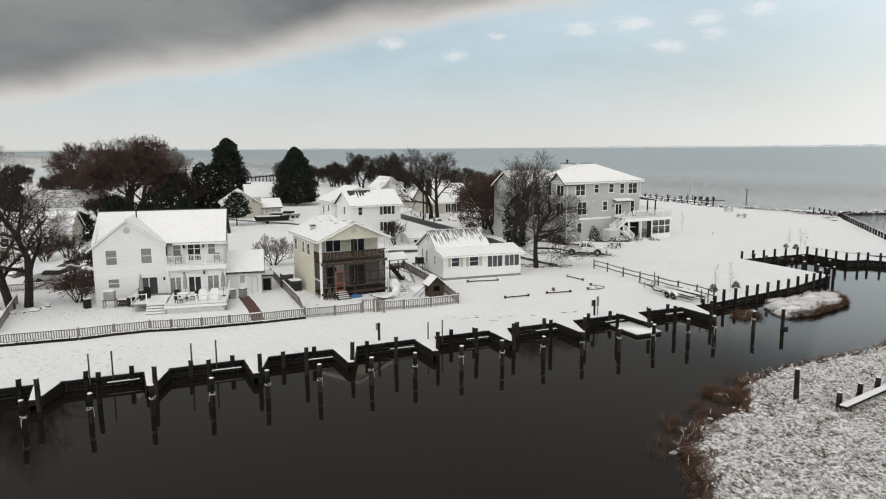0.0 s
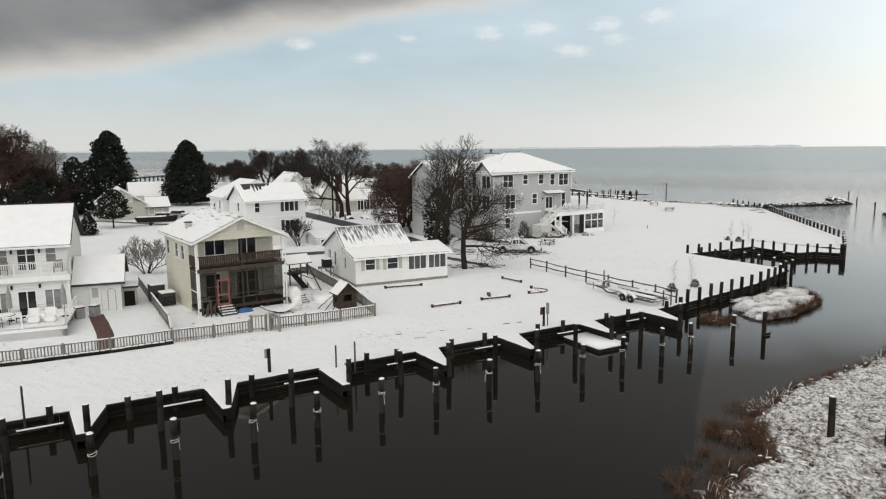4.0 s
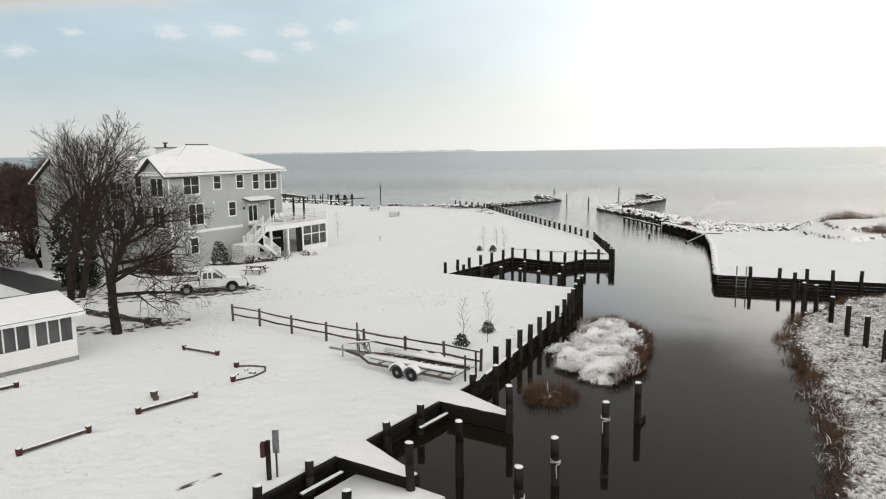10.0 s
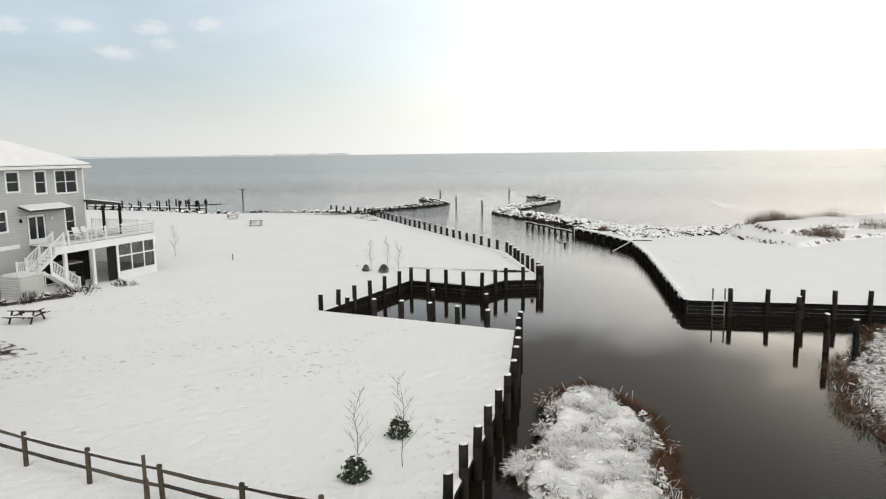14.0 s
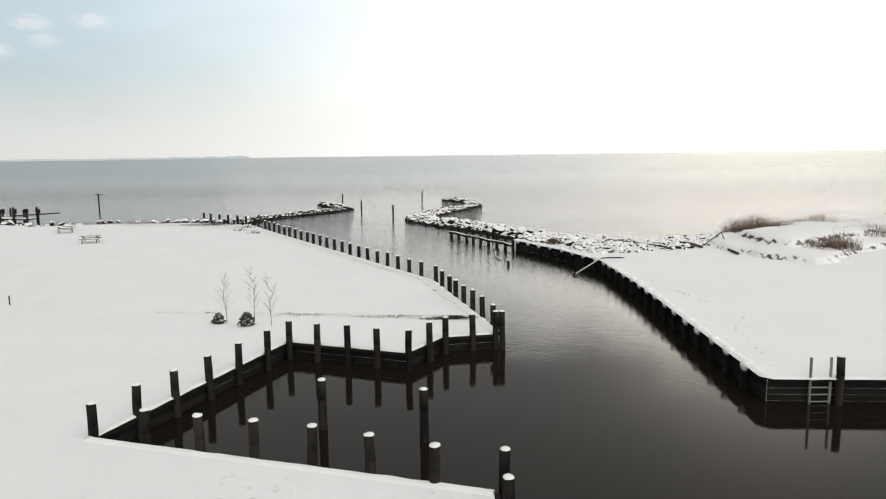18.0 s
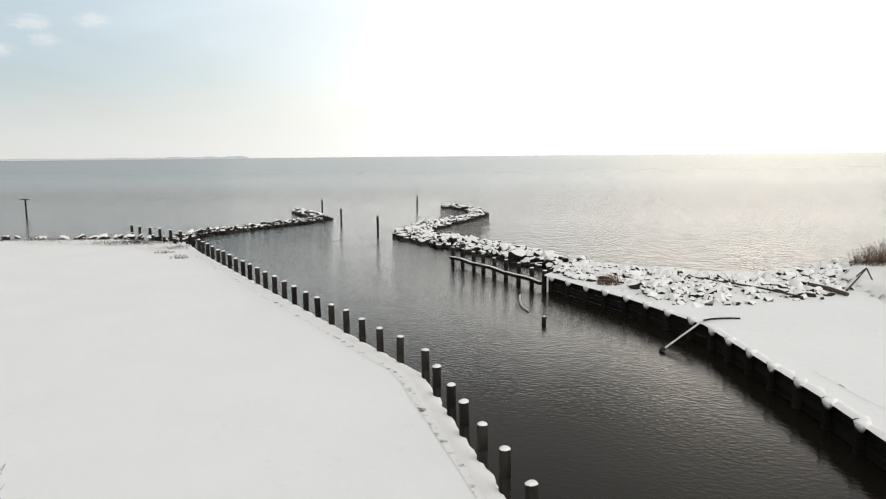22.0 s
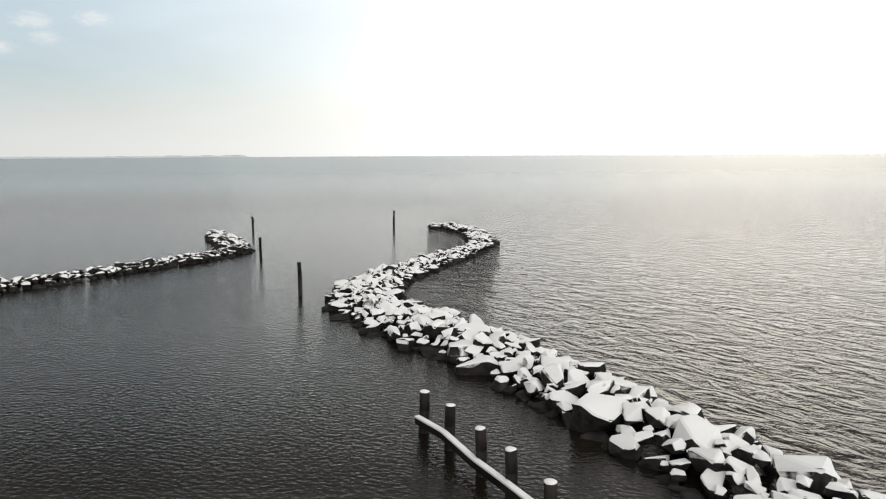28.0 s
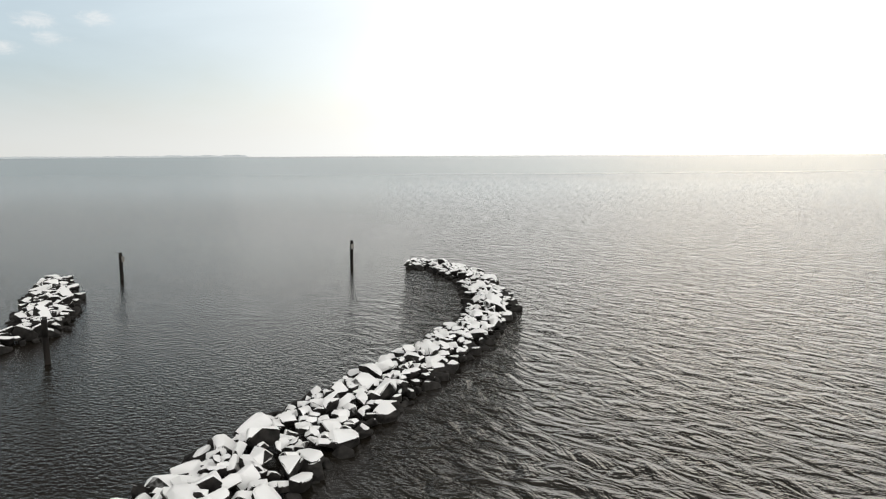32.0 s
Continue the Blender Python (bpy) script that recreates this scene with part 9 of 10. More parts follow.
    part("roof_snow", rounded(boxes((2.38, 3.05, -0.62, 0.62, 1.722, 1.75)), 0.01), SNOW, t_)
    b = bmesh.new()
    slab(b, [(4.0, -0.7, 1.10), (4.0, 0.7, 1.10), (5.1, 0.7, 1.01), (5.1, -0.7, 1.01)], 0.03)
    part("bonnet_snow", b, SNOW, t_)
    part("chassis", boxes((0.1, 5.3, -0.60, 0.60, 0.30, 0.48)), BLACK, t_)
    return t_


pickup(-28.2, 1.0, 40.0)


# ---- picnic tables ----
def picnic_table(x, y, rz, group="picnic tables", bench_only=False):
    t_ = thing("picnic_table" if not bench_only else "shore_bench", x, y, GROUND, rz, "dark wooden picnic table with snow on top" if not bench_only else "dark wooden bench facing the bay", "table" if not bench_only else "bench", group if not bench_only else "")
    for k in range(5):
        part("top_board", rounded(boxes((-0.92, 0.92, -0.36 + 0.145 * k, -0.23 + 0.145 * k, 0.70, 0.74)), 0.008), DECKWOOD, t_)
    part("snow_cover", rounded(boxes((-0.88, 0.88, -0.34, 0.34, 0.745, 0.80)), 0.02), SNOW, t_)
    for s in (-1, 1):
        bo = part("bench_board", rounded(boxes((-0.92, 0.92, s * 0.72 - 0.13, s * 0.72 + 0.13, 0.42, 0.46)), 0.008), DECKWOOD, t_)
        part("snow_strip", rounded(boxes((-0.9, 0.9, s * 0.72 - 0.11, s * 0.72 + 0.11, 0.464, 0.51)), 0.015), SNOW, bo)
        for e_ in (-0.65, 0.65):
            b = bmesh.new()
            beam(b, (e_, s * 0.65, 0.0), (e_, s * 0.25, 0.70), 0.05, 0.1)
            part("leg", b, DECKWOOD, t_)
        b = bmesh.new()
        beam(b, (s * 0.65, -0.75, 0.39), (s * 0.65, 0.75, 0.39), 0.05, 0.09)
        part("bearer", b, DECKWOOD, t_)
    return t_


picnic_table(-27.2, 10.6, 5)
picnic_table(-35.6, 63.4, 15)
picnic_table(-43.5, 73.2, 20)


# ---- landscape timbers and flower bed ----
def timber(p, q):
    t_ = thing("planter_timber", label="low timber on short red end posts in the snow", category="timber", group="lawn timbers")
    b = bmesh.new()
    beam(b, (*p, GROUND + 0.11), (*q, GROUND + 0.11), 0.10, 0.12)
    part("beam", b, RAILWOOD, t_)
    b = bmesh.new()
    beam(b, (*p, GROUND + 0.19), (*q, GROUND + 0.19), 0.11, 0.04)
    part("snow_strip", b, SNOW, t_)
    for c in (p, q):
        b = bmesh.new()
        tube(b, (*c, GROUND - 0.1), (*c, GROUND + 0.26), 0.10, 0.125, 10)
        part("pot", b, POTRED, t_, "dull red flower pot")
        b = bmesh.new()
        bmesh.ops.create_icosphere(b, subdivisions=2, radius=0.10)
        for v in b.verts:
            v.co = Vector((c[0] + v.co.x, c[1] + v.co.y, GROUND + 0.275 + v.co.z * 0.5))
        part("snow_cap", b, SNOW, t_, smooth=True)


POTRED = mat("dull_red_clay", (0.04, 0.018, 0.016), (0.09, 0.036, 0.032), rough=0.8, scale=6)
for p, q in (((-12.84, -19.6), (-11.8, -17.3)), ((-14.1, -24.1), (-13.3, -21.75)), ((-17.3, -11.2), (-14.85, -11.6)), ((-22.3, -21.6), (-20.8, -18.6))):
    timber(p, q)
bed = thing("flower_bed", label="small flower bed ringed by edging, snowed under", category="flower bed")
b = bmesh.new()
ring = [(-11.5, -15.1), (-10.9, -14.2), (-10.8, -13.3), (-11.2, -12.7), (-11.9, -12.75), (-12.6, -13.0)]
for p, q in zip(ring, ring[1:]):
    tube(b, (*p, GROUND + 0.03), (*q, GROUND + 0.03), 0.05, 0.05, 6)
part("edging", b, RAILWOOD, bed)
for i, (x, y) in enumerate(((-11.45, -15.0), (-12.6, -13.1))):
    b = bmesh.new()
    tube(b, (x, y, GROUND), (x, y, GROUND + 0.27), 0.11, 0.14, 12)
    k = part("pot", b, POTRED, bed, "dull red flower pot")
    b = bmesh.new()
    bmesh.ops.create_icosphere(b, subdivisions=2, radius=0.12)
    for v in b.verts:
        v.co = Vector((x + v.co.x, y + v.co.y, GROUND + 0.285 + v.co.z * 0.5))
    part("snow_cap", b, SNOW, k, smooth=True)
for i in range(7):
    b = bmesh.new()
    bmesh.ops.create_icosphere(b, subdivisions=1, radius=0.12)
    for v in b.verts:
        v.co = Vector((-11.7 + 0.3 * math.cos(i * 2.1) * (1 + i * 0.12) + v.co.x, -13.7 + 0.35 * math.sin(i * 2.1) * (1 + i * 0.1) + v.co.y, GROUND + 0.03 + v.co.z * 0.7))
    lumpy(b, 0.05, 6, i)
    part("bed_stone", b, ROCK, bed)
lone = thing("lawn_urn", -13.6, -17.8, GROUND, 0, "small dark urn with dead plants in the snow", "urn")
b = bmesh.new()
tube(b, (0, 0, -0.05), (0, 0, 0.3), 0.13, 0.17, 10)
tube(b, (0.3, -0.25, -0.05), (0.3, -0.25, 0.16), 0.12, 0.14, 10)
part("body", b, RAILWOOD, lone)
b = bmesh.new()
bmesh.ops.create_icosphere(b, subdivisions=2, radius=0.17)
for v in b.verts:
    v.co.z = v.co.z * 0.5 + 0.32
part("snow_cap", b, SNOW, lone, smooth=True)
# broken bits where grass shows through in lines
for i, (x, y, a) in enumerate(((-7.8, -27.2, 70), (-9.2, -29.8, 72), (-6.8, -24.6, 66), (-10.8, -32.5, 72), (-8.9, -31.2, 60))):
    strip("bare_patch", [(x, y), (x + 1.6 * math.cos(radians(a)), y + 1.6 * math.sin(radians(a)))], 0.16, GROUND + 0.006, MUDTRACK, "grass showing in a line through the snow", "bare earth", i * 1.3, 0.14)

# ---- posts, power stands, poles ----
for i, (x, y, h) in enumerate(((-4.35, -23.05, 1.35), (-10.05, -41.4, 1.35), (-13.9, -53.2, 0.0))):
    if h:
        t_ = thing("dock_power_post", x, y, GROUND, 20, "grey wooden post with an electric box by the dock", "post", "dock power posts")
        part("post", rounded(boxes((-0.07, 0.07, -0.07, 0.07, -0.3, h)), 0.01), PILE, t_)
        part("meter_box", rounded(boxes((-0.24, -0.09, -0.1, 0.1, h - 0.55, h - 0.05)), 0.02), METAL if i else POTRED, t_)
        if i == 0:
            k = part("notice_board", rounded(boxes((0.12, 0.34, 0.14, 0.18, h - 0.5, h + 0.3)), 0.01), METAL, t_, "pale metal board")
            b = bmesh.new()
            tube(b, (0.23, 0.16, -0.2), (0.23, 0.16, h - 0.4), 0.035, 0.035, 6)
            part("board_post", b, RAILWOOD, k)
for x, y, h in ((-13.0, -54.4, 1.6), (-12.55, -52.9, 1.65), (-7.9, -38.4, 1.3), (-7.55, -37.3, 1.35), (-0.9, -11.9, 1.25), (-0.55, -11.3, 1.3), (-14.9, -60.2, 1.6), (-14.6, -58.9, 1.6)):
    b = bmesh.new()
    tube(b, (x, y, 0.3), (x, y, GROUND + h), 0.055, 0.05, 7)
    tagged(part("dock_stake", b, RAILWOOD), "thin dark stake at the bank edge", "stake", "dock stakes")
b = bmesh.new()
tube(b, (-25.3, 34.0, 0.5), (-25.3, 34.0, GROUND + 0.55), 0.04, 0.04, 6)
tagged(part("lawn_stake", b, RAILWOOD), "short stake in the snowy lawn", "stake")
up1 = thing("utility_pole", -75.0, 13.6, 0.7, 20, "dark wooden utility pole with a transformer arm", "utility pole")
b = bmesh.new()
tube(b, (0, 0, -0.5), (0, 0, 10.3), 0.17, 0.12, 10)
part("pole", b, BARK, up1)
b = bmesh.new()
beam(b, (-0.9, 0, 9.6), (0.9, 0, 9.6), 0.1, 0.12)
part("cross_arm", b, BARK, up1)
for s in (-0.8, 0.8):
    b = bmesh.new()
    tube(b, (s, 0, 9.66), (s, 0, 9.85), 0.05, 0.03, 7)
    part("insulator", b, METAL, up1)
for i, z in enumerate((9.8, 8.9)):
    b = bmesh.new()
    p, q = Vector((-75.0, 13.6, z + 0.7)), Vector((-128.0, -14.0, z + 0.7))
    prev = p
    for k in range(1, 13):
        f = k / 12
        c = p.lerp(q, f) - Vector((0, 0, 1.6 * 4 * f * (1 - f)))
        tube(b, prev, c, 0.018, 0.018, 4, False)
        prev = c
    tagged(part("power_line", b, BLACK), "thin sagging power line over the houses", "cable", "power lines")
copy_thing(up1, pose(-128.0, -14.0, 0.7, 0, 0, 20))
for x, y in ((-71.5, 13.5), (-74.6, 14.8), (-77.5, 16.0), (-80.8, 17.4)):
    b = bmesh.new()
    tube(b, (x, y, 0.5), (x, y, 1.75), 0.12, 0.11, 8)
    tagged(part("lane_bollard", b, BARK), "short dark bollard beside the lane", "bollard", "lane bollards")
# osprey stand in the shallows
osp = thing("osprey_pole", -61.5, 117.0, 0, 20, "tall thin pole with a nest platform in the bay", "pole")
b = bmesh.new()
tube(b, (0, 0, -1), (0, 0, 2.75), 0.13, 0.11, 8)
part("pole", b, PILE, osp)
part("platform", boxes((-0.55, 0.55, -0.3, 0.3, 2.75, 2.87)), PILE, osp)

# ---- pier into the bay ----
pier = thing("bay_pier", label="long snowed timber pier with tall posts", category="pier")
pa, pb = Vector((-54.6, 85.5, 0)), Vector((-80.0, 92.0, 0))
pn = 13
for i in range(pn):
    c = pa.lerp(pb, i / (pn - 1))
    for s in (-1, 1):
        x, y = c.x + s * 0.2, c.y + s * 0.8
        b = bmesh.new()
        tube(b, (x, y, -1), (x, y, 2.1 + 0.35 * math.sin(i * 2.7 + s) + (0.5 if i < 5 else 0)), 0.14, 0.13, 8)
        part("post", b, PILE, pier)
b = bmesh.new()
beam(b, pa + Vector((0, 0, 1.3)), pb + Vector((0, 0, 1.3)), 1.5, 0.14)
part("deck", b, DARKWOOD, pier)
b = bmesh.new()
beam(b, pa + Vector((0, 0, 1.41)), pb + Vector((0, 0, 1.41)), 1.45, 0.08)
part("snow_cover", b, SNOW, pier)
b = bmesh.new()
beam(b, pa + Vector((2.5, 2.0, 1.9)), pa + Vector((-3.0, 0.5, 1.7)), 0.9, 0.12)
part("boat_lift_beam", b, DARKWOOD, pier)
for i in range(4):
    part("lift_motor", rounded(boxes((pa.x - 5.5 + 1.6 * i, pa.x - 5.0 + 1.6 * i, pa.y + 1.9, pa.y + 2.3, 1.9, 2.5)), 0.05), DARKWOOD, pier)
    b = bmesh.new()
    tube(b, (pa.x - 5.25 + 1.6 * i, pa.y + 2.1, -1), (pa.x - 5.25 + 1.6 * i, pa.y + 2.1, 1.9), 0.13, 0.13, 8)
    part("lift_post", b, PILE, pier)
far_pier = thing("distant_pier", label="far long pier on the bay, hazy", category="pier")
for i in range(24):
    b = bmesh.new()
    x, y = -257 - i * 2.2, 56 + i * 2.8
    tube(b, (x, y, -1), (x, y, 2.4), 0.25, 0.25, 6)
    part("post", b, PILE, far_pier)
b = bmesh.new()
beam(b, (-255, 54, 1.9), (-310, 124, 1.9), 2.0, 0.4)
part("deck", b, PILE, far_pier)


# ---- yard things ----
def snow_blob(name, x, y, rz, sx, sy, sz, label, category, seed, z=None, material=None, group=""):
    """A soft heap under snow."""
    b = bmesh.new()
    bmesh.ops.create_icosphere(b, subdivisions=3, radius=1.0)
    for v in b.verts:
        k = 1 + 0.22 * noise.noise(v.co * 1.4 + Vector((seed, 0, 0)))
        v.co = Vector((math.copysign(abs(v.co.x) ** 0.7, v.co.x) * sx / 2 * k, math.copysign(abs(v.co.y) ** 0.7, v.co.y) * sy / 2 * k, max(-0.1, v.co.z) * sz * k))
    q_ = tagged(part(name, b, material or SNOW, smooth=True), label, category, group)
    q_.matrix_world = pose(x, y, GROUND if z is None else z, 0, 0, rz)
    return q_


ph = thing("playhouse", -19.55, -28.4, GROUND, 75, "small brown playhouse with a snowed gable roof", "playhouse")
wall(ph, "front_wall", -0.75, 0.75, -0.1, 1.25, -0.6, [(-0.35, 0.35, 0.55, 1.05)], DECKWOOD, thick=0.05)
wall(ph, "back_wall", -0.75, 0.75, -0.1, 1.25, 0.6, [], DECKWOOD, thick=0.05, out=1)
for s in (-1, 1):
    wall(ph, "side_wall", -0.55, 0.55, -0.1, 1.25, 0.75 * s, [(-0.25, 0.25, 0.45, 1.0)], DECKWOOD, thick=0.05, axis="y", out=s)
gable(ph, -0.75, 0.75, -0.6, -0.55, 1.25, 1.95, DECKWOOD)
for s in (-1, 1):
    roof_plane(ph, [(s * 0.95, -0.8, 1.12), (s * 0.95, 0.8, 1.12), (0, 0.8, 2.0), (0, -0.8, 2.0)], thick=0.05, over=0.08)
pt = thing("play_tower", -29.6, -26.0, GROUND, 78, "dark wooden play tower with snowed roof and slide", "play tower")
for x_, y_ in ((-1.0, -0.9), (1.0, -0.9), (-1.0, 0.9), (1.0, 0.9)):
    part("post", boxes((x_ - 0.06, x_ + 0.06, y_ - 0.06, y_ + 0.06, -0.2, 2.7)), DECKWOOD, pt)
part("platform", boxes((-1.05, 1.05, -0.95, 0.95, 1.3, 1.38)), DECKWOOD, pt)
for k in range(5):
    part("side_board", boxes((-1.0, 1.0, -0.98, -0.95, 1.45 + 0.13 * k, 1.56 + 0.13 * k)), DECKWOOD, pt)
for s in (-1, 1):
    roof_plane(pt, [(-1.4, s * 1.25, 2.55), (1.4, s * 1.25, 2.55), (1.4, 0, 3.3), (-1.4, 0, 3.3)], thick=0.06)
b = bmesh.new()
slab(b, [(0.3, -0.95, 1.4), (0.8, -0.95, 1.4), (0.9, -3.4, 0.15), (0.4, -3.4, 0.15)], 0.06)
part("slide", b, SNOW, pt, "snow-covered slide")
b = bmesh.new()
slab(b, [(-0.9, -0.95, 1.4), (-0.2, -0.95, 1.4), (0.1, -3.1, 0.3), (-0.6, -3.1, 0.3)], 0.06)
part("ramp", b, DARKWOOD, pt)
b = bmesh.new()
beam(b, (1.0, -0.9, 2.4), (1.0, -4.2, 0.0), 0.09, 0.09)
beam(b, (-1.2, -0.9, 1.9), (0.9, -2.6, 1.0), 0.1, 0.06)
part("swing_beam", b, DECKWOOD, pt)
pt.matrix_world = pt.matrix_world @ Matrix.Scale(0.85, 4)
snow_blob("covered_sandbox", -22.3, -27.4, 70, 3.4, 2.0, 0.62, "low tarp-covered heap smooth with snow", "heap", 3.0)
snow_blob("snow_heap", -24.2, -30.0, 10, 1.2, 1.0, 0.75, "rounded snow-covered yard chair", "chair", 5.0, z=1.25)
b = bmesh.new()
for i in range(10):
    u0, u1 = -1 + 0.2 * i, -0.8 + 0.2 * i
    z0_, z1_ = 0.25 + 0.55 * u0 * u0, 0.25 + 0.55 * u1 * u1
    slab(b, [(u0 * 1.55, -0.5 * (1.15 - abs(u0) * 0.8), z0_), (u1 * 1.55, -0.5 * (1.15 - abs(u1) * 0.8), z1_), (u1 * 1.55, 0.5 * (1.15 - abs(u1) * 0.8), z1_), (u0 * 1.55, 0.5 * (1.15 - abs(u0) * 0.8), z0_)], 0.05)
hm = thing("hammock", -21.5, -33.0, GROUND, 85, "curved hammock stand filled with snow", "hammock")
bmesh.ops.remove_doubles(b, verts=b.verts[:], dist=0.01)
part("sling", b, SNOW, hm, "snow lying in the sling")
b = bmesh.new()
for i in range(10):
    u0, u1 = -1.05 + 0.21 * i, -0.84 + 0.21 * i
    for s in (-0.3, 0.3):
        beam(b, (u0 * 1.6, s * (1 - abs(u0)) - 0.0, 0.10 + 0.62 * u0 * u0), (u1 * 1.6, s * (1 - abs(u1)), 0.10 + 0.62 * u1 * u1), 0.05, 0.05)
beam(b, (-0.7, -0.7, 0.0), (-0.7, 0.7, 0.0), 0.06, 0.06)
beam(b, (0.7, -0.7, 0.0), (0.7, 0.7, 0.0), 0.06, 0.06)
part("stand", b, DARKWOOD, hm)
snow_blob("overturned_pool", -23.95, -34.6, 80, 1.15, 0.6, 0.36, "blue plastic pool leaning under the porch", "pool", 2.0, material=BLUE)
for i, (x, y, sx, sy, h, rz) in enumerate(((-32.4, -37.6, 1.1, 1.1, 1.5, 79), (-30.8, -37.5, 1.1, 1.1, 1.05, 79))):
    t_ = thing("air_conditioner", x, y, GROUND, rz, "grey outdoor air conditioner with snow on top", "air conditioner", "air conditioners")
    part("casing", rounded(boxes((-sx / 2, sx / 2, -sy / 2, sy / 2, 0.05, h)), 0.03), SHINGLE, t_)
    for k in range(7):
        part("louver", boxes((-sx / 2 + 0.05, sx / 2 - 0.05, -sy / 2 - 0.012, -sy / 2 - 0.001, 0.14 + k * 0.1, 0.19 + k * 0.1)), BLACK, t_)
    part("snow_cap", rounded(boxes((-sx / 2, sx / 2, -sy / 2, sy / 2, h + 0.002, h + 0.1)), 0.04), SNOW, t_)
t_ = thing("raised_air_conditioner", -35.2, -53.9, GROUND, 64.8, "grey air conditioner on a wooden stand", "air conditioner", "air conditioners")
part("casing", rounded(boxes((-0.45, 0.45, -0.4, 0.4, 0.75, 1.5)), 0.03), CANVAS, t_)
part("snow_cap", rounded(boxes((-0.45, 0.45, -0.4, 0.4, 1.502, 1.6)), 0.04), SNOW, t_)
part("stand_top", boxes((-0.55, 0.55, -0.5, 0.5, 0.66, 0.74)), GREYWOOD, t_)
for x_ in (-0.48, 0.48):
    for y_ in (-0.43, 0.43):
        part("leg", boxes((x_ - 0.05, x_ + 0.05, y_ - 0.05, y_ + 0.05, -0.1, 0.66)), GREYWOOD, t_)
t_ = thing("raised_air_conditioner", -30.3, -21.9, GROUND, 69.3, "black air conditioner on a grey wooden stand", "air conditioner", "air conditioners")
part("casing", rounded(boxes((-0.42, 0.42, -0.4, 0.4, 1.12, 1.85)), 0.04), BLACK, t_)
part("snow_cap", rounded(boxes((-0.42, 0.42, -0.4, 0.4, 1.852, 1.93)), 0.03), SNOW, t_)
part("stand_top", boxes((-0.75, 0.6, -0.5, 0.5, 1.03, 1.11)), GREYWOOD, t_)
for x_ in (-0.68, 0.5):
    for y_ in (-0.43, 0.43):
        part("leg", boxes((x_ - 0.05, x_ + 0.05, y_ - 0.05, y_ + 0.05, -0.1, 1.03)), GREYWOOD, t_)
for i, (x, y) in enumerate(((-36.2, -55.6), (-34.3, -52.3), (-33.9, -51.6), (-31.4, -43.9), (-31.2, -42.9))):
    t_ = thing("garbage_bin", x, y, GROUND, 30 * i, "dark bin with snow on its lid by the wall", "bin", "bins by the house")
    part("body", rounded(boxes((-0.3, 0.3, -0.3, 0.3, 0, 0.8)), 0.05), BLACK if i < 3 else CANVAS, t_)
    part("lid", rounded(boxes((-0.32, 0.32, -0.32, 0.32, 0.804, 0.86)), 0.02), BLACK, t_)
    part("snow_cap", rounded(boxes((-0.3, 0.3, -0.3, 0.3, 0.863, 0.93)), 0.03), SNOW, t_)


wp = thing("wood_pile", -34.6, -52.4, GROUND, 64.8, "dark stacked firewood under snow against the wall", "firewood")
for r in range(3):
    for i in range(8):
        b = bmesh.new()
        tube(b, (-0.9 + 0.24 * i + 0.1 * (r % 2), -0.25, 0.12 + 0.21 * r), (-0.9 + 0.24 * i + 0.1 * (r % 2), 0.25, 0.12 + 0.21 * r), 0.11, 0.11, 7)
        part("log", b, RAILWOOD, wp)
part("snow_cover", rounded(boxes((-1.0, 1.0, -0.27, 0.27, 0.655, 0.73)), 0.03), SNOW, wp)
for i, (lx, s_) in enumerate(((0.2, 1.1), (0.9, 0.8), (0.5, 1.4), (-0.1, 0.7))):
    b = bmesh.new()
    p_ = c1.matrix_world @ Vector((0.15 + 0.28 * i, -0.35 - 0.1 * (i % 2), 0))
    q_ = c1.matrix_world @ Vector((0.2 + 0.25 * i + 0.2 * (i % 2), 0.0, 0))
    beam(b, (p_.x, p_.y, GROUND), (q_.x, q_.y, GROUND + s_), 0.08, 0.04)
    tagged(part("leaning_plank", b, RAILWOOD), "old plank leaning on the porch corner", "plank", "planks by the porch")


def on_deck(lx, ly, lz):
    return w1.matrix_world @ Vector((lx, ly, lz))


for lx in (9.9, 10.9):
    p = on_deck(lx, -4.5, WZ)
    t_ = thing("deck_chair", p.x, p.y, p.z, 64.8, "white-covered armchair deep in snow on the deck", "chair", "deck chairs")
    part("seat", rounded(boxes((-0.36, 0.36, -0.4, 0.36, 0.1, 0.5)), 0.08, 2), SNOW, t_)
    part("backrest", rounded(boxes((-0.36, 0.36, 0.22, 0.42, 0.5, 1.02)), 0.08, 2), SNOW, t_)
    for s in (-1, 1):
        part("armrest", rounded(boxes((s * 0.34 - 0.07, s * 0.34 + 0.07, -0.38, 0.3, 0.5, 0.68)), 0.05), SNOW, t_)
        part("leg", boxes((s * 0.3 - 0.03, s * 0.3 + 0.03, -0.33, -0.27, 0.0, 0.1)), GREYWOOD, t_)
        part("leg", boxes((s * 0.3 - 0.03, s * 0.3 + 0.03, 0.27, 0.33, 0.0, 0.1)), GREYWOOD, t_)
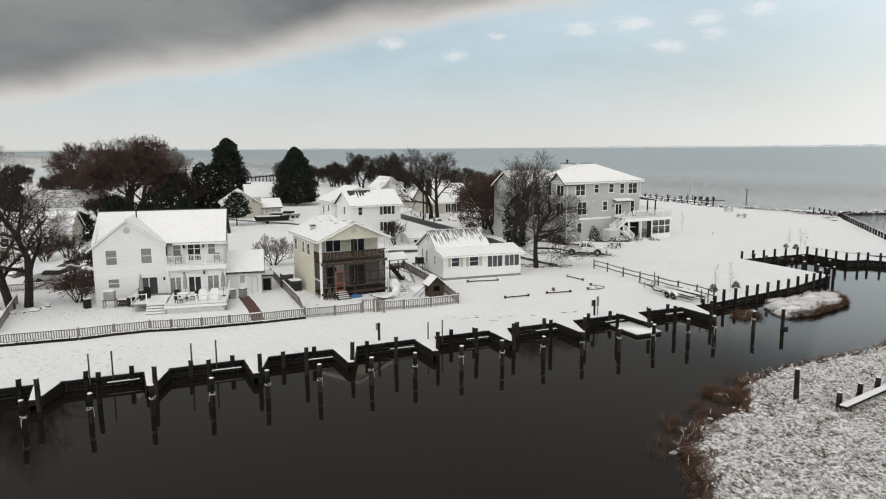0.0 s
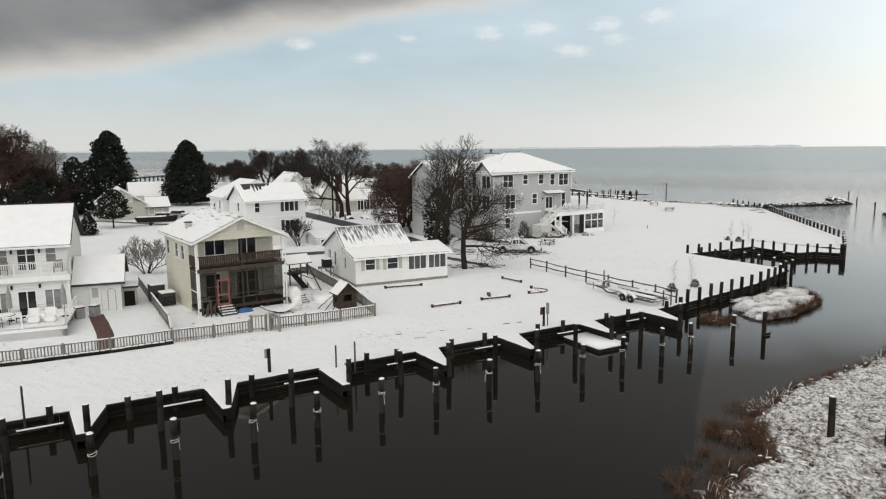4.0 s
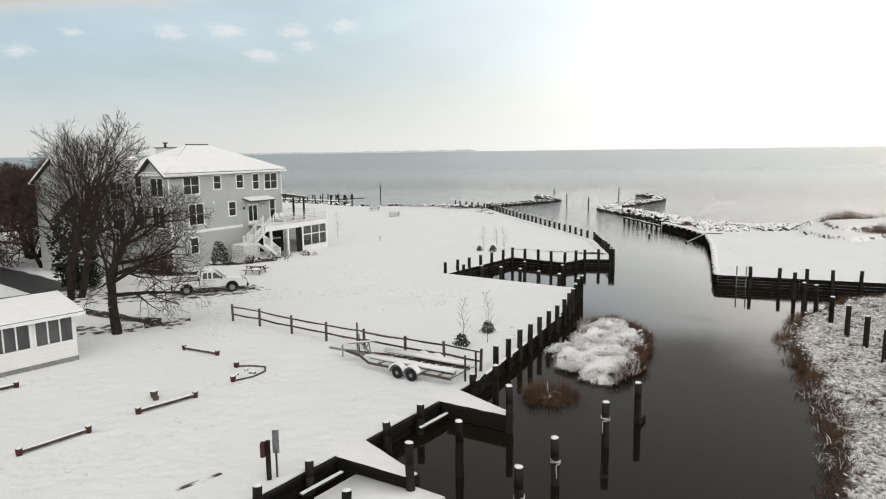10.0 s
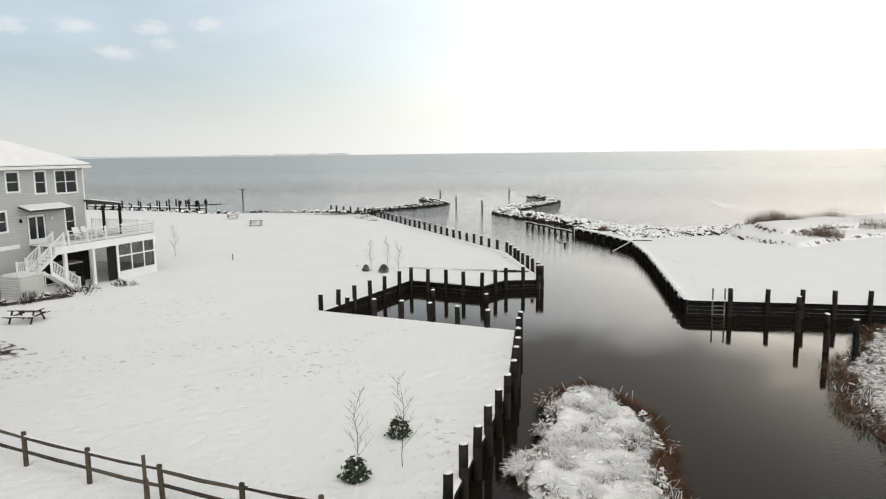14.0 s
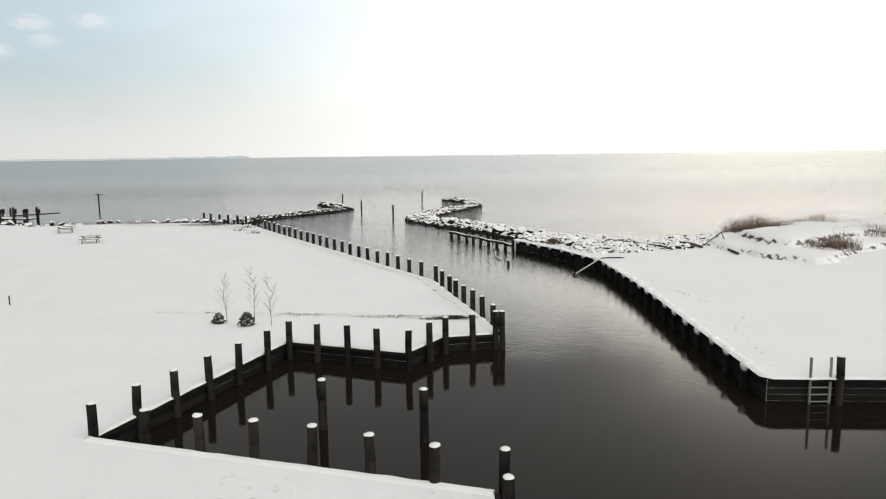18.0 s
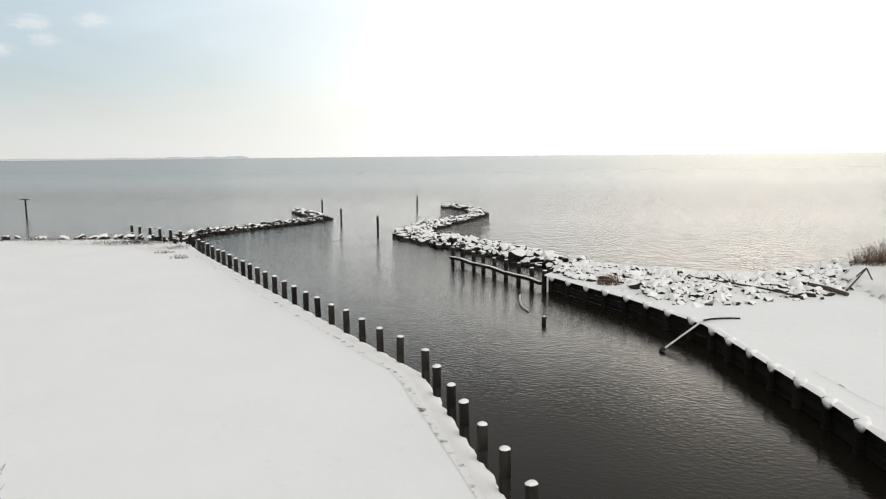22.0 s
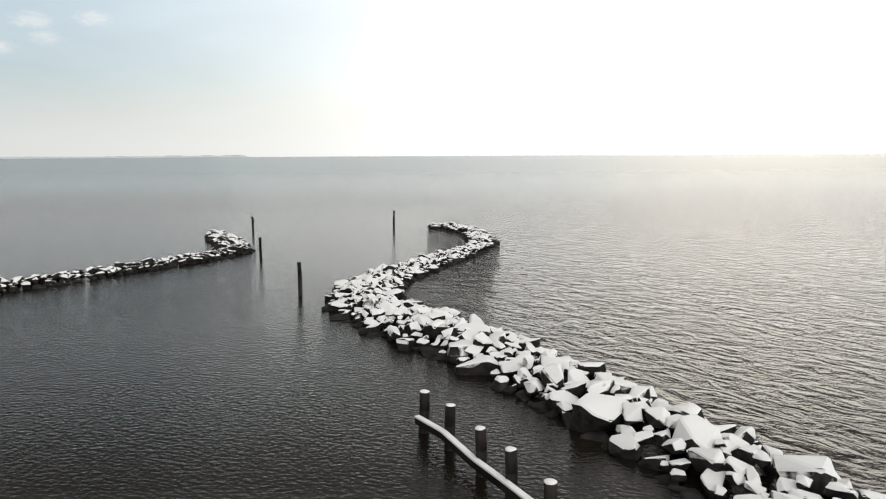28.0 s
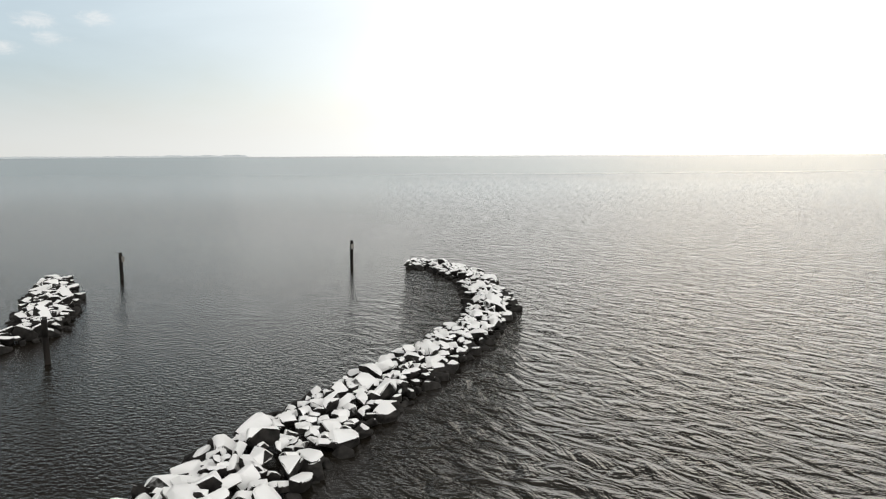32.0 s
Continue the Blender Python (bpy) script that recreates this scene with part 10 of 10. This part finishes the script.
for lx, ly in ((4.5, -3.0), (8.3, -3.3), (11.6, -3.3)):
    p = on_deck(lx, ly, WZ)
    t_ = thing("closed_umbrella", p.x, p.y, p.z, 0, "closed dark patio umbrella standing on the deck", "umbrella", "closed umbrellas")
    b = bmesh.new()
    tube(b, (0, 0, 0), (0, 0, 2.5), 0.025, 0.025, 8)
    part("pole", b, GREYWOOD, t_)
    b = bmesh.new()
    tube(b, (0, 0, 0.95), (0, 0, 1.9), 0.2, 0.16, 10)
    tube(b, (0, 0, 1.9), (0, 0, 2.45), 0.16, 0.03, 10)
    lumpy(b, 0.03, 4, lx)
    part("canopy", b, CANVAS, t_)
    b = bmesh.new()
    tube(b, (0, 0, 0), (0, 0, 0.1), 0.28, 0.24, 14)
    part("base", b, BLACK, t_)
p = on_deck(8.2, -4.4, WZ)
t_ = thing("patio_table", p.x, p.y, p.z, 64.8, "round dark patio table with chairs drawn up", "table")
b = bmesh.new()
tube(b, (0, 0, 0.70), (0, 0, 0.74), 0.62, 0.62, 20)
part("tabletop", b, BLACK, t_)
b = bmesh.new()
tube(b, (0, 0, 0.744), (0, 0, 0.80), 0.58, 0.52, 20)
part("snow_cover", b, SNOW, t_)
for a in range(4):
    b = bmesh.new()
    c, s = math.cos(a * 1.571 + 0.78) * 0.4, math.sin(a * 1.571 + 0.78) * 0.4
    tube(b, (c, s, 0), (c, s, 0.7), 0.025, 0.025, 6)
    part("leg", b, BLACK, t_)
for k in range(3):
    p = on_deck(8.2 + 0.95 * math.cos(2.3 + 2.1 * k), -4.4 + 0.95 * math.sin(2.3 + 2.1 * k), WZ)
    t_ = thing("patio_chair", p.x, p.y, p.z, 64.8 + 120 * k, "dark metal patio chair with snow on the seat", "chair", "patio chairs")
    st = part("seat", boxes((-0.25, 0.25, -0.25, 0.25, 0.40, 0.45)), BLACK, t_)
    part("snow_cover", rounded(boxes((-0.24, 0.24, -0.24, 0.24, 0.454, 0.52)), 0.02), SNOW, st)
    part("backrest", boxes((-0.25, 0.25, 0.22, 0.26, 0.45, 0.95)), BLACK, t_)
    for sx in (-0.22, 0.22):
        for sy in (-0.22, 0.22):
            part("leg", boxes((sx - 0.02, sx + 0.02, sy - 0.02, sy + 0.02, 0, 0.4)), BLACK, t_)
p = on_deck(4.5, -2.0, WZ)
t_ = thing("covered_grill", p.x + 0.3, p.y, p.z, 64.8, "black covered barbecue grill", "grill")
part("cover", rounded(boxes((-0.5, 0.5, -0.3, 0.3, 0.0, 1.1)), 0.1, 2), BLACK, t_)
# balcony seats of the white house
for lx in (7.4, 10.9):
    p = on_deck(lx, 0.45, 4.12)
    t_ = thing("balcony_chair", p.x, p.y, p.z, 64.8, "slatted chair on the balcony", "chair", "balcony chairs")
    part("seat", boxes((-0.3, 0.3, -0.25, 0.25, 0.36, 0.42)), GREYWOOD, t_)
    part("backrest", boxes((-0.3, 0.3, 0.22, 0.28, 0.42, 0.9)), GREYWOOD, t_)
    for sx in (-0.26, 0.26):
        for sy in (-0.2, 0.2):
            part("leg", boxes((sx - 0.03, sx + 0.03, sy - 0.03, sy + 0.03, 0, 0.36)), GREYWOOD, t_)
# golf cart under the grey house's deck
p = g.matrix_world @ Vector((11.6, -0.9, GROUND))
t_ = thing("golf_cart", p.x, p.y, GROUND, 77.8, "dark golf cart parked under the deck", "golf cart")
part("body", rounded(boxes((-0.6, 0.6, -1.0, 1.0, 0.3, 0.75)), 0.08), BLACK, t_)
part("seat", rounded(boxes((-0.55, 0.55, -0.1, 0.4, 0.76, 1.05)), 0.05), TSIDE, t_)
part("canopy", rounded(boxes((-0.62, 0.62, -0.9, 0.9, 1.78, 1.86)), 0.03), TSIDE, t_)
for sx in (-0.55, 0.55):
    for sy in (-0.8, 0.8):
        part("canopy_post", boxes((sx - 0.02, sx + 0.02, sy - 0.02, sy + 0.02, 0.75, 1.78)), BLACK, t_)
        b = bmesh.new()
        tube(b, (sx - 0.08, sy * 0.85, 0.22), (sx + 0.08, sy * 0.85, 0.22), 0.22, 0.22, 14)
        part("wheel", b, BLACK, t_)
for i, (lx, ly) in enumerate(((12.6, -1.3), (13.4, -1.35), (14.6, -1.2), (16.2, -1.3))):
    p = g.matrix_world @ Vector((lx, ly, DZ + 0.06))
    t_ = thing("adirondack_chair", p.x, p.y, p.z, 77.8 + 15 * i, "white slatted deck chair with snow", "chair", "deck chairs of the grey house")
    part("seat", rounded(boxes((-0.3, 0.3, -0.3, 0.3, 0.3, 0.36)), 0.02), WHITE, t_)
    b = bmesh.new()
    slab(b, [(-0.3, 0.28, 0.36), (0.3, 0.28, 0.36), (0.28, 0.55, 1.0), (-0.28, 0.55, 1.0)], 0.05)
    part("backrest", b, WHITE, t_)
    for sx in (-0.28, 0.28):
        part("leg", boxes((sx - 0.04, sx + 0.04, -0.3, -0.24, 0, 0.3)), WHITE, t_)
        part("leg", boxes((sx - 0.04, sx + 0.04, 0.22, 0.28, 0, 0.3)), WHITE, t_)
        part("armrest", boxes((sx - 0.06, sx + 0.06, -0.3, 0.35, 0.52, 0.56)), WHITE, t_)
        part("arm_post", boxes((sx - 0.03, sx + 0.03, -0.28, -0.22, 0.36, 0.52)), WHITE, t_)
# cars and boat in the back street
for i, (x, y, rz) in enumerate(((-51.8, -55.2, 52), (-95.0, -8.0, 40), (-97.5, -4.0, 30))):
    t_ = thing("parked_car", x, y, GROUND, rz, "parked car hidden under a blanket of snow", "car", "snowed-in cars")
    b = boxes((-2.2, 2.2, -0.88, 0.88, 0.35, 0.95))
    part("body", rounded(b, 0.16, 3), CANVAS, t_)
    b = boxes((-1.3, 1.1, -0.75, 0.75, 0.95, 1.45))
    for v in b.verts:
        if v.co.z > 1.2:
            v.co.x *= 0.72
    part("cabin", rounded(b, 0.12, 2), GLASS, t_)
    b = boxes((-0.95, 0.8, -0.72, 0.72, 1.452, 1.60))
    part("snow_cover", rounded(b, 0.06, 2), SNOW, t_)
    part("hood_snow", rounded(boxes((1.0, 2.1, -0.8, 0.8, 0.95, 1.06)), 0.05, 2), SNOW, t_)
    for sx in (-1.4, 1.4):
        for sy in (-0.8, 0.8):
            b = bmesh.new()
            tube(b, (sx, sy - 0.1, 0.32), (sx, sy + 0.1, 0.32), 0.32, 0.32, 16)
            part("wheel", b, BLACK, t_)
bt = thing("boat_on_trailer", -90.0, -11.5, GROUND, 62, "dark open boat on a trailer by the street", "boat")
b = bmesh.new()
hull = [(-3.2, 0.9), (1.5, 1.0), (2.8, 0.55), (3.5, 0.0), (2.8, -0.55), (1.5, -1.0), (-3.2, -0.9)]
lo = [b.verts.new((x_ * 0.9, y_ * 0.55, 0.6)) for x_, y_ in hull]
hi = [b.verts.new((x_, y_, 1.35 + 0.06 * max(0, x_))) for x_, y_ in hull]
b.faces.new(lo[::-1])
b.faces.new(hi)
for i in range(7):
    b.faces.new((lo[i], lo[(i + 1) % 7], hi[(i + 1) % 7], hi[i]))
bmesh.ops.recalc_face_normals(b, faces=b.faces[:])
part("hull", b, BARK, bt)
part("snow_cover", rounded(boxes((-2.9, 1.6, -0.8, 0.8, 1.38, 1.5)), 0.04), SNOW, bt)
for s in (-1, 1):
    b = bmesh.new()
    tube(b, (-0.8, s * 0.85, 0.3), (-0.8, s * 1.05, 0.3), 0.3, 0.3, 14)
    part("wheel", b, BLACK, bt)
part("trailer_beam", boxes((-2.8, 4.2, -0.06, 0.06, 0.4, 0.6)), METAL, bt)
# clutter in the marina yard: timber stacks and a lattice fence
rng = random.Random(31)
STACK = snowed("snowed_yard_clutter", (0.04, 0.035, 0.03), (0.16, 0.14, 0.12), 0.62, 0.95, noise_scale=2.5, noise_amp=0.5)
for i in range(18):
    x, y = rng.uniform(-66, -46), rng.uniform(-60, -49)
    snow_blob("yard_stack", x, y, rng.uniform(0, 180), rng.uniform(1.0, 2.6), rng.uniform(0.7, 1.4), rng.uniform(0.4, 1.0), "snow-covered stack of yard timber", "stack", i * 1.7, material=STACK, group="yard stacks")
for i in range(12):
    x, y = rng.uniform(-72, -64), rng.uniform(15, 26)
    snow_blob("garden_rock", x, y, rng.uniform(0, 180), rng.uniform(0.7, 1.6), rng.uniform(0.6, 1.2), rng.uniform(0.3, 0.7), "snowed garden rock by the lane", "rock", i * 2.3, material=ROCK, group="garden rocks")
for i in range(12):
    f = i / 11
    x, y = -36.0 + 6.0 * f, 11.6 + 7.6 * f
    snow_blob("bed_rock", x + rng.uniform(-.3, .3), y + rng.uniform(-.3, .3), rng.uniform(0, 180), rng.uniform(0.35, 0.8), rng.uniform(0.3, 0.6), rng.uniform(0.15, 0.35), "small stone edging the house bed", "rock", i * 2.9, material=ROCK, group="bed stones")
for i, (x, y, h) in enumerate(((-37.2, 13.3, 0.55), (-32.6, 14.3, 0.5), (-31.0, 15.6, 0.6), (-29.3, 18.2, 0.7), (-28.0, 21.5, 0.5))):
    bare_tree("bed_shrub", x, y, h * 1.5, 0.02, 260 + i, "low bare twigs in the house bed", trunks=5, top=2, kids=(6, 5), spread=0.8, trunk_len=0.6, lean=0.6, category="shrub", group="twigs in the house bed")
for i, (x, y, h) in enumerate(((-38.2, 9.4, 2.0), (-36.3, 8.6, 1.6), (-34.6, 8.4, 1.3))):
    bare_tree("brush_pile", x, y, h, 0.03, 270 + i, "tangled brown brush beside the house", trunks=7, top=3, kids=(6, 5, 4), spread=0.9, trunk_len=0.6, lean=0.7, category="shrub", twig=REDTWIG, group="brush beside the house")
snow_blob("covered_grill", -38.7, 12.0, 30, 1.5, 1.1, 1.25, "snowed cover over a grill at the house corner", "grill", 71.0)
for i in range(11):
    a_ = -2.2 + 0.42 * i
    snow_blob("tree_ring_stone", -40.1 + 2.1 * math.cos(a_), -60.2 + 2.1 * math.sin(a_), rng.uniform(0, 180), rng.uniform(0.5, 0.9), rng.uniform(0.35, 0.55), rng.uniform(0.16, 0.28), "dark stone with snow edging the bed round the tree", "rock", i * 1.9, material=ROCK, group="stones round the tree")
for x, y, lx, ly, h in ((-24.55, -37.5, 0.25, 0.1, 1.0), (-24.3, -37.2, -0.2, 0.15, 1.15), (-24.1, -36.8, 0.1, -0.35, 0.9), (-23.8, -36.6, -0.35, 0.1, 0.8), (-24.7, -37.0, 0.3, 0.3, 0.95)):
    b = bmesh.new()
    beam(b, (x, y, GROUND - 0.05), (x + lx, y + ly, GROUND + h), 0.07, 0.07)
    tagged(part("old_stake", b, RAILWOOD), "old leaning stake at the porch corner", "stake", "stakes at the porch")
for (x, y), (qx, qy, qz) in (((-19.35, -30.6), (-19.2, -29.1, 2.2)), ((-18.9, -30.2), (-19.1, -29.0, 2.1)), ((-20.6, -30.3), (-19.7, -29.2, 1.9))):
    b = bmesh.new()
    tube(b, (x, y, GROUND - 0.05), (qx, qy, qz), 0.035, 0.025, 6)
    tagged(part("leaning_pole", b, RAILWOOD), "thin wooden pole leaning against the playhouse", "pole", "poles by the playhouse")
for i, (x, y, sx, sy, h) in enumerate(((-22.9, -30.6, 0.8, 0.7, 0.75), (-22.2, -31.3, 0.6, 0.5, 0.5), (-24.9, -29.3, 0.7, 0.6, 0.9))):
    snow_blob("yard_toy", x, y, 40 * i, sx, sy, h, "snow-covered plastic yard toy", "toy", 60.0 + i, group="snowed toys")
# drift logs and a fallen trestle on the east shore
for i, (p, q, r) in enumerate((((17.0, 56.9, 0.90), (19.4, 52.4, 0.90), 0.06), ((14.9, 61.0, 0.72), (17.1, 56.8, 0.90), 0.06), ((22.6, 53.9, 0.9), (24.9, 56.0, 1.75), 0.05), ((24.9, 56.0, 1.78), (25.1, 55.2, 0.75), 0.045), ((24.9, 56.0, 1.78), (24.6, 56.9, 0.75), 0.045), ((21.6, 55.8, 0.86), (22.2, 53.1, 0.86), 0.15), ((23.8, 52.5, 0.84), (23.6, 49.2, 0.84), 0.14), ((29.1, 53.0, 1.2), (29.7, 50.6, 1.0), 0.12))):
    b = bmesh.new()
    p, q = Vector(p), Vector(q)
    m_ = p.lerp(q, 0.5) + Vector((rng.uniform(-.15, .15), rng.uniform(-.15, .15), rng.uniform(-.03, .05)))
    tube(b, p, m_, r, r * 0.9, 7)
    tube(b, m_, q, r * 0.9, r * 0.7, 7)
    b.transform(Matrix.Translation((-0.4, -0.9, 0.22)))
    tagged(part("drift_log", b, RAILWOOD), "weathered drift log lying in snow", "log", "drift logs")
